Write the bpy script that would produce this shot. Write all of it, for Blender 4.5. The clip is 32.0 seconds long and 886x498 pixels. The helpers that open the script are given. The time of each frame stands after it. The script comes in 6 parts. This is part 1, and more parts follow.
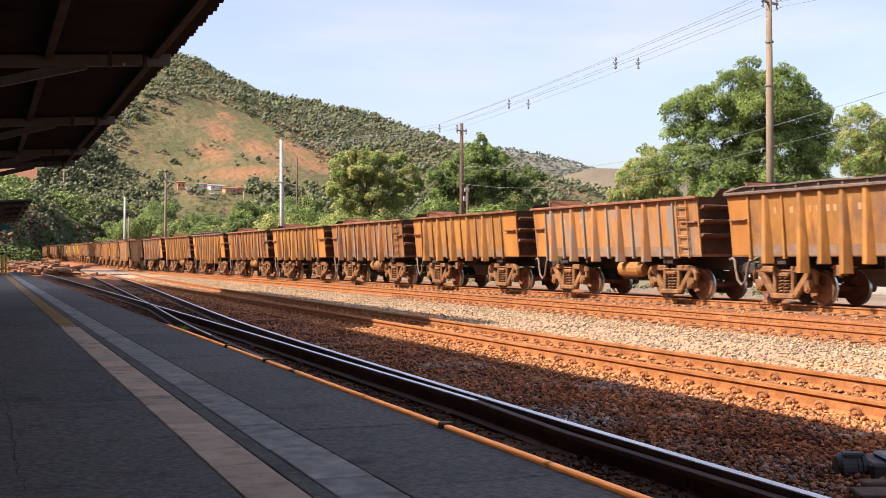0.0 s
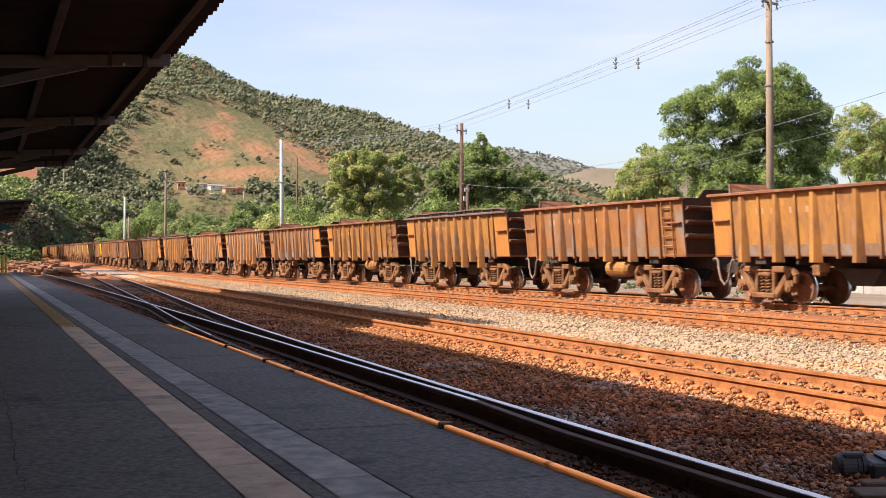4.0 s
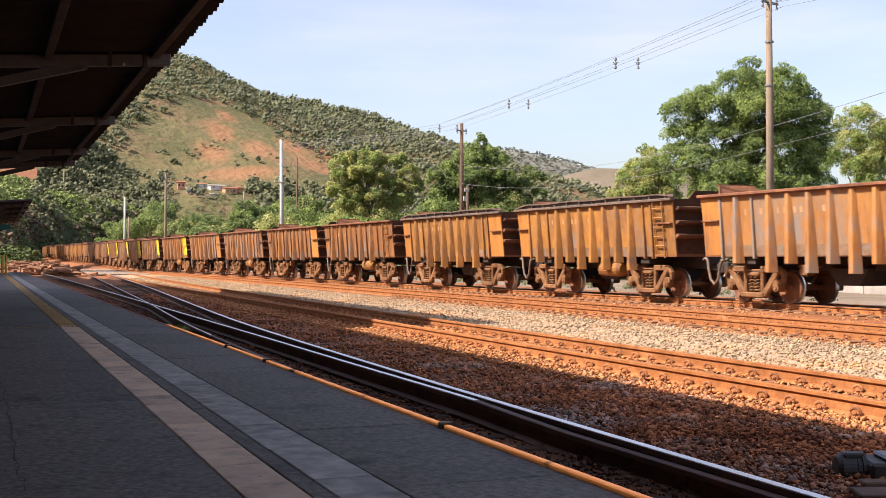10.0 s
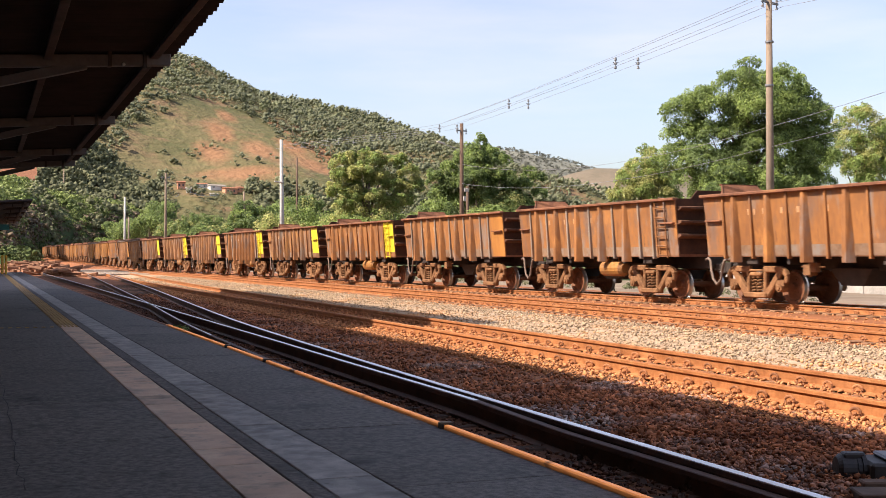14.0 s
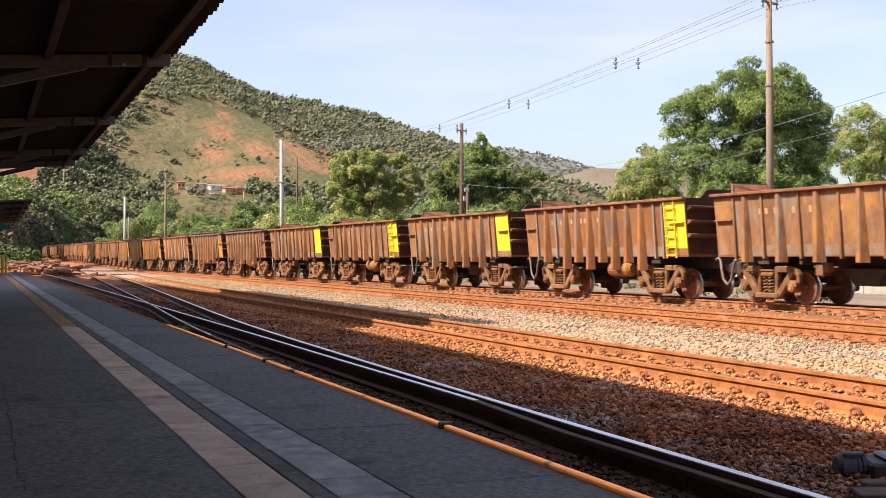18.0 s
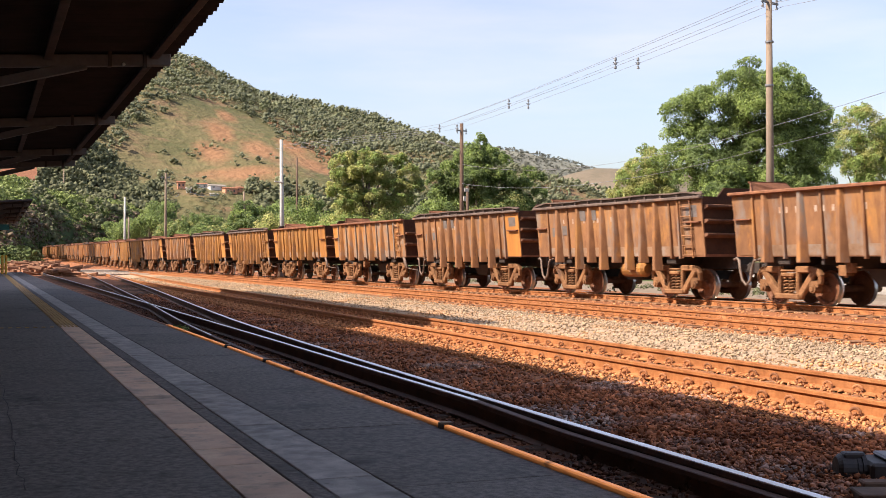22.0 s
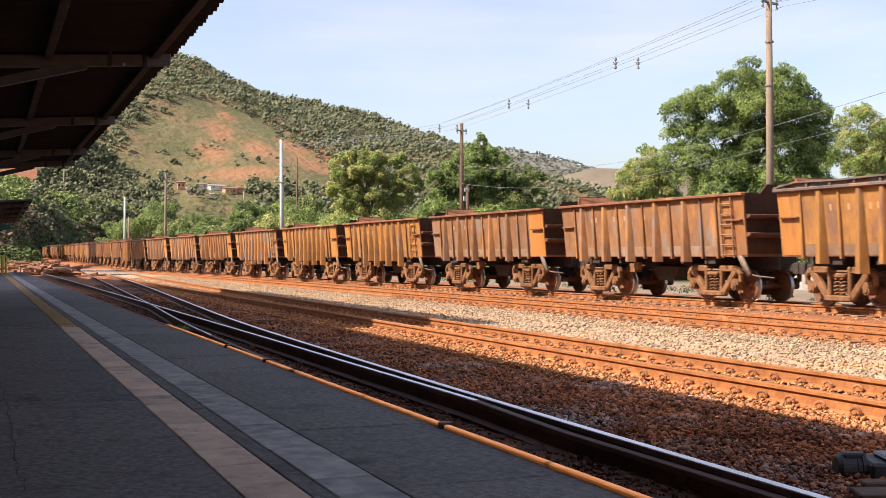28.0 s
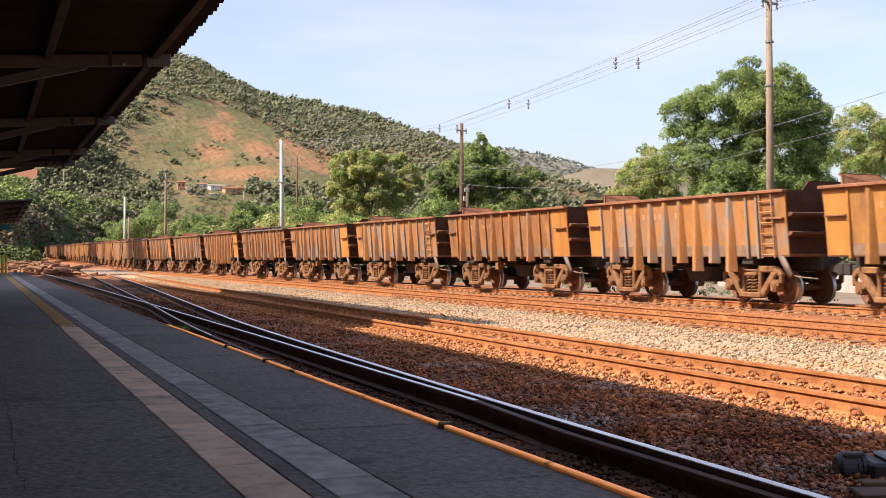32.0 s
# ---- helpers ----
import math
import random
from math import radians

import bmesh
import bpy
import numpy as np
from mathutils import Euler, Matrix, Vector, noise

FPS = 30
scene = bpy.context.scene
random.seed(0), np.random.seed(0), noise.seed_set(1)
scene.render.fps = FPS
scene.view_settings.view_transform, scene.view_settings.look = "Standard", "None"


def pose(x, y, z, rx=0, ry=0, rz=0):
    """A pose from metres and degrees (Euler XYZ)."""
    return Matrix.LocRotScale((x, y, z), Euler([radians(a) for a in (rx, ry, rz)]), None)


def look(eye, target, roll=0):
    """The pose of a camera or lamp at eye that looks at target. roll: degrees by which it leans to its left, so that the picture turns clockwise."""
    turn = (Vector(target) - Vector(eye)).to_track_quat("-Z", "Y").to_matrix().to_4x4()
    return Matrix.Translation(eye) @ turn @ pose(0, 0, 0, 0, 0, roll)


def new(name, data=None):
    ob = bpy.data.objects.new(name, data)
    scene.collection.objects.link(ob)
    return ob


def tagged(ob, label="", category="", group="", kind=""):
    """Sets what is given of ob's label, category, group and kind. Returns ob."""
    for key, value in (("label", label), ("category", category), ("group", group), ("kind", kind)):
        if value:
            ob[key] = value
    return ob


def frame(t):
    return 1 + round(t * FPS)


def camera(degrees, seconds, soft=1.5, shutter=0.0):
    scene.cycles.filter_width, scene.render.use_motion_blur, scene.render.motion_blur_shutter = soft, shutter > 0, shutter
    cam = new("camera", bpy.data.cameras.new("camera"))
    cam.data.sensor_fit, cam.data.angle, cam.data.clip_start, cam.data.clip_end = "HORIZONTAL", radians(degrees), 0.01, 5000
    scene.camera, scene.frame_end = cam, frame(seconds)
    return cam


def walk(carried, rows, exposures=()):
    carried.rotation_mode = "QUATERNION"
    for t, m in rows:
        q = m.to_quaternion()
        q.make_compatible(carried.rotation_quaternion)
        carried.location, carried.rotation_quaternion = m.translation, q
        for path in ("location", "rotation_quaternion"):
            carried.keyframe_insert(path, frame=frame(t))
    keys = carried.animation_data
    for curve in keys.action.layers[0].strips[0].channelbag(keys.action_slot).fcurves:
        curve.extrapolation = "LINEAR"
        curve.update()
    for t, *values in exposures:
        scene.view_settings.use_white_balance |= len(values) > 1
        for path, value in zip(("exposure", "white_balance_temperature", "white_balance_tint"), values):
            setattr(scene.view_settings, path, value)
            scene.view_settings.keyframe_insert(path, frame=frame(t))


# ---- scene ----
EYE_Z = 1.155
cam = camera(41.86, 32.0, soft=0.65, shutter=0.16)
VIEW = pose(0, 0, EYE_Z, 90.46, 0, -21.17)
walk(cam, [(0.0, VIEW), (32.0, VIEW)], exposures=[(0.0, 1.05, 6450, 17), (32.0, 1.05, 6450, 17)])

# ---- light ----
SUN_ELEVATION, SUN_TURN = 46.5, 3.0      # the light goes towards +x and a little towards -y
world = bpy.data.worlds.new("sky")
scene.world = world
world.use_nodes = True
wn = world.node_tree
sky = wn.nodes.new("ShaderNodeTexSky")
sky.sky_type, sky.sun_disc = "NISHITA", False
sky.sun_elevation = radians(SUN_ELEVATION)
sky.sun_rotation = radians(-90 + SUN_TURN)
sky.air_density, sky.dust_density, sky.ozone_density = 1.0, 2.2, 1.0
haze = wn.nodes.new("ShaderNodeHueSaturation")      # a milky, humid sky
haze.inputs["Hue"].default_value, haze.inputs["Saturation"].default_value = 0.507, 0.86
wn.links.new(sky.outputs[0], haze.inputs["Color"])
veil = wn.nodes.new("ShaderNodeHueSaturation")      # thin high cloud in long streaks
veil.inputs["Saturation"].default_value, veil.inputs["Value"].default_value = 0.45, 1.0
where, drift, thick = wn.nodes.new("ShaderNodeTexCoord"), wn.nodes.new("ShaderNodeMapping"), wn.nodes.new("ShaderNodeTexNoise")
drift.inputs["Scale"].default_value = (1.6, 1.6, 9.0)
thick.inputs["Scale"].default_value, thick.inputs["Detail"].default_value, thick.inputs["Roughness"].default_value = 1.7, 6, 0.55
spread_of = wn.nodes.new("ShaderNodeMapRange")
spread_of.inputs["From Min"].default_value, spread_of.inputs["From Max"].default_value, spread_of.inputs["To Max"].default_value = 0.42, 0.72, 0.8
wn.links.new(where.outputs["Generated"], drift.inputs[0])
wn.links.new(drift.outputs[0], thick.inputs["Vector"])
wn.links.new(thick.outputs["Fac"], spread_of.inputs["Value"])
wn.links.new(spread_of.outputs[0], veil.inputs["Fac"])
wn.links.new(haze.outputs[0], veil.inputs["Color"])
wn.links.new(veil.outputs[0], wn.nodes["Background"].inputs[0])
wn.nodes["Background"].inputs[1].default_value = 0.114
sun_data = bpy.data.lights.new("sun", "SUN")
sun_data.energy, sun_data.angle, sun_data.color = 5.0, radians(0.53), (1.0, 0.88, 0.72)
sun = new("sun", sun_data)
_e, _a = radians(SUN_ELEVATION), radians(SUN_TURN)
SUN_WAY = Vector((math.cos(_e) * math.cos(_a), -math.cos(_e) * math.sin(_a), -math.sin(_e)))
sun.matrix_world = look((-60, 10, 60), Vector((-60, 10, 60)) + SUN_WAY)


# ---- materials ----
def surface(name, low, high, scale=3.0, rough=0.8, metal=0.0, bump=0.3, fine=9.0, spread=0.0, dirt=None, dirt_amount=0.5,
            stretch=(1, 1, 1), dirt_scale=1.2, gloss_spread=0.15, island=0.0, width=0.012, centre=0.5, sharp=0.2):
    """A node material: two colours mixed by noise at two scales, a stain of a third colour, relief, and a shade of its own for each object."""
    m = bpy.data.materials.new(name)
    m.use_nodes = True
    t = m.node_tree
    n, l = t.nodes, t.links
    bsdf = n["Principled BSDF"]
    tc = n.new("ShaderNodeTexCoord")
    mp = n.new("ShaderNodeMapping")
    mp.inputs["Scale"].default_value = stretch
    l.new(tc.outputs["Object"], mp.inputs[0])
    vec = mp.outputs[0]
    info = n.new("ShaderNodeObjectInfo")
    a = n.new("ShaderNodeTexNoise")
    a.noise_dimensions = "4D"
    a.inputs["Scale"].default_value, a.inputs["Detail"].default_value, a.inputs["Roughness"].default_value = scale, 5, 0.62
    sh = n.new("ShaderNodeMath"); sh.operation = "MULTIPLY"; sh.inputs[1].default_value = 37.0
    l.new(info.outputs["Random"], sh.inputs[0]); l.new(sh.outputs[0], a.inputs["W"])
    l.new(vec, a.inputs["Vector"])
    b = n.new("ShaderNodeTexNoise")
    b.inputs["Scale"].default_value, b.inputs["Detail"].default_value = scale * fine, 4
    l.new(vec, b.inputs["Vector"])
    add = n.new("ShaderNodeMath"); add.operation = "MULTIPLY_ADD"
    l.new(b.outputs["Fac"], add.inputs[0]); add.inputs[1].default_value = 0.45
    l.new(a.outputs["Fac"], add.inputs[2])
    ramp = n.new("ShaderNodeMapRange")
    ramp.inputs["From Min"].default_value, ramp.inputs["From Max"].default_value = centre + 0.25 - sharp, centre + 0.25 + sharp
    l.new(add.outputs[0], ramp.inputs["Value"])
    mix = n.new("ShaderNodeMix"); mix.data_type = "RGBA"
    mix.inputs[6].default_value, mix.inputs[7].default_value = (*low, 1), (*high, 1)
    l.new(ramp.outputs[0], mix.inputs[0])
    colour = mix.outputs[2]
    if dirt:
        d = n.new("ShaderNodeTexNoise")
        d.noise_dimensions = "4D"
        l.new(sh.outputs[0], d.inputs["W"])
        d.inputs["Scale"].default_value, d.inputs["Detail"].default_value, d.inputs["Roughness"].default_value = dirt_scale, 6, 0.7
        l.new(vec, d.inputs["Vector"])
        dr = n.new("ShaderNodeMapRange")
        dr.inputs["From Min"].default_value, dr.inputs["From Max"].default_value = 0.68 - 0.3 * dirt_amount, 0.84 - 0.3 * dirt_amount
        l.new(d.outputs["Fac"], dr.inputs["Value"])
        dm = n.new("ShaderNodeMix"); dm.data_type = "RGBA"
        l.new(dr.outputs[0], dm.inputs[0]); l.new(colour, dm.inputs[6])
        dm.inputs[7].default_value = (*dirt, 1)
        colour = dm.outputs[2]
    if spread or island:
        if island:
            g = n.new("ShaderNodeNewGeometry"); src, k = g.outputs["Random Per Island"], island
        else:
            src, k = info.outputs["Random"], spread
        mr = n.new("ShaderNodeMapRange")
        mr.inputs["To Min"].default_value, mr.inputs["To Max"].default_value = 1 - k, 1 + k
        l.new(src, mr.inputs["Value"])
        hs = n.new("ShaderNodeHueSaturation")
        l.new(mr.outputs[0], hs.inputs["Value"]); l.new(colour, hs.inputs["Color"])
        colour = hs.outputs[0]
    l.new(colour, bsdf.inputs["Base Color"])
    rr = n.new("ShaderNodeMapRange")
    rr.inputs["To Min"].default_value, rr.inputs["To Max"].default_value = max(0.05, rough - gloss_spread), min(1, rough + gloss_spread)
    l.new(b.outputs["Fac"], rr.inputs["Value"]); l.new(rr.outputs[0], bsdf.inputs["Roughness"])
    bsdf.inputs["Metallic"].default_value = metal
    if rough > 0.7:
        bsdf.inputs["Specular IOR Level"].default_value = 0.25
    if bump:
        bp = n.new("ShaderNodeBump")
        bp.inputs["Strength"].default_value, bp.inputs["Distance"].default_value = bump, width
        l.new(add.outputs[0], bp.inputs["Height"]); l.new(bp.outputs[0], bsdf.inputs["Normal"])
    return m


def weathered(m, coats):
    """Lays worn coats over a paint: (colour, noise scale, stretch, where it begins, where it is full)."""
    n, l = m.node_tree.nodes, m.node_tree.links
    bsdf = n["Principled BSDF"]
    colour = bsdf.inputs["Base Color"].links[0].from_socket
    tc, info, sh = n.new("ShaderNodeTexCoord"), n.new("ShaderNodeObjectInfo"), n.new("ShaderNodeMath")
    sh.operation = "MULTIPLY"
    sh.inputs[1].default_value = 53.0
    l.new(info.outputs["Random"], sh.inputs[0])
    for k, (tone, scale, stretch, lo, hi) in enumerate(coats):
        mp, a, cut, mix = n.new("ShaderNodeMapping"), n.new("ShaderNodeTexNoise"), n.new("ShaderNodeMapRange"), n.new("ShaderNodeMix")
        mp.inputs["Scale"].default_value, mp.inputs["Location"].default_value = stretch, (7.3 * k, 3.1 * k, 1.7 * k)
        a.noise_dimensions = "4D"
        a.inputs["Scale"].default_value, a.inputs["Detail"].default_value, a.inputs["Roughness"].default_value = scale, 7, 0.62
        l.new(tc.outputs["Object"], mp.inputs[0]); l.new(mp.outputs[0], a.inputs["Vector"]); l.new(sh.outputs[0], a.inputs["W"])
        cut.inputs["From Min"].default_value, cut.inputs["From Max"].default_value = lo, hi
        l.new(a.outputs["Fac"], cut.inputs["Value"])
        mix.data_type = "RGBA"
        mix.inputs[7].default_value = (*tone, 1)
        l.new(cut.outputs[0], mix.inputs[0]); l.new(colour, mix.inputs[6])
        colour = mix.outputs[2]
    l.new(colour, bsdf.inputs["Base Color"])


def leaf_surface(name, low, high, spread=0.45, glow=0.3, size=0.6, rough=0.68):
    """Leaves: two greens, a shade for each leaf, and light that comes through from behind."""
    m = surface(name, low, high, size, rough, 0, 0, 6, island=spread)
    n, l = m.node_tree.nodes, m.node_tree.links
    bsdf, out = n["Principled BSDF"], n["Material Output"]
    tr = n.new("ShaderNodeBsdfTranslucent")
    src = bsdf.inputs["Base Color"].links[0].from_socket
    l.new(src, tr.inputs[0])
    mx = n.new("ShaderNodeMixShader"); mx.inputs[0].default_value = glow
    l.new(bsdf.outputs[0], mx.inputs[1]); l.new(tr.outputs[0], mx.inputs[2]); l.new(mx.outputs[0], out.inputs[0])
    return m


M = {}
M["ochre"] = surface("ochre_paint", (0.191, 0.081, 0.018), (0.368, 0.171, 0.034), 0.9, 0.66, 0, 0.25, 9, dirt=(0.15, 0.075, 0.042), dirt_amount=0.62, dirt_scale=1.3, stretch=(1, 1, 0.5), spread=0.14, sharp=0.26)
M["rust"] = surface("rusted_paint", (0.156, 0.062, 0.019), (0.326, 0.137, 0.034), 0.9, 0.7, 0, 0.3, 9, dirt=(0.135, 0.085, 0.06), dirt_amount=0.5, dirt_scale=1.3, stretch=(1, 1, 0.5), spread=0.14, sharp=0.26)
M["brown"] = surface("brown_rust", (0.140, 0.068, 0.034), (0.30, 0.150, 0.068), 0.9, 0.75, 0, 0.3, 9, dirt=(0.34, 0.165, 0.05), dirt_amount=0.55, dirt_scale=1.2, stretch=(1, 1, 0.5), spread=0.14, sharp=0.26)
M["worn"] = surface("worn_paint", (0.234, 0.095, 0.025), (0.393, 0.183, 0.052), 0.9, 0.65, 0, 0.25, 9, dirt=(0.195, 0.165, 0.135), dirt_amount=0.6, dirt_scale=1.3, stretch=(1, 1, 0.5), spread=0.12, sharp=0.26)
for paint, grey in (("ochre", 0.60), ("rust", 0.55), ("brown", 0.53), ("worn", 0.53)):
    weathered(M[paint], [((0.10, 0.040, 0.018), 1.6, (2.2, 2.2, 0.25), 0.56, 0.74), ((0.185, 0.160, 0.138), 1.0, (1.5, 1.5, 0.45), grey, grey + 0.13),
                         ((0.42, 0.180, 0.040), 1.3, (1.6, 1.6, 0.6), 0.58, 0.72), ((0.06, 0.028, 0.016), 3.0, (5.0, 5.0, 0.10), 0.60, 0.74)])
M["sill_strip"] = surface("scuffed_lower_strip", (0.141, 0.078, 0.041), (0.244, 0.152, 0.092), 2.0, 0.7, 0, 0.3, 8, dirt=(0.20, 0.17, 0.145), dirt_amount=0.6, dirt_scale=2.2, spread=0.2)
M["panel"] = surface("orange_panel_paint", (0.312, 0.128, 0.029), (0.435, 0.192, 0.042), 1.5, 0.55, 0, 0.2, 8, dirt=(0.20, 0.085, 0.04), dirt_amount=0.5, dirt_scale=2.0, stretch=(1.2, 1, 0.2), spread=0.1)
M["yellow"] = surface("yellow_paint", (0.54, 0.43, 0.020), (0.66, 0.56, 0.03), 2.0, 0.5, 0, 0.1, 8, dirt=(0.34, 0.19, 0.045), dirt_amount=0.42, dirt_scale=2.5, stretch=(1.2, 1, 0.3))
M["rim"] = surface("rim_rust", (0.11, 0.048, 0.028), (0.26, 0.112, 0.056), 2.5, 0.75, 0, 0.3, 6, dirt=(0.32, 0.16, 0.055), dirt_amount=0.35, spread=0.15)
M["grey_rib"] = surface("bare_grey_rib", (0.17, 0.138, 0.108), (0.27, 0.225, 0.18), 4.0, 0.65, 0, 0.25, 6, dirt=(0.28, 0.13, 0.05), dirt_amount=0.45, dirt_scale=2.5, stretch=(1, 1, 0.3))
M["grey_rim"] = surface("grey_worn_rim", (0.068, 0.045, 0.034), (0.152, 0.108, 0.083), 3.0, 0.7, 0, 0.3, 6, dirt=(0.30, 0.13, 0.05), dirt_amount=0.4)
M["inside"] = surface("ore_dust", (0.16, 0.065, 0.035), (0.27, 0.12, 0.06), 2.0, 0.9, 0, 0.4, 7, spread=0.1)
# Front end walls face away from the sun; that shade is in this colour.
M["end"] = surface("shaded_end_steel", (0.045, 0.019, 0.011), (0.102, 0.042, 0.019), 2.0, 0.8, 0, 0.3, 7, spread=0.1)
M["end_ledge"] = surface("end_ledge_steel", (0.085, 0.040, 0.024), (0.21, 0.105, 0.058), 2.5, 0.75, 0, 0.3, 6, spread=0.15)
M["bogie"] = surface("dusty_cast_steel", (0.115, 0.054, 0.024), (0.255, 0.130, 0.057), 4.0, 0.85, 0, 0.4, 7, dirt=(0.08, 0.045, 0.03), dirt_amount=0.4, spread=0.2)
M["wheel"] = surface("rusty_wheel_steel", (0.10, 0.042, 0.02), (0.24, 0.10, 0.045), 4.0, 0.7, 0.2, 0.3, 7, spread=0.15)
M["tread"] = surface("bright_tread", (0.42, 0.38, 0.34), (0.62, 0.6, 0.57), 6.0, 0.35, 1.0, 0.1, 6)
M["dark"] = surface("greasy_steel", (0.018, 0.014, 0.012), (0.05, 0.036, 0.028), 5.0, 0.7, 0, 0.3, 6)
M["hose"] = surface("dusty_hose", (0.12, 0.09, 0.07), (0.24, 0.18, 0.14), 6.0, 0.8, 0, 0.2, 6)
M["mark"] = surface("pale_lettering", (0.325, 0.177, 0.080), (0.409, 0.262, 0.143), 8.0, 0.7, 0, 0, 5, dirt=(0.5, 0.2, 0.05), dirt_amount=0.6, dirt_scale=9)
M["mark_white"] = surface("white_lettering", (0.289, 0.221, 0.162), (0.425, 0.348, 0.281), 8.0, 0.7, 0, 0, 5, dirt=(0.3, 0.15, 0.07), dirt_amount=0.7, dirt_scale=9)
M["patch"] = surface("grey_patch", (0.096, 0.082, 0.075), (0.163, 0.139, 0.125), 6.0, 0.7, 0, 0.1, 5)
M["rail"] = surface("rusty_rail", (0.227, 0.084, 0.028), (0.386, 0.164, 0.061), 4.0, 0.75, 0.1, 0.25, 7, dirt=(0.5, 0.24, 0.10), dirt_amount=0.4, spread=0.08)
# Darker copy of the rail material; the platform-side shade is in its colour.
M["rail_shaded"] = surface("shaded_rail_steel", (0.069, 0.035, 0.022), (0.156, 0.073, 0.040), 4.0, 0.7, 0.1, 0.25, 7, spread=0.08)
M["shine"] = surface("polished_railhead", (0.80, 0.80, 0.80), (0.93, 0.93, 0.93), 5.0, 0.33, 1.0, 0, 6, gloss_spread=0.06)
M["sleeper"] = surface("weathered_sleeper", (0.12, 0.065, 0.035), (0.30, 0.16, 0.085), 3.0, 0.9, 0, 0.6, 8, stretch=(1, 6, 1), spread=0.2)
# Sleeper copy darkened in colour for the same shade.
M["sleeper_shaded"] = surface("shaded_sleeper", (0.05, 0.03, 0.02), (0.12, 0.07, 0.042), 3.0, 0.9, 0, 0.6, 8, stretch=(1, 6, 1), spread=0.2)
M["clip"] = surface("rusty_clip", (0.180, 0.078, 0.038), (0.405, 0.173, 0.075), 9.0, 0.8, 0.1, 0.2, 5, spread=0.2)
M["soil"] = surface("red_ballast_soil", (0.123, 0.048, 0.022), (0.304, 0.119, 0.048), 0.9, 0.95, 0, 0.9, 40, dirt=(0.34, 0.15, 0.06), dirt_amount=0.5, dirt_scale=0.35, width=0.03)
M["stone_red"] = surface("rust_stained_stone", (0.198, 0.070, 0.030), (0.488, 0.190, 0.081), 1.2, 0.9, 0, 0.5, 12, island=0.75, dirt=(0.33, 0.27, 0.225), dirt_amount=0.55, dirt_scale=0.9)
M["stone_mixed"] = surface("mixed_ballast_stone", (0.199, 0.064, 0.027), (0.468, 0.176, 0.073), 1.2, 0.9, 0, 0.5, 12, island=0.6, dirt=(0.36, 0.31, 0.27), dirt_amount=0.62, dirt_scale=0.8)
M["stone_dark"] = surface("greasy_dark_stone", (0.093, 0.042, 0.025), (0.255, 0.112, 0.063), 1.2, 0.85, 0, 0.5, 12, island=0.6)
M["stone_pale"] = surface("pale_ballast_stone", (0.27, 0.190, 0.117), (0.45, 0.345, 0.228), 1.0, 0.9, 0, 0.4, 12, island=0.4, dirt=(0.46, 0.21, 0.07), dirt_amount=0.55, dirt_scale=0.5)
M["stone_orange"] = surface("orange_dusty_stone", (0.34, 0.136, 0.05), (0.52, 0.240, 0.10), 1.2, 0.9, 0, 0.5, 12, island=0.35)
M["paving"] = surface("dark_paving", (0.112, 0.094, 0.079), (0.302, 0.257, 0.219), 30.0, 0.74, 0, 0.6, 5, dirt=(0.20, 0.170, 0.145), dirt_amount=0.45, dirt_scale=1.6, sharp=0.16, stretch=(1, 1, 1), spread=0.08, width=0.004)
M["pink"] = surface("pinkish_tile", (0.82, 0.55, 0.37), (0.97, 0.71, 0.50), 8.0, 0.72, 0, 0.4, 22, dirt=(0.38, 0.25, 0.17), dirt_amount=0.5, dirt_scale=4.0, spread=0.12, sharp=0.13, width=0.004)
M["grey_tile"] = surface("worn_grey_tile", (0.313, 0.274, 0.237), (0.552, 0.488, 0.423), 8.0, 0.7, 0, 0.4, 24, dirt=(0.14, 0.125, 0.11), dirt_amount=0.45, dirt_scale=3.0, spread=0.1, sharp=0.13, width=0.004)
M["tactile"] = surface("tactile_yellow", (0.50, 0.275, 0.070), (0.66, 0.39, 0.115), 3.0, 0.7, 0, 0.1, 8, dirt=(0.2, 0.13, 0.08), dirt_amount=0.4, spread=0.1)
weathered(M["paving"], [((0.05, 0.044, 0.038), 2.4, (1, 1, 1), 0.56, 0.74), ((0.30, 0.27, 0.235), 7.0, (1, 1, 1), 0.63, 0.76), ((0.04, 0.035, 0.03), 38.0, (1, 1, 1), 0.66, 0.74)])
weathered(M["pink"], [((0.50, 0.34, 0.245), 5.0, (1, 1, 1), 0.52, 0.72), ((0.26, 0.18, 0.135), 16.0, (1, 1, 1), 0.62, 0.72)])
weathered(M["grey_tile"], [((0.17, 0.15, 0.13), 4.0, (1, 1, 1), 0.55, 0.74), ((0.10, 0.09, 0.08), 18.0, (1, 1, 1), 0.63, 0.72)])
M["concrete"] = surface("grey_concrete", (0.24, 0.225, 0.20), (0.40, 0.375, 0.34), 1.5, 0.9, 0, 0.4, 10, dirt=(0.15, 0.12, 0.10), dirt_amount=0.35)
M["edge"] = surface("orange_edge_steel", (0.343, 0.122, 0.032), (0.453, 0.189, 0.058), 3.0, 0.55, 0, 0.2, 8, dirt=(0.35, 0.13, 0.04), dirt_amount=0.3, spread=0.06)
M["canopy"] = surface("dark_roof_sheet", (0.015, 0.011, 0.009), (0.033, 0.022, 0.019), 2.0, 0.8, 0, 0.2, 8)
M["beam"] = surface("painted_beam", (0.075, 0.070, 0.068), (0.125, 0.117, 0.112), 2.5, 0.6, 0, 0.15, 7)
M["batten"] = surface("roof_batten", (0.044, 0.034, 0.029), (0.086, 0.065, 0.055), 4.0, 0.8, 0, 0.3, 7, spread=0.2)
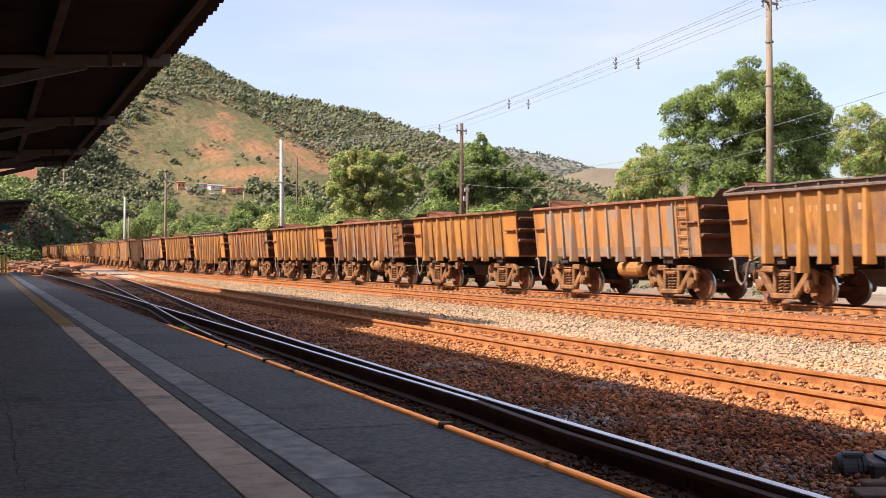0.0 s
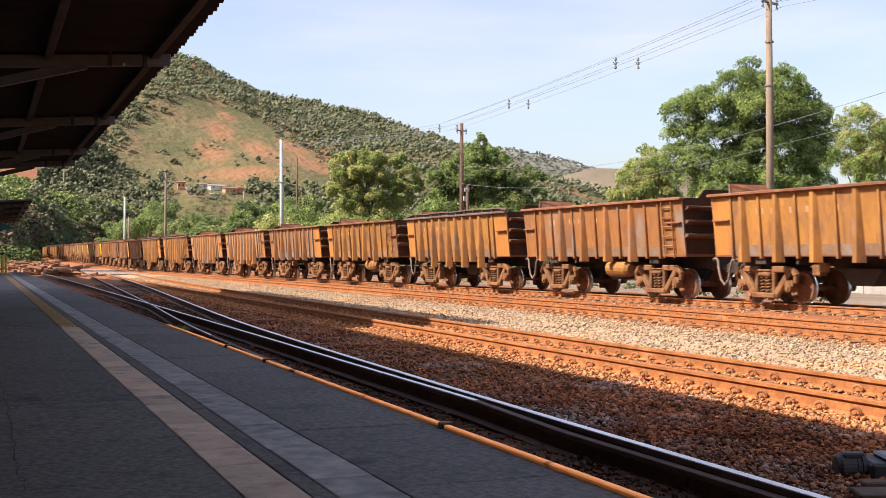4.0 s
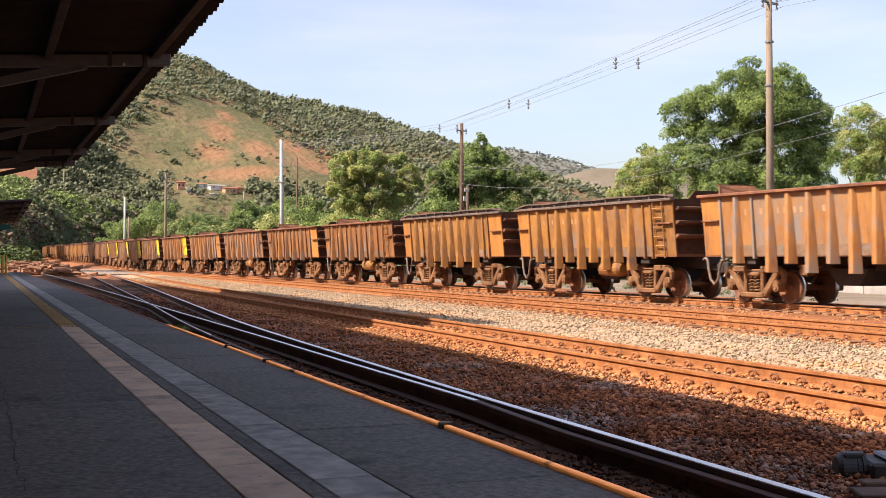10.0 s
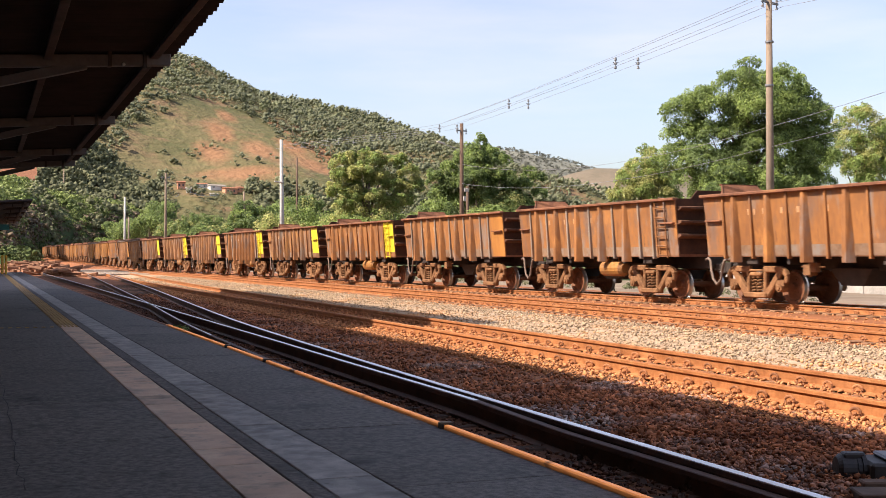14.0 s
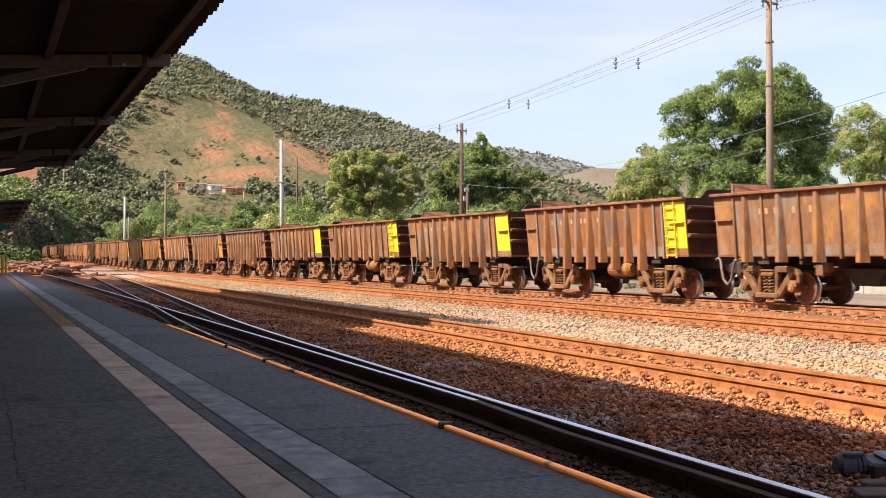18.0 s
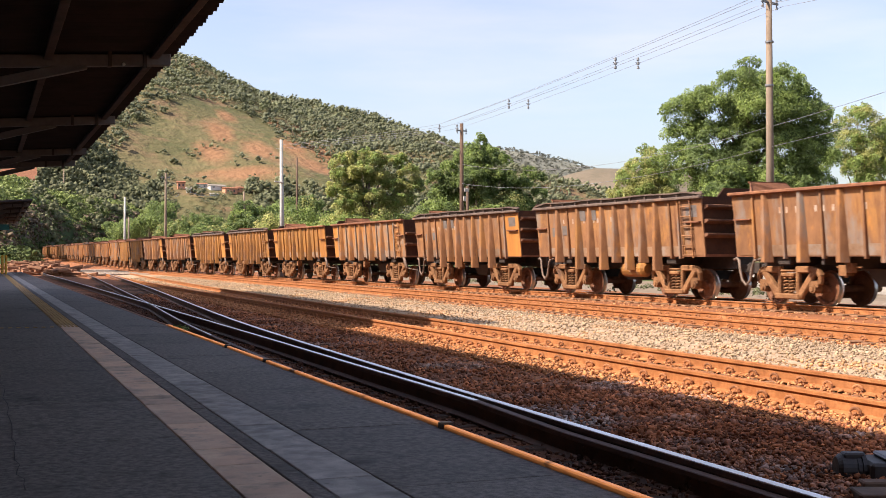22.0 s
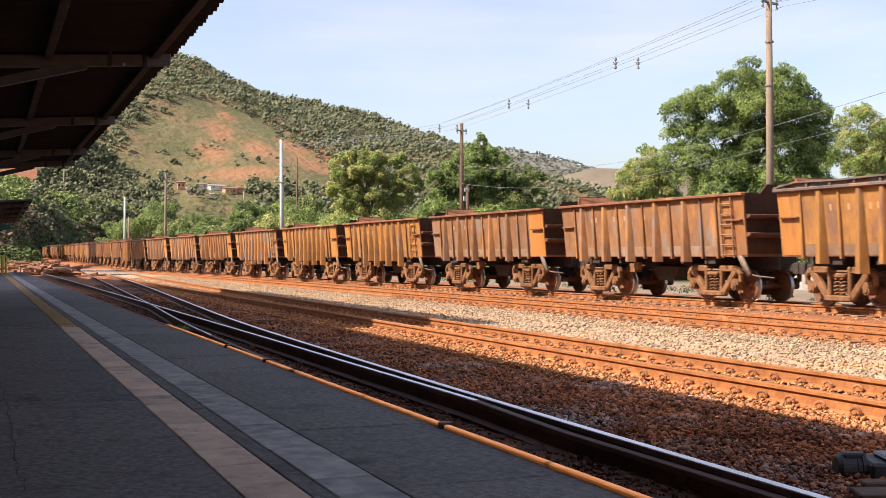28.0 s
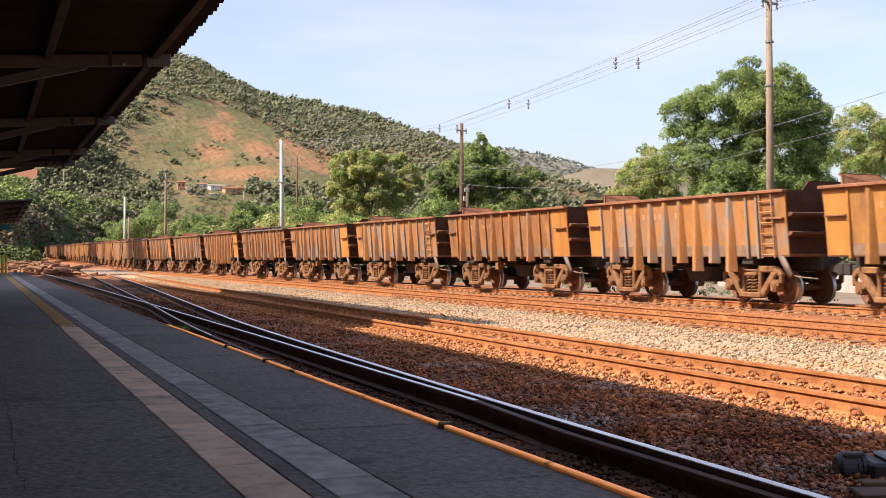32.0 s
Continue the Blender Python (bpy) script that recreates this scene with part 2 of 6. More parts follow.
M["pole"] = surface("weathered_concrete_pole", (0.156, 0.116, 0.082), (0.257, 0.200, 0.148), 2.0, 0.9, 0, 0.3, 8, stretch=(1, 1, 0.3), dirt=(0.25, 0.18, 0.13), dirt_amount=0.4)
M["pole_white"] = surface("white_painted_pole", (0.344, 0.336, 0.303), (0.476, 0.459, 0.426), 2.0, 0.8, 0, 0.2, 8)
M["pole_wood"] = surface("brown_wooden_pole", (0.074, 0.046, 0.031), (0.149, 0.099, 0.068), 2.0, 0.9, 0, 0.5, 8, stretch=(1, 1, 0.2))
M["wire"] = surface("grey_wire", (0.224, 0.224, 0.232), (0.352, 0.352, 0.360), 2.0, 0.5, 0.3, 0, 6)
M["insulator"] = surface("grey_spacer", (0.112, 0.119, 0.126), (0.210, 0.217, 0.224), 6.0, 0.5, 0, 0, 6)
M["bark"] = surface("tree_bark", (0.10, 0.07, 0.05), (0.22, 0.17, 0.13), 3.0, 0.95, 0, 0.8, 8, stretch=(1, 1, 0.25))
M["leaf_dark"] = leaf_surface("dark_mango_leaves", (0.096, 0.142, 0.048), (0.227, 0.305, 0.101), 0.4, 0.5)
M["leaf_fresh"] = leaf_surface("fresh_leaves", (0.161, 0.223, 0.055), (0.339, 0.433, 0.130), 0.4, 0.5)
M["leaf_olive"] = leaf_surface("olive_leaves", (0.285, 0.300, 0.108), (0.545, 0.540, 0.210), 0.4, 0.62)
# Far greens are greyed and lifted: distance haze is put into the colour.
M["leaf_far"] = leaf_surface("haze_tinted_far_foliage", (0.170, 0.186, 0.117), (0.256, 0.272, 0.170), 0.12, 0.45, 0.03, 0.9)
M["leaf_far_light"] = leaf_surface("haze_tinted_light_foliage", (0.192, 0.212, 0.121), (0.280, 0.300, 0.171), 0.12, 0.45, 0.03, 0.9)
M["leaf_distant"] = leaf_surface("haze_blue_distant_foliage", (0.175, 0.182, 0.150), (0.225, 0.228, 0.185), 0.10, 0.45, 0.03, 0.95)
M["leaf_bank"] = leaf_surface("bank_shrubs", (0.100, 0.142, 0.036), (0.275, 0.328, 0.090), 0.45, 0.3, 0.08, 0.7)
# Lifted, greyed green; the haze over the slopes is in the colour.
M["leaf_haze"] = leaf_surface("haze_tinted_foliage", (0.132, 0.148, 0.084), (0.255, 0.263, 0.146), 0.30, 0.42, 0.04, 0.9)
# Darker green that stands for the shade at the bank's foot.
M["leaf_shaded_bank"] = leaf_surface("shaded_bank_foliage", (0.046, 0.068, 0.024), (0.125, 0.160, 0.048), 0.5, 0.2, 0.06, 0.8)
M["leaf_dry"] = leaf_surface("dry_shrubs", (0.075, 0.052, 0.034), (0.150, 0.110, 0.062), 0.4, 0.2, 0.1)
M["bank"] = surface("green_bank_soil", (0.030, 0.050, 0.014), (0.085, 0.11, 0.03), 0.10, 0.95, 0, 0.7, 10, dirt=(0.10, 0.055, 0.028), dirt_amount=0.55, dirt_scale=0.06, width=0.3)
M["road"] = surface("pale_dirt_road", (0.145, 0.109, 0.076), (0.238, 0.191, 0.142), 0.6, 0.95, 0, 0.5, 12, dirt=(0.12, 0.12, 0.05), dirt_amount=0.35, dirt_scale=0.3, width=0.02)
M["roof_tile"] = surface("clay_roof", (0.204, 0.088, 0.049), (0.340, 0.160, 0.090), 2.0, 0.85, 0, 0.3, 8)
M["roof_grey"] = surface("grey_sheet_roof", (0.20, 0.18, 0.16), (0.34, 0.31, 0.28), 1.0, 0.85, 0, 0.3, 8)
M["house"] = surface("brick_house_wall", (0.46, 0.20, 0.12), (0.60, 0.30, 0.19), 1.0, 0.9, 0, 0.2, 8)
M["plaster"] = surface("pale_plaster", (0.55, 0.53, 0.50), (0.72, 0.70, 0.66), 0.8, 0.9, 0, 0.2, 8)
M["window"] = surface("dark_window", (0.02, 0.025, 0.03), (0.04, 0.05, 0.06), 1.0, 0.2, 0, 0, 6)
M["green_sign"] = surface("green_sign_paint", (0.012, 0.10, 0.085), (0.02, 0.14, 0.12), 2.0, 0.5, 0, 0, 6)
M["post_yellow"] = surface("yellow_post_paint", (0.62, 0.34, 0.03), (0.80, 0.48, 0.05), 3.0, 0.55, 0, 0.1, 6)
M["slab"] = surface("bleached_concrete_slab", (0.19, 0.145, 0.105), (0.30, 0.245, 0.19), 0.8, 0.9, 0, 0.3, 9, dirt=(0.42, 0.22, 0.11), dirt_amount=0.45, spread=0.1)


# ---- mesh tools ----
def box(bm, x0, x1, y0, y1, z0, z1):
    v = [bm.verts.new((x, y, z)) for x in (x0, x1) for y in (y0, y1) for z in (z0, z1)]
    for f in ((0, 1, 3, 2), (4, 6, 7, 5), (0, 4, 5, 1), (2, 3, 7, 6), (0, 2, 6, 4), (1, 5, 7, 3)):
        bm.faces.new([v[i] for i in f])
    return bm


def prism(bm, low, high):
    """A solid between two rings of as many corners."""
    a, b = [bm.verts.new(p) for p in low], [bm.verts.new(p) for p in high]
    k = len(a)
    bm.faces.new(list(reversed(a)))
    bm.faces.new(b)
    for i in range(k):
        bm.faces.new((a[i], a[(i + 1) % k], b[(i + 1) % k], b[i]))
    return bm


def bar(bm, p, q, w, h, up=(0, 0, 1)):
    p, q = Vector(p), Vector(q)
    z = (q - p).normalized()
    x = z.cross(Vector(up))
    x = x.normalized() if x.length > 1e-4 else Vector((1, 0, 0))
    y = x.cross(z)
    ring = [x * (w / 2) * i + y * (h / 2) * j for i, j in ((-1, -1), (1, -1), (1, 1), (-1, 1))]
    return prism(bm, [p + r for r in ring], [q + r for r in ring])


def rod(bm, p, q, r, r2=None, seg=8):
    p, q = Vector(p), Vector(q)
    z = (q - p).normalized()
    x = z.orthogonal().normalized()
    y = z.cross(x)
    r2 = r if r2 is None else r2
    ring = [x * math.cos(2 * math.pi * i / seg) + y * math.sin(2 * math.pi * i / seg) for i in range(seg)]
    return prism(bm, [p + v * r for v in ring], [q + v * r2 for v in ring])


def tube(bm, pts, r, seg=6, taper=None):
    """A bent round bar through the points."""
    pts = [Vector(p) for p in pts]
    rings = []
    for i, p in enumerate(pts):
        t = (pts[min(i + 1, len(pts) - 1)] - pts[max(i - 1, 0)]).normalized()
        x = t.cross(Vector((0.13, 0.21, 0.97))).normalized()
        y = t.cross(x)
        rr = r if taper is None else r + (taper - r) * i / (len(pts) - 1)
        rings.append([bm.verts.new(p + (x * math.cos(2 * math.pi * k / seg) + y * math.sin(2 * math.pi * k / seg)) * rr) for k in range(seg)])
    for a, b in zip(rings, rings[1:]):
        for k in range(seg):
            bm.faces.new((a[k], a[(k + 1) % seg], b[(k + 1) % seg], b[k]))
    bm.faces.new(list(reversed(rings[0])))
    bm.faces.new(rings[-1])
    return bm


def mesh_of(name, bm, material, bevel=0.0, smooth=False):
    if bevel:
        bmesh.ops.bevel(bm, geom=list(bm.edges), offset=bevel, segments=1, affect="EDGES", clamp_overlap=True)
    bmesh.ops.recalc_face_normals(bm, faces=bm.faces)
    me = bpy.data.meshes.new(name)
    bm.to_mesh(me)
    bm.free()
    me.materials.append(material)
    if smooth:
        me.polygons.foreach_set("use_smooth", [True] * len(me.polygons))
    return me


def hang(name, me, parent, label="", at=None):
    ob = new(name, me)
    ob.parent = parent
    if at is not None:
        ob.matrix_basis = at
    if label:
        ob["label"] = label
    return ob


def part(name, bm, material, parent, label="", bevel=0.0, smooth=False, at=None):
    return hang(name, mesh_of(name, bm, material, bevel, smooth), parent, label, at)


def thing(name, label, category, group="", kind="", at=None):
    ob = new(name)
    ob.empty_display_size = 0.2
    if at is not None:
        ob.matrix_basis = at
    return tagged(ob, label, category, group, kind)


def solo(name, bm, material, label, category="", kind="", group="", bevel=0.0, smooth=False, at=None):
    ob = new(name, mesh_of(name, bm, material, bevel, smooth))
    if at is not None:
        ob.matrix_basis = at
    return tagged(ob, label, category, group, kind)


def raw(name, verts, faces, material, smooth=False):
    me = bpy.data.meshes.new(name)
    me.from_pydata(verts, [], faces)
    me.materials.append(material)
    if smooth:
        me.polygons.foreach_set("use_smooth", [True] * len(me.polygons))
    me.update()
    return me


def soup(name, verts, faces, material):
    """A mesh of many small pieces, from arrays: verts (n, 3), faces (m, 3 or 4)."""
    verts, faces = np.asarray(verts, np.float32), np.asarray(faces, np.int32)
    me = bpy.data.meshes.new(name)
    k = faces.shape[1]
    me.vertices.add(len(verts)); me.vertices.foreach_set("co", verts.ravel())
    me.loops.add(faces.size); me.loops.foreach_set("vertex_index", faces.ravel())
    me.polygons.add(len(faces))
    me.polygons.foreach_set("loop_start", np.arange(0, faces.size, k, dtype=np.int32))
    me.update(calc_edges=True)
    me.materials.append(material)
    return me


# ---- ground ----
PLATFORM_Z, EDGE_X = 0.32, 2.10
GROUND_Z = -0.19
TRAIN_TURN = radians(3.78)
ALONG = Vector((-math.sin(TRAIN_TURN), math.cos(TRAIN_TURN), 0))
ASIDE = Vector((math.cos(TRAIN_TURN), math.sin(TRAIN_TURN), 0))
TRAIN_OFF = 20.85
LEGS = [(97.0, 0.0), (15.0, radians(3.62)), (208.0, 0.0), (900.0, 900.0 / 170.0)]     # length, turn to the right


def train_line(a, off=0.0):
    """The place on the train's track a metres along it, off metres to its right, and the heading away from the viewer."""
    p, h, left = ASIDE * TRAIN_OFF, TRAIN_TURN, a
    for length, turn in LEGS:
        u = min(left, length)
        if turn and u > 0:
            r = length / turn
            w = u / r
            right, ahead = Vector((math.cos(h), math.sin(h), 0)), Vector((-math.sin(h), math.cos(h), 0))
            p = p + right * (r * (1 - math.cos(w))) + ahead * (r * math.sin(w))
            h -= w
        else:
            p = p + Vector((-math.sin(h), math.cos(h), 0)) * u
        left -= u
        if left <= 0:
            break
    p = p + Vector((math.cos(h), math.sin(h), 0)) * off
    p.z = grade(a)
    return p, h


def grade(a):
    """The line climbs gently past the station."""
    return 0.0062 * max(0.0, min(a, 420.0) - 108.0)


def ground_sheet():
    xs = [-3000, -800, -200, -60, -20, 0, 8, 16, 23.6, 30, 36, 60, 140, 400, 1200, 3000]
    ys = [-3000, -600, -120, -40, -10, 0, 10, 25, 45, 70, 110, 160, 210, 300, 500, 1000, 3000]
    verts = [(x, y, GROUND_Z - (0.35 if x > 36 else 0)) for y in ys for x in xs]
    k = len(xs)
    faces = [(j * k + i, j * k + i + 1, (j + 1) * k + i + 1, (j + 1) * k + i) for j in range(len(ys) - 1) for i in range(k - 1)]
    me = raw("ground", verts, faces, M["soil"])
    me.materials.append(M["bank"])
    me.materials.append(M["road"])
    for p in me.polygons:
        if p.center.x > 36 or p.center.y > 260 or p.center.x < -20:
            p.material_index = 1
        elif 23.6 < p.center.x < 36:
            p.material_index = 2
    return tagged(new("ground", me), "reddish rail-yard soil with grass beyond it", "ground", kind="structure")


ground_sheet()


# ---- platform ----
def platform():
    root = thing("platform", "low station platform paved in dark worn slabs", "platform", kind="structure", at=pose(0.028, 0, 0, 0, 0, 0.4))
    bm = box(bmesh.new(), -9.0, EDGE_X - 0.06, -30, 74, GROUND_Z - 0.1, PLATFORM_Z - 0.035)
    part("platform_body", bm, M["concrete"], root, "grey concrete platform body")
    cache = {}

    def piece(name, w, l, mat):
        key = (name, round(w, 3), round(l, 3))
        if key not in cache:
            cache[key] = mesh_of(name, box(bmesh.new(), -w / 2, w / 2, -l / 2, l / 2, -0.035, 0), M[mat], 0.004)
        return cache[key]

    rnd = random.Random(4)

    def row(name, x0, x1, y0, y1, l, mat, gap=0.004):
        y = y0
        while y < y1:
            hang(name, piece(name, x1 - x0 - gap, l - gap, mat), root,
                 at=pose((x0 + x1) / 2, y + l / 2, PLATFORM_Z + rnd.uniform(-0.0015, 0.0015), rnd.uniform(-0.05, 0.05), rnd.uniform(-0.08, 0.08), 0))
            y += l

    row("paving_slab", 1.365, EDGE_X - 0.036, -2, 74, 1.5, "paving")
    row("grey_tile", 1.125, 1.365, -1, 74, 0.75, "grey_tile")
    row("paving_strip", 1.04, 1.125, -1, 74, 1.5, "paving")
    row("pink_tile", 0.817, 1.04, -0.78, 14.76, 0.42, "pink")
    row("tactile_tile", 0.817, 1.04, 14.76, 64, 0.42, "tactile")
    row("paving_slab", -0.68, 0.817, -2, 74, 1.5, "paving")
    row("paving_slab", -2.18, -0.68, -2, 74, 1.5, "paving")
    row("paving_slab", -9.0, -2.18, -2, 74, 3.0, "paving")
    bars = bmesh.new()
    for k in range(5):
        box(bars, -0.098 + k * 0.044, -0.076 + k * 0.044, -0.2, 0.2, 0, 0.006)
    bar_mesh = mesh_of("tactile_bar", bars, M["tactile"])
    for k in range(int((64 - 14.76) / 0.42)):
        hang("tactile_bar", bar_mesh, root, at=pose(0.926, 14.97 + k * 0.42, PLATFORM_Z))
    studs = bmesh.new()
    for k in range(40):
        box(studs, -3.0 + k * 0.095, -2.955 + k * 0.095, 14.78, 14.84, PLATFORM_Z, PLATFORM_Z + 0.006)
    part("tactile_studs", studs, M["tactile"], root, "dotted line of worn yellow studs")
    rc = random.Random(9)
    for pts in ([(0.078, 8.87), (0.087, 7.1), (0.10, 5.68), (0.094, 4.98), (0.109, 4.3)], [(1.4, 9.0), (1.62, 8.6), (1.8, 8.5), (2.0, 8.1)], [(-0.6, 9.6), (0.0, 9.35), (0.45, 9.5), (0.8, 9.3)]):
        line = []
        for (xa, ya), (xb, yb) in zip(pts, pts[1:]):
            line += [(xa + (xb - xa) * u / 6 + rc.uniform(-0.014, 0.014), ya + (yb - ya) * u / 6, rc.uniform(0.0012, 0.003)) for u in range(6)]
        verts = [(x + s * w, y, PLATFORM_Z + 0.004) for x, y, w in line for s in (-1, 1)]
        faces = [(2 * i, 2 * i + 1, 2 * i + 3, 2 * i + 2) for i in range(len(line) - 1)]
        hang("crack", raw("crack", verts, faces, M["dark"]), root, "dark jagged crack")
    # steel edge: an old rail laid along the rim
    y, k = -4.0, 0
    lengths = [6.6, 2.72, 3.95, 1.55, 3.75, 6.0, 6.0, 6.0, 6.0, 6.0, 6.0, 6.0, 6.0, 6.0]
    for l in lengths:
        high = 0.018 if y < 14.5 else 0.008
        bm = box(bmesh.new(), EDGE_X - 0.034, EDGE_X, y, y + l - 0.03, PLATFORM_Z - 0.10, PLATFORM_Z + high)
        box(bm, EDGE_X - 0.003, EDGE_X + 0.018, y, y + l - 0.03, PLATFORM_Z - 0.035, PLATFORM_Z + high - 0.012)
        part("edge_rail", bm, M["edge"], root, "orange-rusted steel edge rail", 0.006)
        y += l
    # small dark ticks laid across the edge rail
    for y in (5.32, 9.2, 10.8):
        bm = box(bmesh.new(), EDGE_X - 0.05, EDGE_X + 0.02, y - 0.03, y + 0.01, PLATFORM_Z - 0.02, PLATFORM_Z + 0.03)
        part("edge_joint", bm, M["dark"], root, "dark tick across the edge rail", 0.005)
    return root


platform()


# ---- canopy ----
SKEW = -0.0018      # added roof slot is skewed so its sun strip follows the edge rail


def roof_sheet(y0, y1, x0, x1, z_edge, rise, wave=0.22, high=0.04, skew=(0.0, 0.0)):
    n = int((y1 - y0) / wave * 6)
    verts, faces = [], []
    for layer in (0, 1):
        for i in range(n + 1):
            y = y0 + (y1 - y0) * i / n
            z = high * math.sin(2 * math.pi * y / wave) + 0.03 * layer
            for x, k in ((x0, skew[0]), (x1, skew[1])):
                verts.append((x + k * (y - 4) + (0.012 * math.sin(y * 9.0) if x == x1 and not k else 0), y, z_edge - rise * (x1 - x) + z))
    k = 2 * (n + 1)
    for i in range(n):
        a = 2 * i
        faces += [(a, a + 2, a + 3, a + 1), (k + a, k + a + 1, k + a + 3, k + a + 2), (a + 1, a + 3, k + a + 3, k + a + 1), (a, k + a, k + a + 2, a + 2)]
    faces += [(0, 1, k + 1, k), (2 * n, k + 2 * n, k + 2 * n + 1, 2 * n + 1)]
    return verts, faces


def canopy(y0, y1, x_edge, z_edge, beams, name_label, rise=0.068, back=-6.0, slot=None, at=None):
    root = thing("platform_canopy", name_label, "canopy", kind="structure", at=at)
    # Unseen slot added for a sun strip; trims and bars shape that strip.
    if slot:
        x, w, y_end = slot
        sheets = [(y0, y_end, x + w / 2, x_edge, z_edge, (SKEW, 0.0)), (y0, y_end, back, x - w / 2, z_edge - rise * (x_edge - x + w / 2), (0.0, SKEW)), (y_end, y1, back, x_edge, z_edge, (0.0, 0.0))]
        for e in (-1, 1):
            xe = x + e * (w / 2 + 0.06)
            z = z_edge - rise * (x_edge - xe)
            xa, xb = xe + SKEW * (y0 - 4), xe + SKEW * (y_end - 4)
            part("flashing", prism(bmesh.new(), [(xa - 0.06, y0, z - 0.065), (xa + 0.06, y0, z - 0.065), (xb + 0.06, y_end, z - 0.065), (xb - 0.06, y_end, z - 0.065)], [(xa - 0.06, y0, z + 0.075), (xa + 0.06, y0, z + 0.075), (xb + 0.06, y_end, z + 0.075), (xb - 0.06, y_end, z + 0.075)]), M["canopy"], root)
        for y in (-1.0, 1.7, 4.35, 6.78, 9.45, 11.9, 14.3):
            part("rafter", box(bmesh.new(), x - 0.3, x + 0.3, y - 0.012, y + 0.012, z_edge - rise * (x_edge - x) - 0.12, z_edge - rise * (x_edge - x) - 0.03), M["batten"], root)
    else:
        sheets = [(y0, y1, back, x_edge, z_edge, (0.0, 0.0))]
    for a, b, x0, x1, z, skew in sheets:
        v, f = roof_sheet(a, b, x0, x1, z, rise, skew=skew)
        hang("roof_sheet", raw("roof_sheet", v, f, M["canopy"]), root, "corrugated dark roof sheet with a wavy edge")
    for y in beams:
        zb = z_edge - 0.06
        bm = bmesh.new()
        x1 = x_edge - 0.09
        prism(bm, [(back, y - 0.06, zb - rise * (x1 - back) - 0.17), (back, y + 0.06, zb - rise * (x1 - back) - 0.17), (back, y + 0.06, zb - rise * (x1 - back)), (back, y - 0.06, zb - rise * (x1 - back))],
              [(x1, y - 0.06, zb - 0.15), (x1, y + 0.06, zb - 0.15), (x1, y + 0.06, zb), (x1, y - 0.06, zb)])
        beam = part("beam", bm, M["beam"], root, "grey painted cantilever beam", 0.008)
        bm = bar(bmesh.new(), (x_edge - 1.15, y, zb - 0.2), (-2.4, y, zb - 1.15), 0.10, 0.12)
        part("brace", bm, M["beam"], root, "", 0.008)
        bm = bar(bmesh.new(), (x_edge - 1.15, y - 0.075, zb - 0.255), (-2.4, y - 0.075, zb - 1.22), 0.03, 0.012)
        part("brace_flange", bm, M["beam"], root)
        for x in (x_edge - 0.42, x_edge - 0.86):
            bm = box(bmesh.new(), x - 0.025, x + 0.025, y - 0.075, y + 0.075, zb - 0.21, zb + 0.03)
            part("bracket", bm, M["dark"], root, "", 0.004)
        bm = box(bmesh.new(), -2.62, -2.38, y - 0.12, y + 0.12, PLATFORM_Z, zb - 0.45)
        part("column", bm, M["beam"], root, "grey steel canopy column", 0.01)
    ends = [y0] + [b for b in beams if y0 < b < y1] + [y1]
    for x in (x_edge - 0.30, x_edge - 1.62, x_edge - 3.1, x_edge - 4.6):
        for a, b in zip(ends, ends[1:]):
            z = z_edge - rise * (x_edge - x) - 0.075
            bm = box(bmesh.new(), x - 0.05, x + 0.05, a + 0.07, b - 0.07, z - 0.05, z + 0.02)
            part("purlin", bm, M["batten"], root, "weathered timber purlin", 0.005)
        n = int((y1 - y0) / 0.62)
        block = mesh_of("batten_block", box(bmesh.new(), -0.056, 0.056, -0.03, 0.03, -0.075, -0.02), M["dark"])
        for i in range(n):
            y = y0 + 0.3 + i * 0.62
            if x > x_edge - 2:
                hang("batten_block", block, root, at=pose(x, y, z_edge - rise * (x_edge - x) - 0.045))
    return root


# The near roof runs on unseen behind the viewer to darken the platform.
canopy(-26, 33.5, 2.28, 3.9, [-19.5, -12.5, -5.5, 1.5, 8.5, 15.5, 22.6, 29.4, 33.2], "dark corrugated platform canopy on grey cantilever beams", slot=(-1.093, 0.152, 14.9), at=pose(0.042, 0, 0, 0, 0, 0.3))
canopy(58, 94, 1.67, 3.9, [60, 67, 74, 81, 88], "farther dark canopy roof over the platform end", back=-4.0)

lamp = solo("bulkhead_lamp", rod(bmesh.new(), (1.55, 15.42, 3.66), (1.55, 15.36, 3.65), 0.022, 0.018, 10), M["pole_white"], "small white lamp under the canopy beam", "lamp")

# unseen blocks that close the place; tower and annex are sized for track shade
def unseen_block(name, x0, x1, y0, y1, h, label):
    root = thing(name, label, "building", kind="structure")
    part("wall", box(bmesh.new(), x0, x1, y0, y1, GROUND_Z, h), M["plaster"], root)
    part("roof", box(bmesh.new(), x0 - 0.3, x1 + 0.3, y0 - 0.3, y1 + 0.3, h, h + 0.2), M["concrete"], root)


unseen_block("unseen_building", -14, -6.2, -32, 21.7, 4.2, "unseen plain pale building behind the platform")
unseen_block("shade_annex", -14, -6.2, 45.3, 78, 13.2, "unseen plain block added to shade the turnout")
unseen_block("shade_tower", -14, -6.2, 22.0, 45, 15.8, "unseen tall plain block added to shade the siding")


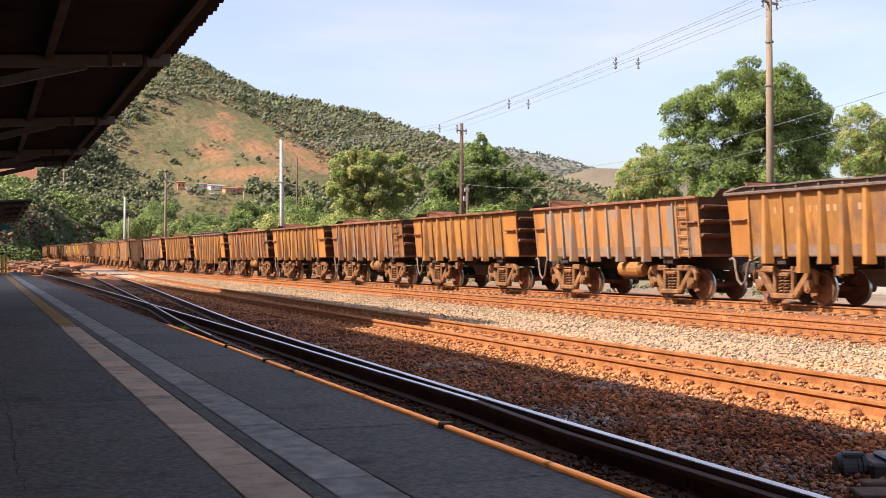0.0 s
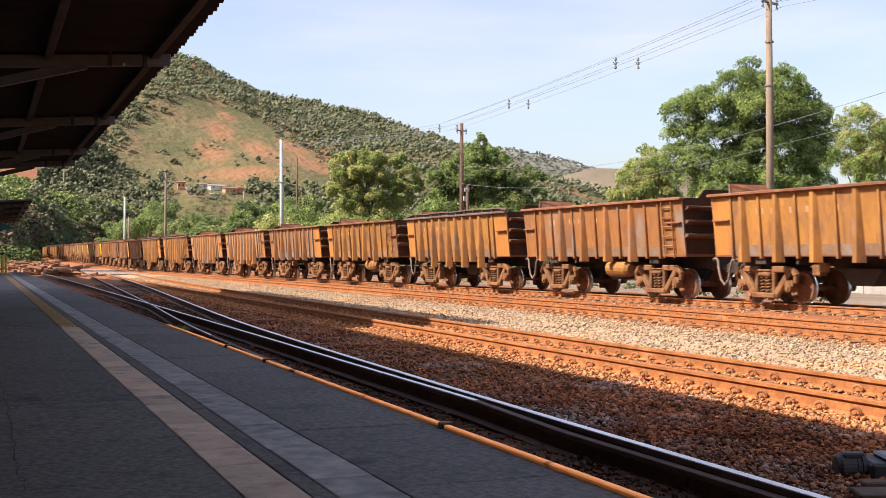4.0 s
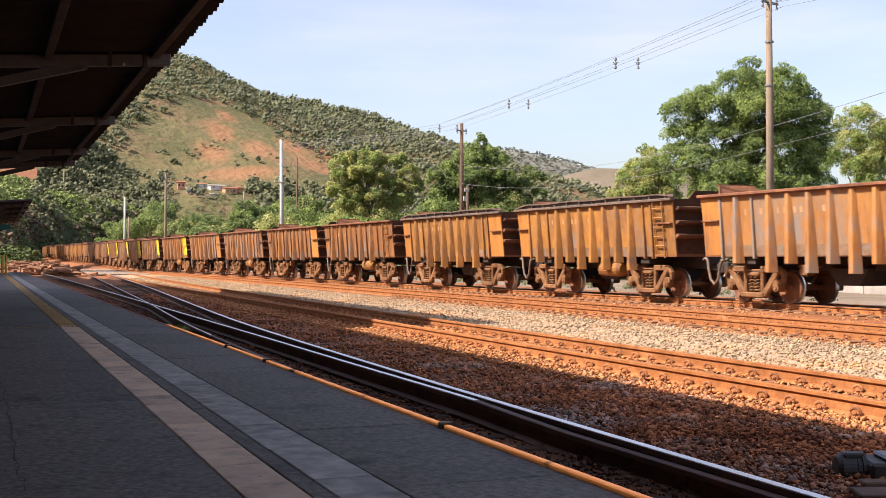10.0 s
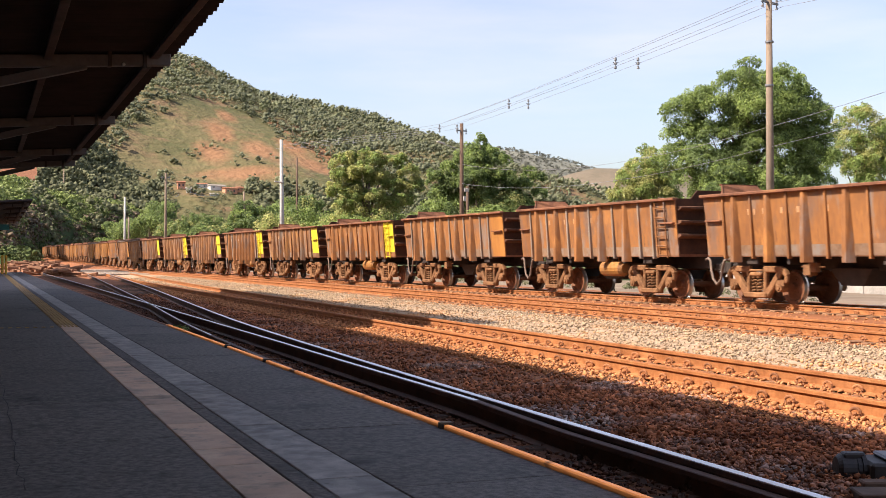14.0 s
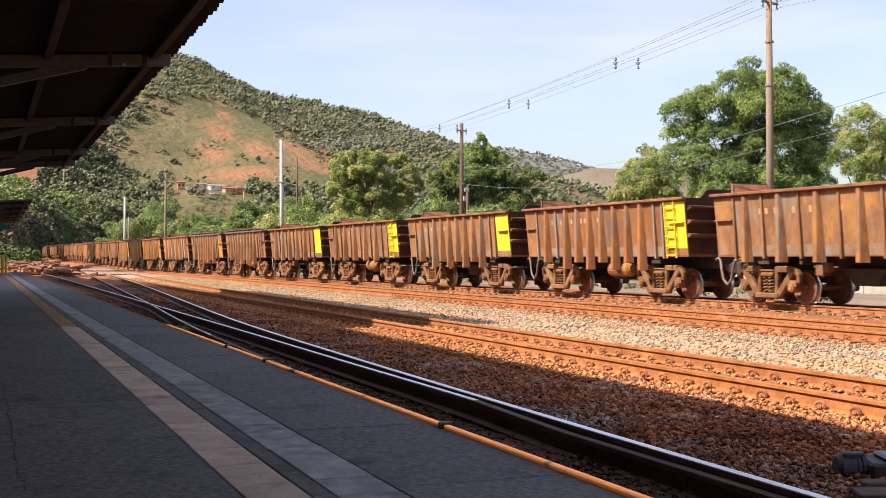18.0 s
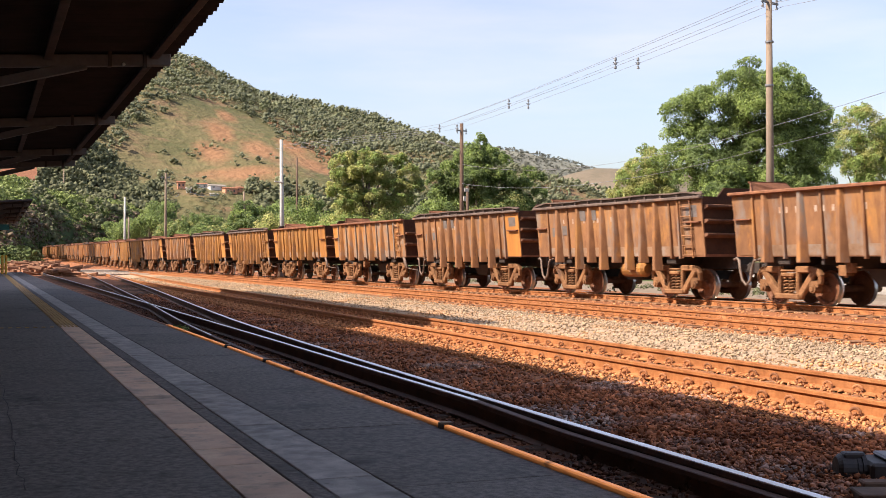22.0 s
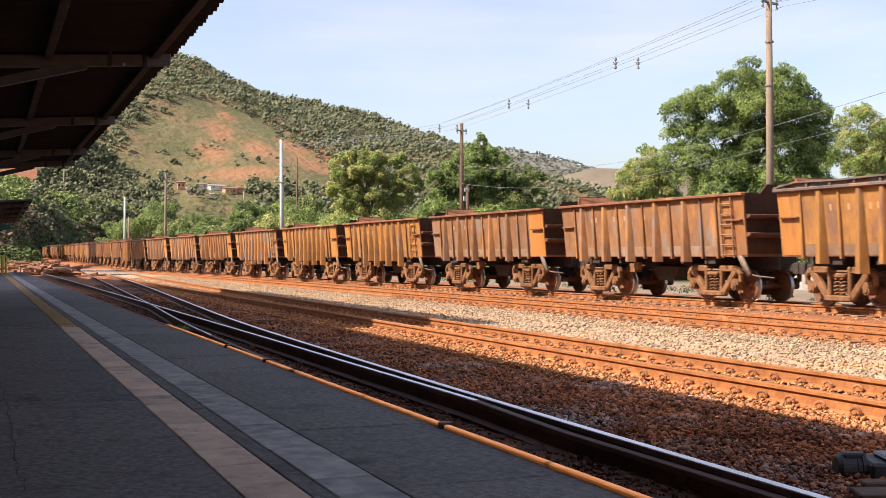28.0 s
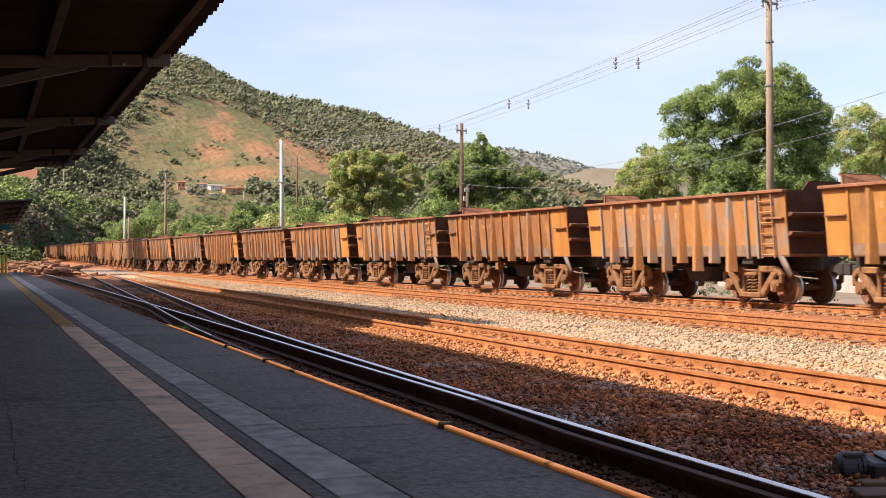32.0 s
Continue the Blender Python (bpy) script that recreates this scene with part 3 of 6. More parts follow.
# ---- tracks ----
def rail_profile(bm, pts, head=0.0):
    """A flat-bottomed rail along the points, railhead at z = 0."""
    shape = [(-0.065, -0.16), (0.065, -0.16), (0.065, -0.15), (0.012, -0.13), (0.010, -0.045), (0.034, -0.034), (0.034, -0.004), (0.028, 0.0),
             (-0.028, 0.0), (-0.034, -0.004), (-0.034, -0.034), (-0.010, -0.045), (-0.012, -0.13), (-0.065, -0.15)]
    rings = []
    for i, (x, y, *lift) in enumerate(pts):
        a, b = pts[max(i - 1, 0)], pts[min(i + 1, len(pts) - 1)]
        d = Vector((b[0] - a[0], b[1] - a[1], 0)).normalized()
        s = Vector((d.y, -d.x, 0))
        rings.append([bm.verts.new((x + s.x * u, y + s.y * u, w + sum(lift))) for u, w in shape])
    k = len(shape)
    for a, b in zip(rings, rings[1:]):
        for i in range(k):
            bm.faces.new((a[i], a[(i + 1) % k], b[(i + 1) % k], b[i]))
    bm.faces.new(rings[0])
    bm.faces.new(list(reversed(rings[-1])))
    return bm


def head_strip(bm, pts, w=0.024):
    rings = []
    for i, (x, y, *lift) in enumerate(pts):
        a, b = pts[max(i - 1, 0)], pts[min(i + 1, len(pts) - 1)]
        d = Vector((b[0] - a[0], b[1] - a[1], 0)).normalized()
        s = Vector((d.y, -d.x, 0))
        rings.append([bm.verts.new((x + s.x * u, y + s.y * u, z + sum(lift))) for u, z in ((-w, -0.002), (-w, 0.003), (w, 0.003), (w, -0.002))])
    for a, b in zip(rings, rings[1:]):
        for i in range(3):
            bm.faces.new((a[i], a[i + 1], b[i + 1], b[i]))
    return bm


def smooth_line(keys, step=1.5):
    """Points along y through the keys (x, y), rounded."""
    ys = np.array([k[1] for k in keys], float)
    xs = np.array([k[0] for k in keys], float)
    y = np.arange(ys[0], ys[-1] + step / 2, step)
    x = np.interp(y, ys, xs)
    for _ in range(6):
        x[1:-1] = (x[:-2] + 2 * x[1:-1] + x[2:]) / 4
    return list(zip(x.tolist(), y.tolist()))


def clip_mesh(mat):
    """A sprung steel clip: a stout open ring standing beside the rail's foot, its tail in a cast shoulder and its toe on the foot."""
    bm = bmesh.new()
    ring = [(0.088 + 0.010 * math.cos(w), 0.046 * math.cos(w), -0.100 + 0.040 * math.sin(w)) for w in (math.radians(a) for a in range(-38, 219, 32))]
    tube(bm, [(0.050, 0.022, -0.142), (0.072, 0.040, -0.134)] + ring + [(0.078, -0.018, -0.140)], 0.0145, 7)
    tube(bm, [(0.050, -0.008, -0.118), (0.085, 0.0, -0.104), (0.112, 0.006, -0.118)], 0.015, 6)
    prism(bm, [(0.068, -0.040, -0.172), (0.135, -0.040, -0.172), (0.135, 0.040, -0.172), (0.068, 0.040, -0.172)], [(0.078, -0.024, -0.128), (0.118, -0.024, -0.134), (0.118, 0.024, -0.134), (0.078, 0.024, -0.128)])
    return mesh_of("rail_clip", bm, M[mat])


CLIP, CLIP_SHADED = clip_mesh("clip"), clip_mesh("rail_shaded")


def track(name, label, rails, y_from, y_to, mat, shine, clip_to=60, spacing=0.4, sleeper_w=2.2, sleepers=True, heads=(0.02, 0.02), wood="sleeper", sunk=0.0, bright_from=(-99, -99)):
    root = thing(name, label, "railway track", "tracks of the yard", kind="structure")
    lines = [smooth_line(r) for r in rails]
    for pts, w, y_bright in zip(lines, heads, bright_from):
        r = part("rail", rail_profile(bmesh.new(), pts), M[mat], root)
        part("railhead", head_strip(bmesh.new(), [q for q in pts if q[1] > y_bright], w), M[shine], r, "worn railhead")
    if not sleepers:
        return root
    sm = mesh_of("sleeper", box(bmesh.new(), -sleeper_w / 2, sleeper_w / 2, -0.085, 0.085, -0.2, 0.0), M[wood], 0.015)
    rnd = random.Random(len(name) + int(lines[0][0][0] * 10))
    y = y_from
    while y < y_to:
        x = [float(np.interp(y, [q[1] for q in pts], [q[0] for q in pts])) for pts in lines]
        hang("sleeper", sm, root, at=pose(sum(x) / len(x) + rnd.uniform(-0.05, 0.05), y, -0.148 - sunk + rnd.uniform(-0.010, 0.004), 0, 0, rnd.uniform(-1.2, 1.2)))
        if y < clip_to:
            for k, xx in enumerate(x):
                hang("rail_clip", CLIP_SHADED if mat == "rail_shaded" else CLIP, root, at=pose(xx, y + 0.06 * k + rnd.uniform(-0.012, 0.012), -0.018 + rnd.uniform(-0.004, 0.004), 0, 0, 215 + rnd.uniform(-10, 10)))
        y += spacing * rnd.uniform(0.985, 1.015)
    return root


def on_line(off, a0, a1, step=3.0):
    return [(p.x, p.y, p.z) for p in (train_line(a0 + step * i, off)[0] for i in range(int((a1 - a0) / step) + 1))]


def train_track():
    root = thing("railway_track", "rusty main track under the ore train", "railway track", "tracks of the yard", kind="structure")
    for off in (-0.55, 0.55):
        pts = on_line(off, -330, 570, 3.0)
        r = part("rail", rail_profile(bmesh.new(), pts), M["rail"], root)
        part("railhead", head_strip(bmesh.new(), pts), M["shine"], r, "bright worn railhead")
    bm = bmesh.new()
    rings = []
    for i in range(110):
        a = 100 + 4.0 * i
        row = []
        for off, dz in ((-3.6, -0.9), (-1.7, -0.17), (1.7, -0.17), (3.6, -0.9)):
            q, _ = train_line(a, off)
            row.append(bm.verts.new((q.x, q.y, max(q.z + dz, -1.0) if dz < -0.5 else q.z + dz - 0.03)))
        rings.append(row)
    for p, q in zip(rings, rings[1:]):
        for k in range(3):
            bm.faces.new((p[k], p[k + 1], q[k + 1], q[k]))
    part("track_bed", bm, M["soil"], root, "reddish ballast bed")
    sm = mesh_of("sleeper", box(bmesh.new(), -1.1, 1.1, -0.11, 0.11, -0.2, 0.0), M["sleeper"], 0.015)
    for i in range(130):
        a = 10.0 + i * 0.46
        p, h = train_line(a)
        hang("sleeper", sm, root, at=pose(p.x, p.y, -0.152, 0, 0, math.degrees(h)))
        for off, turn in ((-0.55, 180), (0.55, 180)):
            q, _ = train_line(a, off)
            hang("rail_clip", CLIP, root, at=pose(q.x, q.y, -0.01, 0, 0, math.degrees(h) + turn + 35))


train_track()
track("railway_track", "rusty middle track on pale ballast", [[(12.98, -30), (12.95, 20), (12.6, 60), (11.2, 118)], [(14.45, -30), (14.45, 20), (14.0, 60), (12.4, 118)]], 6, 56, "rail", "rail", 38)
track("railway_track", "orange-rusted siding with sprung steel clips", [[(6.69, -20), (6.70, 20), (6.70, 45), (6.95, 62), (7.8, 90)], [(7.84, -20), (7.86, 25), (8.10, 45), (8.95, 72), (9.8, 92)]], 1.898, 52, "rail", "rail", 36, 0.418, sunk=0.010)
# turnout beside the platform, in the shade-darkened rail and sleeper materials
track("railway_turnout", "shade-darkened turnout rails beside the platform with shiny heads",
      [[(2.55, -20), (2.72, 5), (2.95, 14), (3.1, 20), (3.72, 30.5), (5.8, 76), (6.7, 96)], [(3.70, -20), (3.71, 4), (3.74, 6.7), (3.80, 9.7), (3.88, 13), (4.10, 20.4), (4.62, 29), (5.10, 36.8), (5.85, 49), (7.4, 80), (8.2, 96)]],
      2, 60, "rail_shaded", "shine", 14, 0.6, heads=(0.011, 0.031), wood="sleeper_shaded", sunk=0.03, bright_from=(16.0, -99))
blade = thing("railway_turnout", "switch blade rail crossing at the frog", "railway track", "tracks of the yard", kind="structure")
blade_line = [(x, y, -0.036 * max(0.0, min(1.0, (8.8 - y) / 1.6))) for x, y in smooth_line([(3.655, 1.5), (3.665, 6.0), (3.67, 7.6), (3.66, 9.3), (3.66, 12.7), (3.69, 16), (3.69, 20), (3.69, 29), (3.62, 66), (3.45, 96)], 0.8)]
blade_rail = part("rail", rail_profile(bmesh.new(), blade_line), M["rail_shaded"], blade)
part("railhead", head_strip(bmesh.new(), [p for p in blade_line if p[1] > 8.0], 0.024), M["shine"], blade_rail, "worn railhead")


# ---- ore train ----
L_WAGON, BOX_HALF, TRUCK = 10.276, 4.49, 2.82
TOP_Z, BOTTOM_Z = 2.76, 1.24
SIDE_TOP, SIDE_LOW, RIB_OUT = 1.40, 1.25, 1.45
meshes = {}


def cached(key, build):
    if key not in meshes:
        meshes[key] = build()
    return meshes[key]


def side_mesh(paint, near):
    """One sloping side sheet from end to end, with a bottom sill."""
    s = -1 if near else 1
    bm = bmesh.new()
    e = BOX_HALF
    for x0, x1 in [(-e, e)]:
        prism(bm, [(x0, s * SIDE_LOW, BOTTOM_Z), (x1, s * SIDE_LOW, BOTTOM_Z), (x1, s * (SIDE_LOW - 0.04), BOTTOM_Z), (x0, s * (SIDE_LOW - 0.04), BOTTOM_Z)],
              [(x0, s * SIDE_TOP, TOP_Z), (x1, s * SIDE_TOP, TOP_Z), (x1, s * (SIDE_TOP - 0.04), TOP_Z), (x0, s * (SIDE_TOP - 0.04), TOP_Z)])
    return mesh_of("side_sheet", bm, M[paint])


def rib_mesh(wide, low, paint):
    def build():
        bm = bmesh.new()
        if wide:
            t, b = 0.05, 0.065
            prism(bm, [(-b, -RIB_OUT - 0.02, low), (b, -RIB_OUT - 0.02, low), (0.155, -SIDE_LOW + 0.02, low), (-0.155, -SIDE_LOW + 0.02, low)],
                  [(-t, -RIB_OUT - 0.03, TOP_Z), (t, -RIB_OUT - 0.03, TOP_Z), (0.105, -SIDE_TOP + 0.02, TOP_Z), (-0.105, -SIDE_TOP + 0.02, TOP_Z)])
        else:
            prism(bm, [(-0.035, -SIDE_LOW - 0.09, low), (0.035, -SIDE_LOW - 0.09, low), (0.035, -SIDE_LOW + 0.03, low), (-0.035, -SIDE_LOW + 0.03, low)],
                  [(-0.035, -SIDE_TOP - 0.045, TOP_Z), (0.035, -SIDE_TOP - 0.045, TOP_Z), (0.035, -SIDE_TOP + 0.02, TOP_Z), (-0.035, -SIDE_TOP + 0.02, TOP_Z)])
        return mesh_of("rib", bm, M[paint], 0.01)
    return cached(("rib", wide, low, paint), build)


def end_mesh(front):
    """An end wall: ribbed sheet whose middle stands above the rim, with sloping shoulders."""
    def build():
        bm = bmesh.new()
        e = BOX_HALF
        lean = 0.0 if front else 0.10
        sx = 1 if front else -1
        lo, hi = sx * (e - 0.02 - lean), sx * (e - 0.02)
        up = 0.31 if front else 0.40
        ring = [(-SIDE_LOW, BOTTOM_Z), (SIDE_LOW, BOTTOM_Z), (SIDE_TOP, TOP_Z + 0.07), (0.82, TOP_Z + 0.07), (0.60, TOP_Z + up), (-0.60, TOP_Z + up), (-0.82, TOP_Z + 0.07), (-SIDE_TOP, TOP_Z + 0.07)]
        tip = 0.0 if front else 0.30
        pts = lambda d: [((lo if z < 2 else hi) - sx * d + (sx * tip if z > TOP_Z + 0.2 else 0), y, z) for y, z in ring]
        prism(bm, pts(0.05), pts(0.0))
        if not front:
            bar(bm, (hi + sx * tip, -0.62, TOP_Z + up), (hi + sx * tip, 0.62, TOP_Z + up), 0.07, 0.05)
        # front end in the shade-darkened steel, rear end in the lighter rim rust
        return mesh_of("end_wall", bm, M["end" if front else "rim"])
    return cached(("end", front), build)


def end_rib_mesh():
    """A tapered stiffening rib across an end wall."""
    def build():
        e = BOX_HALF
        bm = prism(bmesh.new(), [(e - 0.03, -1.30, -0.11), (e - 0.03, 1.30, -0.11), (e - 0.03, 1.30, 0.04), (e - 0.03, -1.30, 0.04)],
                   [(e + 0.15, -1.29, -0.035), (e + 0.15, 1.29, -0.035), (e + 0.15, 1.29, 0.012), (e + 0.15, -1.29, 0.012)])
        return mesh_of("end_rib", bm, M["end_ledge"])
    return cached("end_rib", build)


def rim_mesh(near, paint):
    def build():
        s = -1 if near else 1
        bm = bmesh.new()
        box(bm, -BOX_HALF - 0.06, BOX_HALF + 0.06, *sorted((s * 1.36, s * 1.53)), TOP_Z, TOP_Z + 0.085)
        return mesh_of("top_rim", bm, M[paint], 0.018)
    return cached(("rim", near, paint), build)


def upper_rim_mesh():
    """A second rim above the first, sagging between its posts, on the wagons with raised sides."""
    def build():
        bm = bmesh.new()
        n = 12
        xs = [-BOX_HALF - 0.1 + (2 * BOX_HALF + 0.2) * i / n for i in range(n + 1)]
        zs = [TOP_Z + 0.21 + 0.014 * math.sin(i * 1.7) - (0.10 if i in (0, n) else 0) for i in range(n + 1)]
        for a, b, c, d in zip(xs, xs[1:], zs, zs[1:]):
            prism(bm, [(a, -1.46, c - 0.02), (a, -1.36, c - 0.02), (a, -1.36, c + 0.02), (a, -1.46, c + 0.02)],
                  [(b, -1.46, d - 0.02), (b, -1.36, d - 0.02), (b, -1.36, d + 0.02), (b, -1.46, d + 0.02)])
        box(bm, -BOX_HALF, BOX_HALF, -1.375, -1.355, TOP_Z + 0.09, TOP_Z + 0.2)
        for i in range(n):
            x = xs[i] + 0.36
            box(bm, x - 0.03, x + 0.03, -1.43, -1.37, TOP_Z + 0.09, TOP_Z + 0.22)
        return mesh_of("upper_rim", bm, M["grey_rim"])
    return cached("upper_rim", build)


def floor_mesh():
    def build():
        bm = box(bmesh.new(), -BOX_HALF, BOX_HALF, -SIDE_LOW, SIDE_LOW, BOTTOM_Z - 0.04, BOTTOM_Z + 0.03)
        box(bm, -BOX_HALF + 0.05, BOX_HALF - 0.05, -1.22, 1.22, BOTTOM_Z + 0.03, BOTTOM_Z + 0.12)
        return mesh_of("floor_plate", bm, M["inside"])
    return cached("floor", build)


def centre_sill_mesh():
    def build():
        bm = box(bmesh.new(), -BOX_HALF - 0.1, BOX_HALF + 0.1, -0.28, 0.28, 0.86, BOTTOM_Z - 0.04)
        return mesh_of("centre_sill", bm, M["dark"], 0.01)
    return cached("sill", build)


def cross_mesh(half):
    def build():
        return mesh_of("cross_bearer", box(bmesh.new(), -half, half, -1.15, 1.15, 1.0, BOTTOM_Z - 0.045), M["dark"], 0.01)
    return cached(("cross", half), build)


def gear_mesh():
    def build():
        bm = bmesh.new()
        prism(bm, [(-0.45, -0.45, 0.5), (0.25, -0.45, 0.5), (0.25, 0.45, 0.5), (-0.45, 0.45, 0.5)],
              [(-0.8, -0.5, 0.92), (0.6, -0.5, 0.92), (0.6, 0.5, 0.92), (-0.8, 0.5, 0.92)])
        return mesh_of("draft_box", bm, M["dark"], 0.01)
    return cached("draft_box", build)


def coupler_mesh():
    def build():
        bm = bar(bmesh.new(), (BOX_HALF - 0.1, 0, 0.9), (L_WAGON / 2 - 0.12, 0, 0.9), 0.16, 0.2)
        box(bm, L_WAGON / 2 - 0.22, L_WAGON / 2 - 0.01, -0.16, 0.16, 0.74, 1.04)
        return mesh_of("coupler", bm, M["dark"], 0.02)
    return cached("coupler", build)


def hose_mesh(kind):
    def build():
        bm = bmesh.new()
        if kind:
            tube(bm, [(-4.62, -1.22, 1.12), (-4.50, -1.24, 1.16), (-4.40, -1.25, 1.10), (-4.36, -1.25, 0.85), (-4.28, -1.25, 0.6), (-4.12, -1.25, 0.46), (-3.96, -1.25, 0.6), (-3.9, -1.25, 0.9), (-3.82, -1.25, 1.1), (-3.6, -1.22, 1.14)], 0.035, 7)
        else:
            bar(bm, (4.1, -1.22, 1.3), (4.55, -1.24, 0.72), 0.07, 0.16)
            tube(bm, [(4.55, -1.2, 0.74), (4.75, -1.15, 0.7), (5.2, -1.0, 0.66)], 0.02, 5)
        return mesh_of("brake_hose", bm, M["hose"], 0, True)
    return cached(("hose", kind), build)


def ladder_mesh(paint):
    def build():
        bm = bmesh.new()
        for x in (BOX_HALF - 0.86, BOX_HALF - 0.42):
            bar(bm, (x, -SIDE_LOW - 0.08, 1.16), (x, -SIDE_TOP - 0.07, TOP_Z - 0.02), 0.035, 0.035)
        for i in range(6):
            z = 1.24 + i * 0.265
            y = -SIDE_LOW - 0.085 - (z - 1.1) * 0.085
            rod(bm, (BOX_HALF - 0.88, y, z), (BOX_HALF - 0.4, y, z), 0.02, seg=6)
        return mesh_of("ladder", bm, M[paint])
    return cached(("ladder", paint), build)


def grab_mesh(paint, front):
    def build():
        bm = bmesh.new()
        x0, x1 = (BOX_HALF - 0.75, BOX_HALF - 0.05) if front else (-BOX_HALF + 0.08, -BOX_HALF + 0.74)
        box(bm, x0, x1, -SIDE_TOP - 0.05, -SIDE_TOP + 0.05, 2.12, 2.16)
        return mesh_of("grab_rail", bm, M[paint], 0.006)
    return cached(("grab", paint, front), build)


def end_panel_mesh(paint, front):
    """The flat corner panel between the last rib and the end."""
    def build():
        bm = bmesh.new()
        x0, x1 = (BOX_HALF - 0.96, BOX_HALF + 0.012) if front else (-BOX_HALF - 0.012, -BOX_HALF + 0.78)
        lean = 0.0 if front else 0.10
        lo0 = x0 if front else x0 + lean
        prism(bm, [(lo0, -SIDE_LOW - 0.012, BOTTOM_Z - 0.01), (x1, -SIDE_LOW - 0.012, BOTTOM_Z - 0.01), (x1, -SIDE_LOW + 0.01, BOTTOM_Z - 0.01), (lo0, -SIDE_LOW + 0.01, BOTTOM_Z - 0.01)],
              [(x0, -SIDE_TOP - 0.012, TOP_Z - 0.03), (x1, -SIDE_TOP - 0.012, TOP_Z - 0.03), (x1, -SIDE_TOP + 0.01, TOP_Z - 0.03), (x0, -SIDE_TOP + 0.01, TOP_Z - 0.03)])
        return mesh_of("corner_panel", bm, M[paint])
    return cached(("corner", paint, front), build)


def yellow_plate_mesh():
    """The yellow paint plate on a corner panel; the foot of the panel stays bare."""
    def build():
        x0, x1, z0, z1 = BOX_HALF - 0.95, BOX_HALF + 0.006, BOTTOM_Z + 0.19, TOP_Z - 0.035
        lean = (SIDE_TOP - SIDE_LOW) / (TOP_Z - BOTTOM_Z)
        y0, y1 = -SIDE_LOW - (z0 - BOTTOM_Z) * lean, -SIDE_LOW - (z1 - BOTTOM_Z) * lean
        bm = prism(bmesh.new(), [(x0, y0 - 0.018, z0), (x1, y0 - 0.018, z0), (x1, y0 + 0.004, z0), (x0, y0 + 0.004, z0)],
                   [(x0, y1 - 0.018, z1), (x1, y1 - 0.018, z1), (x1, y1 + 0.004, z1), (x0, y1 + 0.004, z1)])
        return mesh_of("yellow_plate", bm, M["yellow"])
    return cached("yellow_plate", build)


def sill_strip_mesh():
    """A scuffed strip welded along the foot of the side, between and behind the ribs."""
    def build():
        lean = (SIDE_TOP - SIDE_LOW) / (TOP_Z - BOTTOM_Z)
        z1 = BOTTOM_Z + 0.25
        y1 = -SIDE_LOW - 0.25 * lean
        x0, x1 = -BOX_HALF + 0.80, BOX_HALF - 0.97
        bm = prism(bmesh.new(), [(x0, -SIDE_LOW - 0.008, BOTTOM_Z - 0.02), (x1, -SIDE_LOW - 0.008, BOTTOM_Z - 0.02), (x1, -SIDE_LOW + 0.004, BOTTOM_Z - 0.02), (x0, -SIDE_LOW + 0.004, BOTTOM_Z - 0.02)],
                   [(x0, y1 - 0.008, z1), (x1, y1 - 0.008, z1), (x1, y1 + 0.004, z1), (x0, y1 + 0.004, z1)])
        return mesh_of("sill_strip", bm, M["sill_strip"])
    return cached("sill_strip", build)


def tank_mesh(paint):
    def build():
        bm = rod(bmesh.new(), (0.35, -0.98, 0.84), (1.35, -0.98, 0.84), 0.24, seg=14)
        rod(bm, (1.35, -0.98, 0.84), (1.44, -0.98, 0.84), 0.24, 0.14, 14)
        rod(bm, (0.35, -0.98, 0.84), (0.26, -0.98, 0.84), 0.24, 0.14, 14)
        for x in (0.55, 1.12):
            box(bm, x - 0.03, x + 0.03, -1.02, -0.94, 1.0, 1.22)
        return mesh_of("air_tank", bm, M[paint], 0.0)
    return cached(("tank", paint), build)


def valve_mesh():
    def build():
        bm = box(bmesh.new(), -1.05, -0.8, -1.1, -0.85, 0.74, 1.0)
        box(bm, -0.78, -0.6, -1.12, -0.95, 0.82, 1.05)
        rod(bm, (-1.2, -1.0, 0.95), (-0.4, -1.0, 0.95), 0.03)
        rod(bm, (-0.9, -1.0, 0.7), (-0.9, -1.0, 1.22), 0.05)
        return mesh_of("brake_valve", bm, M["bogie"], 0.012)
    return cached("valve", build)


def frame_mesh():
    """A cast bogie side frame: top chord, sloping struts, columns, spring seat and axle ends."""
    def build():
        bm = bmesh.new()
        y = -0.98

        def strut(p, q, h, w=0.13):
            bar(bm, (p[0], y, p[1]), (q[0], y, q[1]), w, h)
        strut((-0.42, 0.215), (0.42, 0.215), 0.145, 0.26)
        strut((-0.40, 0.845), (0.40, 0.845), 0.07)
        for s in (-1, 1):
            strut((s * 0.26, 0.875), (s * 0.90, 0.88), 0.17, 0.15)
            strut((s * 0.90, 0.84), (s * 0.36, 0.21), 0.19, 0.14)
            strut((s * 0.325, 0.90), (s * 0.315, 0.24), 0.105, 0.15)
            strut((s * 0.84, 0.89), (s * 1.02, 0.83), 0.15, 0.15)
            strut((s * 0.99, 0.87), (s * 1.11, 0.70), 0.13, 0.15)
            strut((s * 1.09, 0.76), (s * 1.08, 0.52), 0.10, 0.14)
        box(bm, -0.22, 0.22, y - 0.11, y + 0.1, 0.69, 0.80)
        return mesh_of("side_frame", bm, M["bogie"], 0.03)
    return cached("frame", build)


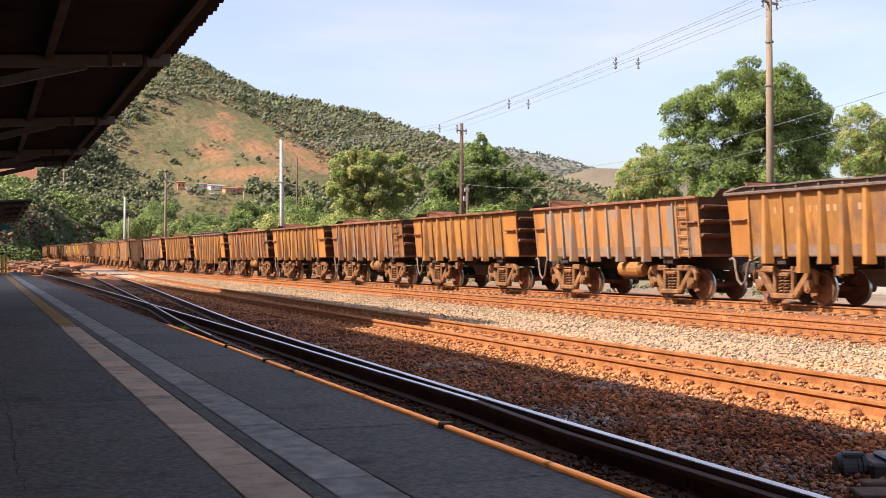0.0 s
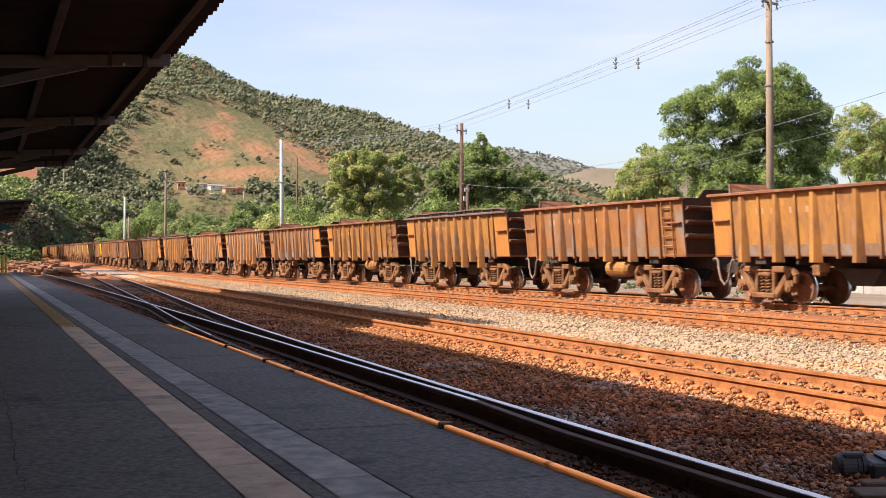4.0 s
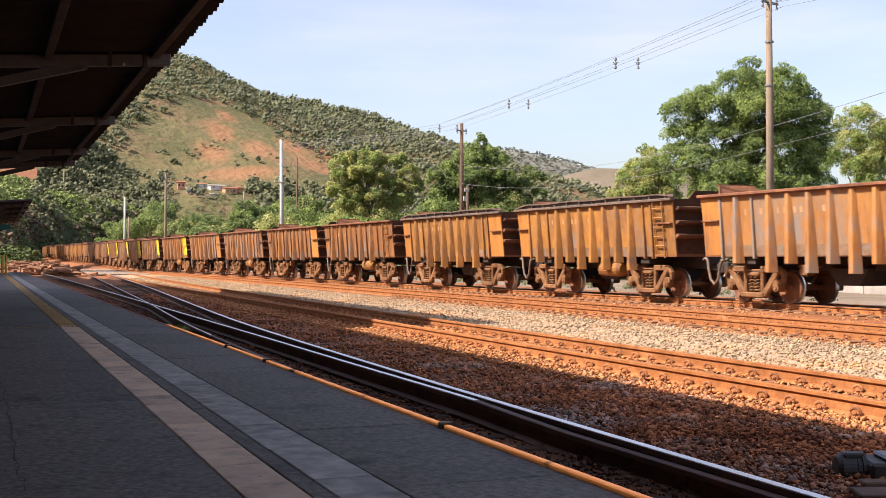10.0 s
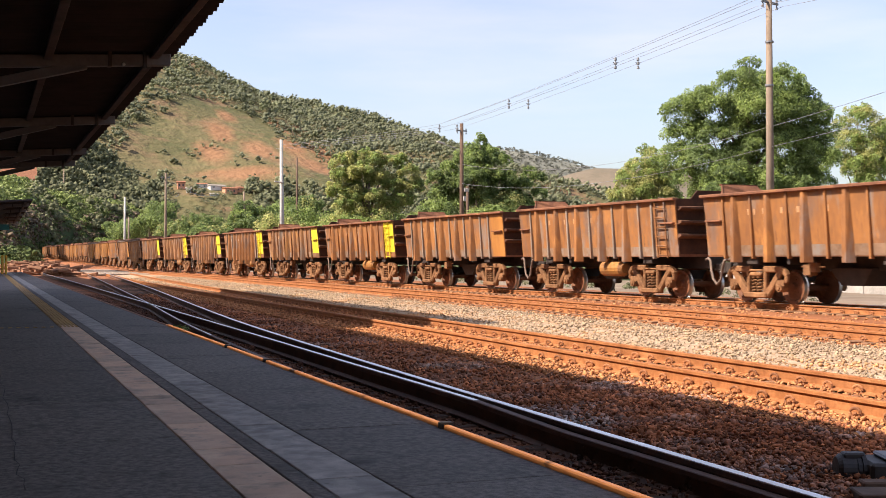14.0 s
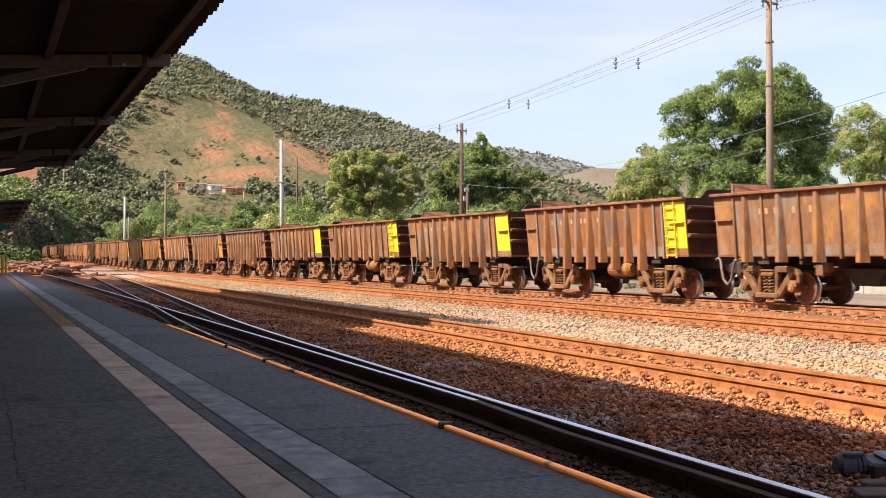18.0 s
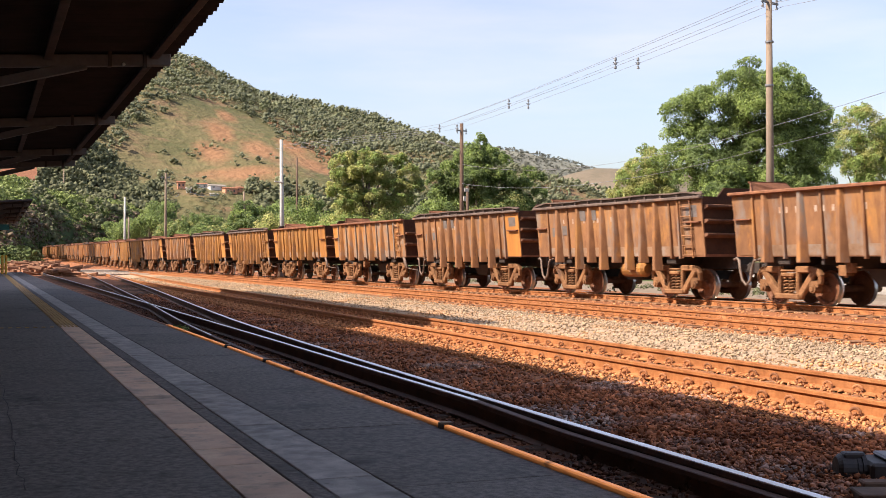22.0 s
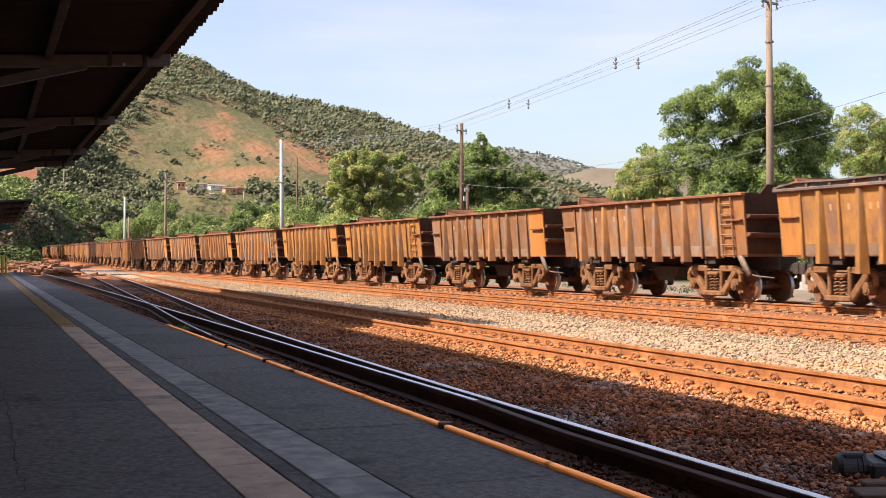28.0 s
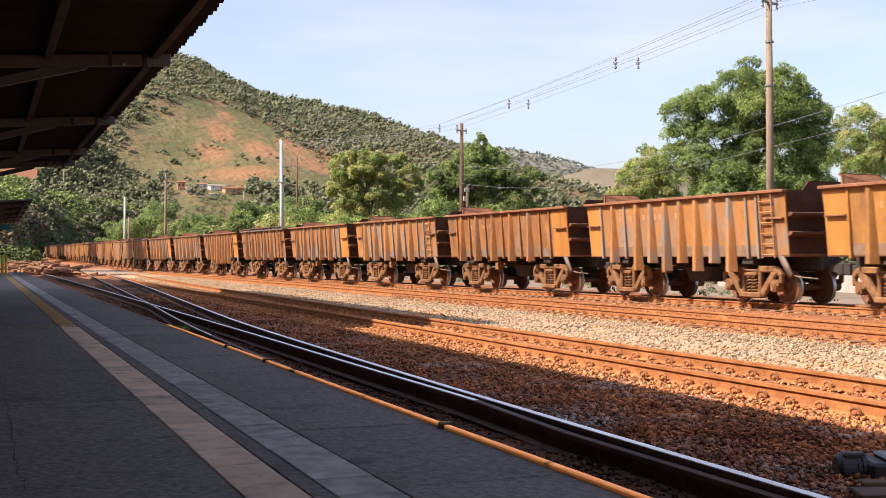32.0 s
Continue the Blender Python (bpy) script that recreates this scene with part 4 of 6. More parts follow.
def spring_mesh():
    """One coil spring of the pair in a side frame."""
    def build():
        n = 34
        pts = [(0.075 * math.cos(i * 0.92), -0.98 + 0.075 * math.sin(i * 0.92), 0.27 + 0.42 * i / n) for i in range(n + 1)]
        return mesh_of("coil_spring", tube(bmesh.new(), pts, 0.022, 5), M["bogie"])
    return cached("spring", build)


def journal_mesh():
    def build():
        bm = rod(bmesh.new(), (0, -0.86, 0.42), (0, -1.08, 0.42), 0.115, 0.105, 14)
        rod(bm, (0, -1.08, 0.42), (0, -1.11, 0.42), 0.07, 0.06, 10)
        box(bm, -0.15, 0.15, -1.04, -0.9, 0.46, 0.62)
        return mesh_of("axle_box", bm, M["bogie"], 0.0)
    return cached("journal", build)


def wheelset_mesh():
    """Two dished wheels on an axle, its middle at the origin."""
    def build():
        bm = bmesh.new()
        seg = 26
        prof = [(0.0, 0.10), (0.10, 0.10), (0.13, 0.02), (0.30, 0.0), (0.345, 0.05), (0.40, 0.06), (0.415, 0.055), (0.42, -0.04), (0.446, -0.055), (0.44, -0.075), (0.34, -0.07), (0.30, -0.03), (0.12, -0.04), (0.0, -0.08)]
        for s in (-1, 1):
            rings = []
            for r, o in prof:
                rings.append([bm.verts.new((r * math.cos(2 * math.pi * i / seg), s * (0.56 + o), r * math.sin(2 * math.pi * i / seg))) for i in range(seg)] if r > 0 else [bm.verts.new((0, s * (0.56 + o), 0))])
            for a, b in zip(rings, rings[1:]):
                for i in range(seg):
                    j = (i + 1) % seg
                    if len(a) == 1:
                        bm.faces.new((a[0], b[j], b[i]))
                    elif len(b) == 1:
                        bm.faces.new((a[i], a[j], b[0]))
                    else:
                        f = bm.faces.new((a[i], a[j], b[j], b[i]))
        rod(bm, (0, -0.56, 0), (0, 0.56, 0), 0.08, seg=12)
        for k in range(3):
            t = k * 2.094
            bar(bm, (0.18 * math.cos(t), -0.60, 0.18 * math.sin(t)), (0.18 * math.cos(t) + 0.01, -0.585, 0.18 * math.sin(t) + 0.05), 0.03, 0.03)
        bmesh.ops.recalc_face_normals(bm, faces=bm.faces)
        me = mesh_of("wheelset", bm, M["wheel"])
        me.materials.append(M["tread"])
        for p in me.polygons:
            r = math.hypot(p.center.x, p.center.z)
            if 0.405 < r < 0.445:
                p.material_index = 1
        return me
    return cached("wheelset", build)


def beam_mesh():
    def build():
        bm = box(bmesh.new(), -0.2, 0.2, -0.95, 0.95, 0.55, 0.8)
        for s in (-1, 1):
            box(bm, s * 0.44 - 0.05, s * 0.44 + 0.05, -0.8, 0.8, 0.34, 0.46)
        return mesh_of("bolster", bm, M["dark"], 0.015)
    return cached("bolster", build)


def marks_mesh(seed, white):
    """Rows of unreadable wagon marks: short plain bars."""
    def build():
        rnd = random.Random(seed)
        bm = bmesh.new()

        def glyph(x, z, w, h):
            y = -SIDE_LOW - (z + h / 2 - BOTTOM_Z) * (SIDE_TOP - SIDE_LOW) / (TOP_Z - BOTTOM_Z) - 0.004
            w *= rnd.choice((0.55, 0.75, 0.9))
            lean = (SIDE_TOP - SIDE_LOW) / (TOP_Z - BOTTOM_Z)
            yl, yh = y + h / 2 * lean, y - h / 2 * lean
            prism(bm, [(x, yl, z), (x + w, yl, z), (x + w, yl + 0.012, z), (x, yl + 0.012, z)], [(x, yh, z + h), (x + w, yh, z + h), (x + w, yh + 0.012, z + h), (x, yh + 0.012, z + h)])
        x = -BOX_HALF + 1.72
        for w in (3, 4, 1):
            for i in range(w):
                glyph(x, 2.26, 0.12, 0.15)
                x += 0.23 if (i + 1) % 2 else 0.34
            x += 0.42
        return mesh_of("lettering", bm, M["mark_white" if white else "mark"])
    return cached(("marks", seed, white), build)


PATCHES = ((-3.48, 1.86, 0.32, 0.30), (-2.84, 1.90, 0.38, 0.30), (-1.74, 2.34, 0.36, 0.31), (-1.14, 2.34, 0.38, 0.31), (3.78, 2.28, 0.5, 0.32))


def patch_mesh(x, z, w, h):
    def build():
        lean = (SIDE_TOP - SIDE_LOW) / (TOP_Z - BOTTOM_Z)
        y = -SIDE_LOW - (z - BOTTOM_Z) * lean - 0.016
        y2 = -SIDE_LOW - (z + h - BOTTOM_Z) * lean - 0.016
        bm = prism(bmesh.new(), [(x, y, z), (x + w, y, z), (x + w, y + 0.012, z), (x, y + 0.012, z)], [(x, y2, z + h), (x + w, y2, z + h), (x + w, y2 + 0.012, z + h), (x, y2 + 0.012, z + h)])
        return mesh_of("grey_patch", bm, M["patch"])
    return cached(("patch", x), build)


A_RIBS = [(-3.70, 0), (-3.25, 1), (-2.62, 0), (-1.98, 1), (-1.30, 0), (-0.68, 1), (0.02, 0), (0.68, 1), (1.34, 0), (2.02, 1), (2.72, 0), (3.38, 0)]
B_RIBS = [(-3.70, 0), (-3.05, 2), (-2.45, 0), (-1.80, 3), (-1.10, 2), (-0.40, 3), (0.30, 2), (1.00, 3), (1.70, 2), (2.40, 3), (3.05, 0), (3.45, 0)]


def bogie(parent, x):
    b = new("bogie")
    b.parent = parent
    b.empty_display_size = 0.2
    b.matrix_basis = pose(x, 0, 0)
    flip = pose(0, 0, 0, 0, 0, 180)
    for m in (Matrix.Identity(4), flip):
        hang("side_frame", frame_mesh(), b, at=m)
        for s in (-0.095, 0.095):
            hang("coil_spring", spring_mesh(), b, at=m @ pose(s, 0, 0))
        for s in (-0.885, 0.885):
            hang("axle_box", journal_mesh(), b, at=m @ pose(s, 0, 0))
    hang("bolster", beam_mesh(), b)
    for s in (-0.885, 0.885):
        w = hang("wheelset", wheelset_mesh(), b)
        w.matrix_parent_inverse = pose(s, 0, 0.42)
        WHEELSETS.append(w)
    return b


WHEELSETS, WAGONS = [], []


def wagon(number, paint, panel, ladder, ribs, raised, newer, white, seed, patched, label):
    root = thing("ore_wagon", label, "freight wagon", "wagons of the ore train")
    hang("side_sheet", cached(("side", paint, 1), lambda: side_mesh(paint, True)), root)
    hang("side_sheet", cached(("side", paint, 0), lambda: side_mesh(paint, False)), root)
    low = {0: 1.14, 1: 1.05, 2: 1.02, 3: 0.80}
    turn = pose(0, 0, 0, 0, 0, 180)
    for x, kind in (B_RIBS if ribs else A_RIBS):
        me = rib_mesh(kind > 0, low[kind], "grey_rib" if not kind and (paint == "worn" or (paint == "rust" and seed % 4 < 2)) else paint)
        hang("rib", me, root, at=pose(x, 0, 0))
        if kind:
            hang("rib", me, root, at=turn @ pose(-x, 0, 0))
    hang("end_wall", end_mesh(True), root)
    hang("end_wall", end_mesh(False), root)
    for z in ((1.79, 2.26) if newer else (1.81, 2.19, 2.58)):
        hang("end_rib", end_rib_mesh(), root, at=pose(0, 0, z))
    rim = "grey_rim" if raised else "rim"
    hang("top_rim", rim_mesh(True, rim), root)
    hang("top_rim", rim_mesh(False, "rim"), root)
    if raised:
        hang("upper_rim", upper_rim_mesh(), root, "rusty upper rim on short posts")
    hang("floor_plate", floor_mesh(), root)
    hang("centre_sill", centre_sill_mesh(), root)
    hang("draft_box", gear_mesh(), root)
    for x, w in ((-TRUCK, 0.22), (-1.5, 0.05), (1.6, 0.05), (TRUCK, 0.22)):
        hang("cross_bearer", cross_mesh(w), root, at=pose(x, 0, 0))
    hang("coupler", coupler_mesh(), root)
    hang("coupler", coupler_mesh(), root, at=turn)
    hang("brake_hose", hose_mesh(not newer), root)
    yellow = panel == "yellow"
    front_paint = paint if yellow else panel or ("panel" if not ladder else paint)
    hang("corner_panel", end_panel_mesh(front_paint, True), root)
    hang("sill_strip", sill_strip_mesh(), root, "scuffed lower strip")
    if yellow:
        hang("yellow_plate", yellow_plate_mesh(), root, "bright yellow painted plate")
    hang("corner_panel", end_panel_mesh("panel" if paint in ("ochre", "worn") else paint, False), root)
    if ladder:
        hang("ladder", ladder_mesh("yellow" if yellow else paint), root, "steel side ladder")
    if number != 15:
        hang("grab_rail", grab_mesh("yellow" if yellow else "rim", True), root)
    hang("grab_rail", grab_mesh("rim", False), root)
    if ladder and not newer:
        hang("air_tank", tank_mesh("ochre"), root, "dusty orange air tank")
    else:
        hang("brake_valve", valve_mesh(), root)
    tagged(hang("lettering", marks_mesh(seed % 5, white), root, "faded unreadable marks"), kind="stuff")
    if patched:
        for spot in PATCHES:
            hang("grey_patch", patch_mesh(*spot), root, "grey repair patch")
    for x in (-TRUCK, TRUCK):
        bogie(root, x)
    WAGONS.append((number, root))
    return root


SPECIAL = {  # number: paint, panel, rib style, raised rim, newer brake gear, white marks, patches
    -8: ("ochre", "", 0, 0, 0, 0, 0), -7: ("ochre", "", 1, 1, 0, 0, 0), -6: ("worn", "", 0, 0, 0, 0, 0), -5: ("ochre", "", 0, 0, 0, 0, 0), -4: ("rust", "", 0, 0, 0, 0, 0),
    -3: ("ochre", "", 0, 0, 0, 0, 0), -2: ("rust", "", 0, 0, 0, 0, 0), -1: ("ochre", "", 1, 1, 0, 0, 0), 0: ("ochre", "", 0, 0, 0, 0, 0), 1: ("rust", "", 0, 0, 0, 0, 0),
    2: ("worn", "", 1, 0, 0, 0, 0), 3: ("worn", "", 1, 0, 0, 0, 0), 4: ("ochre", "", 1, 1, 0, 0, 0), 5: ("ochre", "", 1, 1, 0, 0, 0), 6: ("rust", "", 0, 0, 0, 0, 0),
    7: ("rust", "", 0, 0, 0, 0, 0), 8: ("rust", "", 0, 0, 0, 0, 0), 9: ("rust", "", 0, 0, 0, 0, 0), 10: ("rust", "yellow", 0, 0, 0, 0, 0), 11: ("brown", "yellow", 0, 0, 0, 0, 0),
    12: ("rust", "yellow", 1, 0, 0, 1, 0), 13: ("brown", "yellow", 1, 0, 0, 1, 0), 14: ("brown", "yellow", 0, 0, 0, 1, 0), 15: ("brown", "yellow", 0, 0, 0, 1, 0),
    16: ("brown", "brown", 1, 1, 0, 1, 1), 17: ("brown", "panel", 1, 1, 0, 1, 1), 18: ("worn", "", 0, 0, 1, 0, 0), 19: ("ochre", "", 0, 0, 1, 0, 0), 20: ("ochre", "", 1, 1, 1, 0, 0),
    21: ("ochre", "", 1, 1, 1, 0, 0), 22: ("brown", "rust", 0, 0, 1, 0, 0), 23: ("brown", "", 0, 0, 1, 0, 0), 24: ("ochre", "", 1, 0, 1, 0, 0), 25: ("ochre", "", 1, 0, 1, 0, 0), 26: ("worn", "", 1, 0, 1, 0, 0)}
WORDS = {"ochre": "ochre-orange dusty steel", "rust": "rust-orange weathered steel", "brown": "dark brown rusted steel", "worn": "worn orange and grey steel"}


def train():
    rnd = random.Random(21)
    for k in range(-7, 54):
        if k in SPECIAL:
            paint, panel, ribs, raised, newer, white, patched = SPECIAL[k]
        else:
            paint, panel, ribs, raised, newer, white, patched = rnd.choice(["ochre", "rust", "worn", "rust"]), "", rnd.random() < 0.4, rnd.random() < 0.2, k > 17, 0, 0
        ladder = k % 2 == 0
        label = WORDS[paint] + " ore wagon" + (" with yellow corner panel" if panel == "yellow" else "") + (" and ladder" if ladder else " with flat corner panel" if panel != "yellow" else "")
        wagon(k, paint, panel, ladder, ribs, raised, newer, white, k, patched, label)


train()


def travelled(t):
    return -60.728 + 10.0652 * t + 0.009942 * t * t


def motions():
    """The train rolls towards the viewer; its wheels turn with it."""
    for k, root in WAGONS:
        rows = []
        a_start = 26.44 + 4.49 + L_WAGON * k - travelled(0)
        step = 1.0 if a_start > 90 else 4.0
        for i in range(int(32 / step) + 1):
            t = i * step
            p, h = train_line(26.44 + 4.49 + L_WAGON * k - travelled(t))
            rows.append((t, pose(p.x, p.y, p.z, 0, 0, math.degrees(h) - 90)))
        walk(root, rows)
    rows, t = [], 0.0
    while t < 32.02:
        rows.append((t, pose(0, 0, 0, 0, math.degrees((travelled(t) - travelled(0)) / 0.42), 0)))
        t += 1 / 30
    first = WHEELSETS[0]
    walk(first, rows)
    for w in WHEELSETS[1:]:
        w.rotation_mode = "QUATERNION"
        w.animation_data_create()
        w.animation_data.action = first.animation_data.action
        w.animation_data.action_slot = first.animation_data.action_slot


# ---- poles and wires ----
def crossarm(root, x, y, z, along, w=1.5, arms=1):
    """A steel arm across the line with two spacers on it."""
    d = Vector((math.cos(along), math.sin(along), 0))
    for k in range(arms):
        c = Vector((x, y, z - 0.5 * k))
        part("crossarm", bar(bmesh.new(), c - d * w / 2, c + d * w / 2, 0.06, 0.08), M["insulator"], root, "", 0.006)
        for s in (-1, 1):
            p = c + d * s * (w / 2 - 0.08)
            bm = rod(bmesh.new(), p, p + Vector((0, 0, 0.16)), 0.05, 0.035, 8)
            rod(bm, p + Vector((0, 0, -0.05)), p + Vector((0, 0, -0.2)), 0.02, 0.05, 8)
            part("insulator", bm, M["insulator"], root, "grey insulator")


def pole(label, x, y, h, r0, r1, mat, lean=(0, 0), square=False):
    root = thing("utility_pole", label, "utility pole", "poles along the line", at=pose(x, y, 0))
    bm = rod(bmesh.new(), (0, 0, GROUND_Z - 0.5), (lean[0], lean[1], h), r0, r1, 4 if square else 12)
    part("shaft", bm, M[mat], root, "", 0.01 if square else 0, not square)
    return root


p = pole("tall weathered concrete utility pole behind the train", 25.0, 33.2, 10.6, 0.155, 0.10, "pole", (-0.07, 0))
crossarm(p, -0.03, 0, 10.0, 0.35, 1.0, 1)
for dz in (7.1, 8.6):
    part("band", rod(bmesh.new(), (-0.05, 0, dz), (-0.05, 0, dz + 0.06), 0.15, seg=12), M["insulator"], p)
p = pole("brown wooden utility pole with a small white box", 27.44, 67.6, 9.65, 0.16, 0.11, "pole_wood")
crossarm(p, 0, 0, 9.2, 0.35, 0.9, 1)
part("meter_box", box(bmesh.new(), 0.12, 0.42, -0.2, -0.05, 5.35, 5.55), M["pole_white"], p, "small white box", 0.01)
part("meter_box", box(bmesh.new(), 0.06, 0.24, -0.2, -0.05, 4.75, 5.05), M["pole_white"], p, "small white box", 0.01)
part("street_light", bar(bmesh.new(), (-0.1, 0, 8.0), (-1.55, -0.3, 8.35), 0.04, 0.04), M["pole_white"], p)
part("street_light", bar(bmesh.new(), (-1.3, -0.28, 8.3), (-1.8, -0.36, 8.42), 0.2, 0.1), M["pole_white"], p, "pale street lamp head", 0.02)
p = pole("white-painted concrete pole beside the trees", 19.7, 83.4, 9.85, 0.21, 0.11, "pole_white", (-0.12, 0))
part("street_light", bar(bmesh.new(), (0, -0.15, 6.7), (-0.7, -0.3, 6.75), 0.16, 0.1), M["pole_white"], p, "pale lamp head", 0.02)
p = pole("slim concrete pole over the far wagons", 17.9, 132.4, 10.75, 0.17, 0.11, "pole")
crossarm(p, 0, 0, 10.2, 0.3, 1.0, 1)
pole("far white pole behind the train", 19.4, 190.8, 10.9, 0.24, 0.16, "pole_white")
pole("far slim pole behind the train", 21.6, 206, 8.2, 0.17, 0.14, "pole")
pole("far slim pole behind the train", 21.7, 222, 7.7, 0.2, 0.16, "pole_white")
p = pole("concrete pole among the trees", 30.1, 149, 9.8, 0.17, 0.12, "pole")
pole("dark wooden pole among the trees", 29.2, 117.3, 11.6, 0.13, 0.09, "pole_wood")
pole("short dark wooden post beside the trees", 31.5, 76.5, 6.3, 0.13, 0.10, "pole_wood")
pole("pale pole on the wooded spur", 25.5, 482, 36.5, 0.35, 0.28, "pole")
pole("dark pole on the wooded spur", 45.5, 485, 27.7, 0.3, 0.25, "pole_wood")


def wire(spans, r, label="grey overhead wire hanging between the poles"):
    """A wire through the supports, sagging in each span: (from, to, sag)."""
    bm = bmesh.new()
    for p, q, sag in spans:
        p, q = Vector(p), Vector(q)
        tube(bm, [p.lerp(q, i / 14) - Vector((0, 0, 4 * sag * (i / 14) * (1 - i / 14))) for i in range(15)], r, 4)
    return solo("overhead_wire", bm, M["wire"], label, "wire", group="overhead wires")


C_TOP, B_TOP, A_TOP = Vector((24.94, 33.16, 9.85)), Vector((26.65, 67.9, 9.32)), Vector((19.7, 83.45, 9.2))
CAM_SIDE = Vector((27.5, -8.0, 10.2))
SIDE = Vector((0.93, -0.36, 0))
for s in (-0.46, 0.46):
    for k, dz in enumerate((0.0, 0.24)):
        o = SIDE * s + Vector((0, 0, dz))
        wire([(C_TOP + o, B_TOP + o * 1.2, 0.14), (B_TOP + o * 1.2, A_TOP + o * 1.1, 0.12), (CAM_SIDE + o, C_TOP + o, 0.8)], 0.007 + 0.002 * k)
wire([(C_TOP + Vector((0, 0, 0.55)), B_TOP + Vector((0, 0, 0.5)), 0.14)], 0.008)
wire([((20.25, 21.08, 5.34), (25.0, 33.17, 5.71), 0.02), ((25.0, 33.17, 5.71), (27.44, 67.6, 7.08), 0.85)], 0.008)
wire([((20.25, 21.08, 4.68), (25.0, 33.17, 5.01), 0.02), ((25.0, 33.17, 5.01), (27.44, 67.6, 5.87), 0.75)], 0.008)
wire([((17.9, 132.4, 10.1), (29.2, 200, 12.0), 1.0), ((17.9, 132.4, 10.3), (34.2, 190, 11.6), 1.0)], 0.03)


def spacer(at, size=1.1):
    bm = bmesh.new()
    for z in (-0.16, 0.0, 0.16):
        rod(bm, (0, 0, z - 0.055), (0, 0, z + 0.055), 0.062, 0.04, 8)
    tube(bm, [(-0.10, 0, 0.03), (0, 0, -0.06), (0.10, 0, 0.03)], 0.02, 5)
    bar(bm, (0, 0, -0.24), (0, 0, 0.24), 0.02, 0.02)
    solo("wire_spacer", bm, M["insulator"], "small grey spacer clamped between overhead wires", "insulator", group="wire spacers", at=Matrix.Translation(at) @ Matrix.Scale(size, 4))


for u in (0.305, 0.662, 1.0):
    for s in (-0.46, 0.46):
        spacer(C_TOP.lerp(B_TOP, u) + SIDE * s * (1 + 0.2 * u) - Vector((0, 0, 4 * 0.14 * u * (1 - u) - 0.02)))
for u in (0.33, 0.58, 0.82):
    for s in (-0.46, 0.46):
        spacer(B_TOP.lerp(A_TOP, u) + SIDE * s * 1.15 - Vector((0, 0, 4 * 0.12 * u * (1 - u) - 0.03)), 0.5)


# ---- trees ----
def leaf_cloud(rng, blobs, count, size, droop=0.35):
    """Leaves laid like shingles over many small clumps that cover overlapping lobes. blobs: (x, y, z, rx, ry, rz)."""
    blobs = np.array(blobs, float)
    area = blobs[:, 3] * blobs[:, 4] + blobs[:, 4] * blobs[:, 5]
    total = len(blobs) * 20
    pick = rng.choice(len(blobs), total, p=area / area.sum())
    d = rng.normal(size=(total, 3))
    d /= np.linalg.norm(d, axis=1)[:, None]
    d[:, 2] = np.where(d[:, 2] < -0.35, -d[:, 2] * 0.7, d[:, 2])
    centre = blobs[pick, :3] + d * blobs[pick, 3:] * rng.uniform(0.55, 1.04, (total, 1))
    rc = blobs[pick, 3:].mean(1) * rng.uniform(0.20, 0.44, total)
    weight = rc ** 2 * rng.uniform(0.5, 1.3, total)
    k = rng.choice(total, count, p=weight / weight.sum())
    n = count
    e = rng.normal(size=(n, 3)) + d[k] * 0.7 + np.array([0, 0, 0.3])
    e /= np.linalg.norm(e, axis=1)[:, None]
    c = centre[k] + e * (rc[k] * rng.uniform(0.55, 1.12, n))[:, None] * np.array([1.08, 1.08, 0.95])
    nrm = e + rng.normal(0, 0.6, (n, 3)) + np.array([-0.15, 0, 0.55])
    nrm /= np.linalg.norm(nrm, axis=1)[:, None]
    out = np.cross(nrm, rng.normal(size=(n, 3)))
    out[:, 2] -= droop
    out -= nrm * (out * nrm).sum(1)[:, None]
    out /= np.linalg.norm(out, axis=1)[:, None] + 1e-6
    side = np.cross(out, nrm)
    s = size * rng.uniform(0.6, 1.35, n)[:, None]
    w = s * 0.42
    a, b = c - out * s * 0.5, c + out * s * 0.5 - nrm * s * 0.12
    m1, m2 = c + side * w * 0.5 + nrm * w * 0.15, c - side * w * 0.5 + nrm * w * 0.15
    verts = np.stack([a, m1, b, m2], 1).reshape(-1, 3)
    return verts, np.arange(4 * n).reshape(-1, 4)


def tree(label, x, y, blobs, count, size, mat, seed, trunk=0.28, second=None, base=-0.54, group="", turn=0.0):
    """blobs are placed about the foot of the trunk; second: (share, material) for leaves of another green."""
    rng = np.random.default_rng(seed)
    root = thing("tree", label, "tree", group, at=pose(x, y, base, 0, 0, turn))
    blobs = [b if len(b) == 6 else (b[0], b[1], b[2], b[3] * 1.06, b[3] * 1.3, b[3] * 1.04) for b in blobs]
    bm = bmesh.new()
    top = max(b[2] for b in blobs)
    tube(bm, [(0, 0, -0.3), (0.08, 0.05, top * 0.25), (-0.06, 0.1, top * 0.5), (0.05, 0, top * 0.85)], trunk, 9, trunk * 0.3)
    for b in blobs[::2]:
        z0 = top * rng.uniform(0.22, 0.55)
        mid = Vector((b[0] * 0.45, b[1] * 0.45, (z0 + b[2]) * 0.5 + 0.2))
        tube(bm, [(0, 0, z0), mid, (b[0] * 0.9, b[1] * 0.9, b[2] + b[5] * 0.3)], trunk * 0.34, 6, trunk * 0.05)
    part("trunk", bm, M["bark"], root, "", 0, True)
    share = second[0] if second else 0.0
    v, f = leaf_cloud(rng, blobs, int(count * (1 - share)), size)
    hang("crown", soup("crown", v, f, M[mat]), root)
    if second:
        v, f = leaf_cloud(rng, blobs, int(count * share), size)
        hang("crown", soup("crown", v, f, M[second[1]]), root, "fresher leaves")
    return root


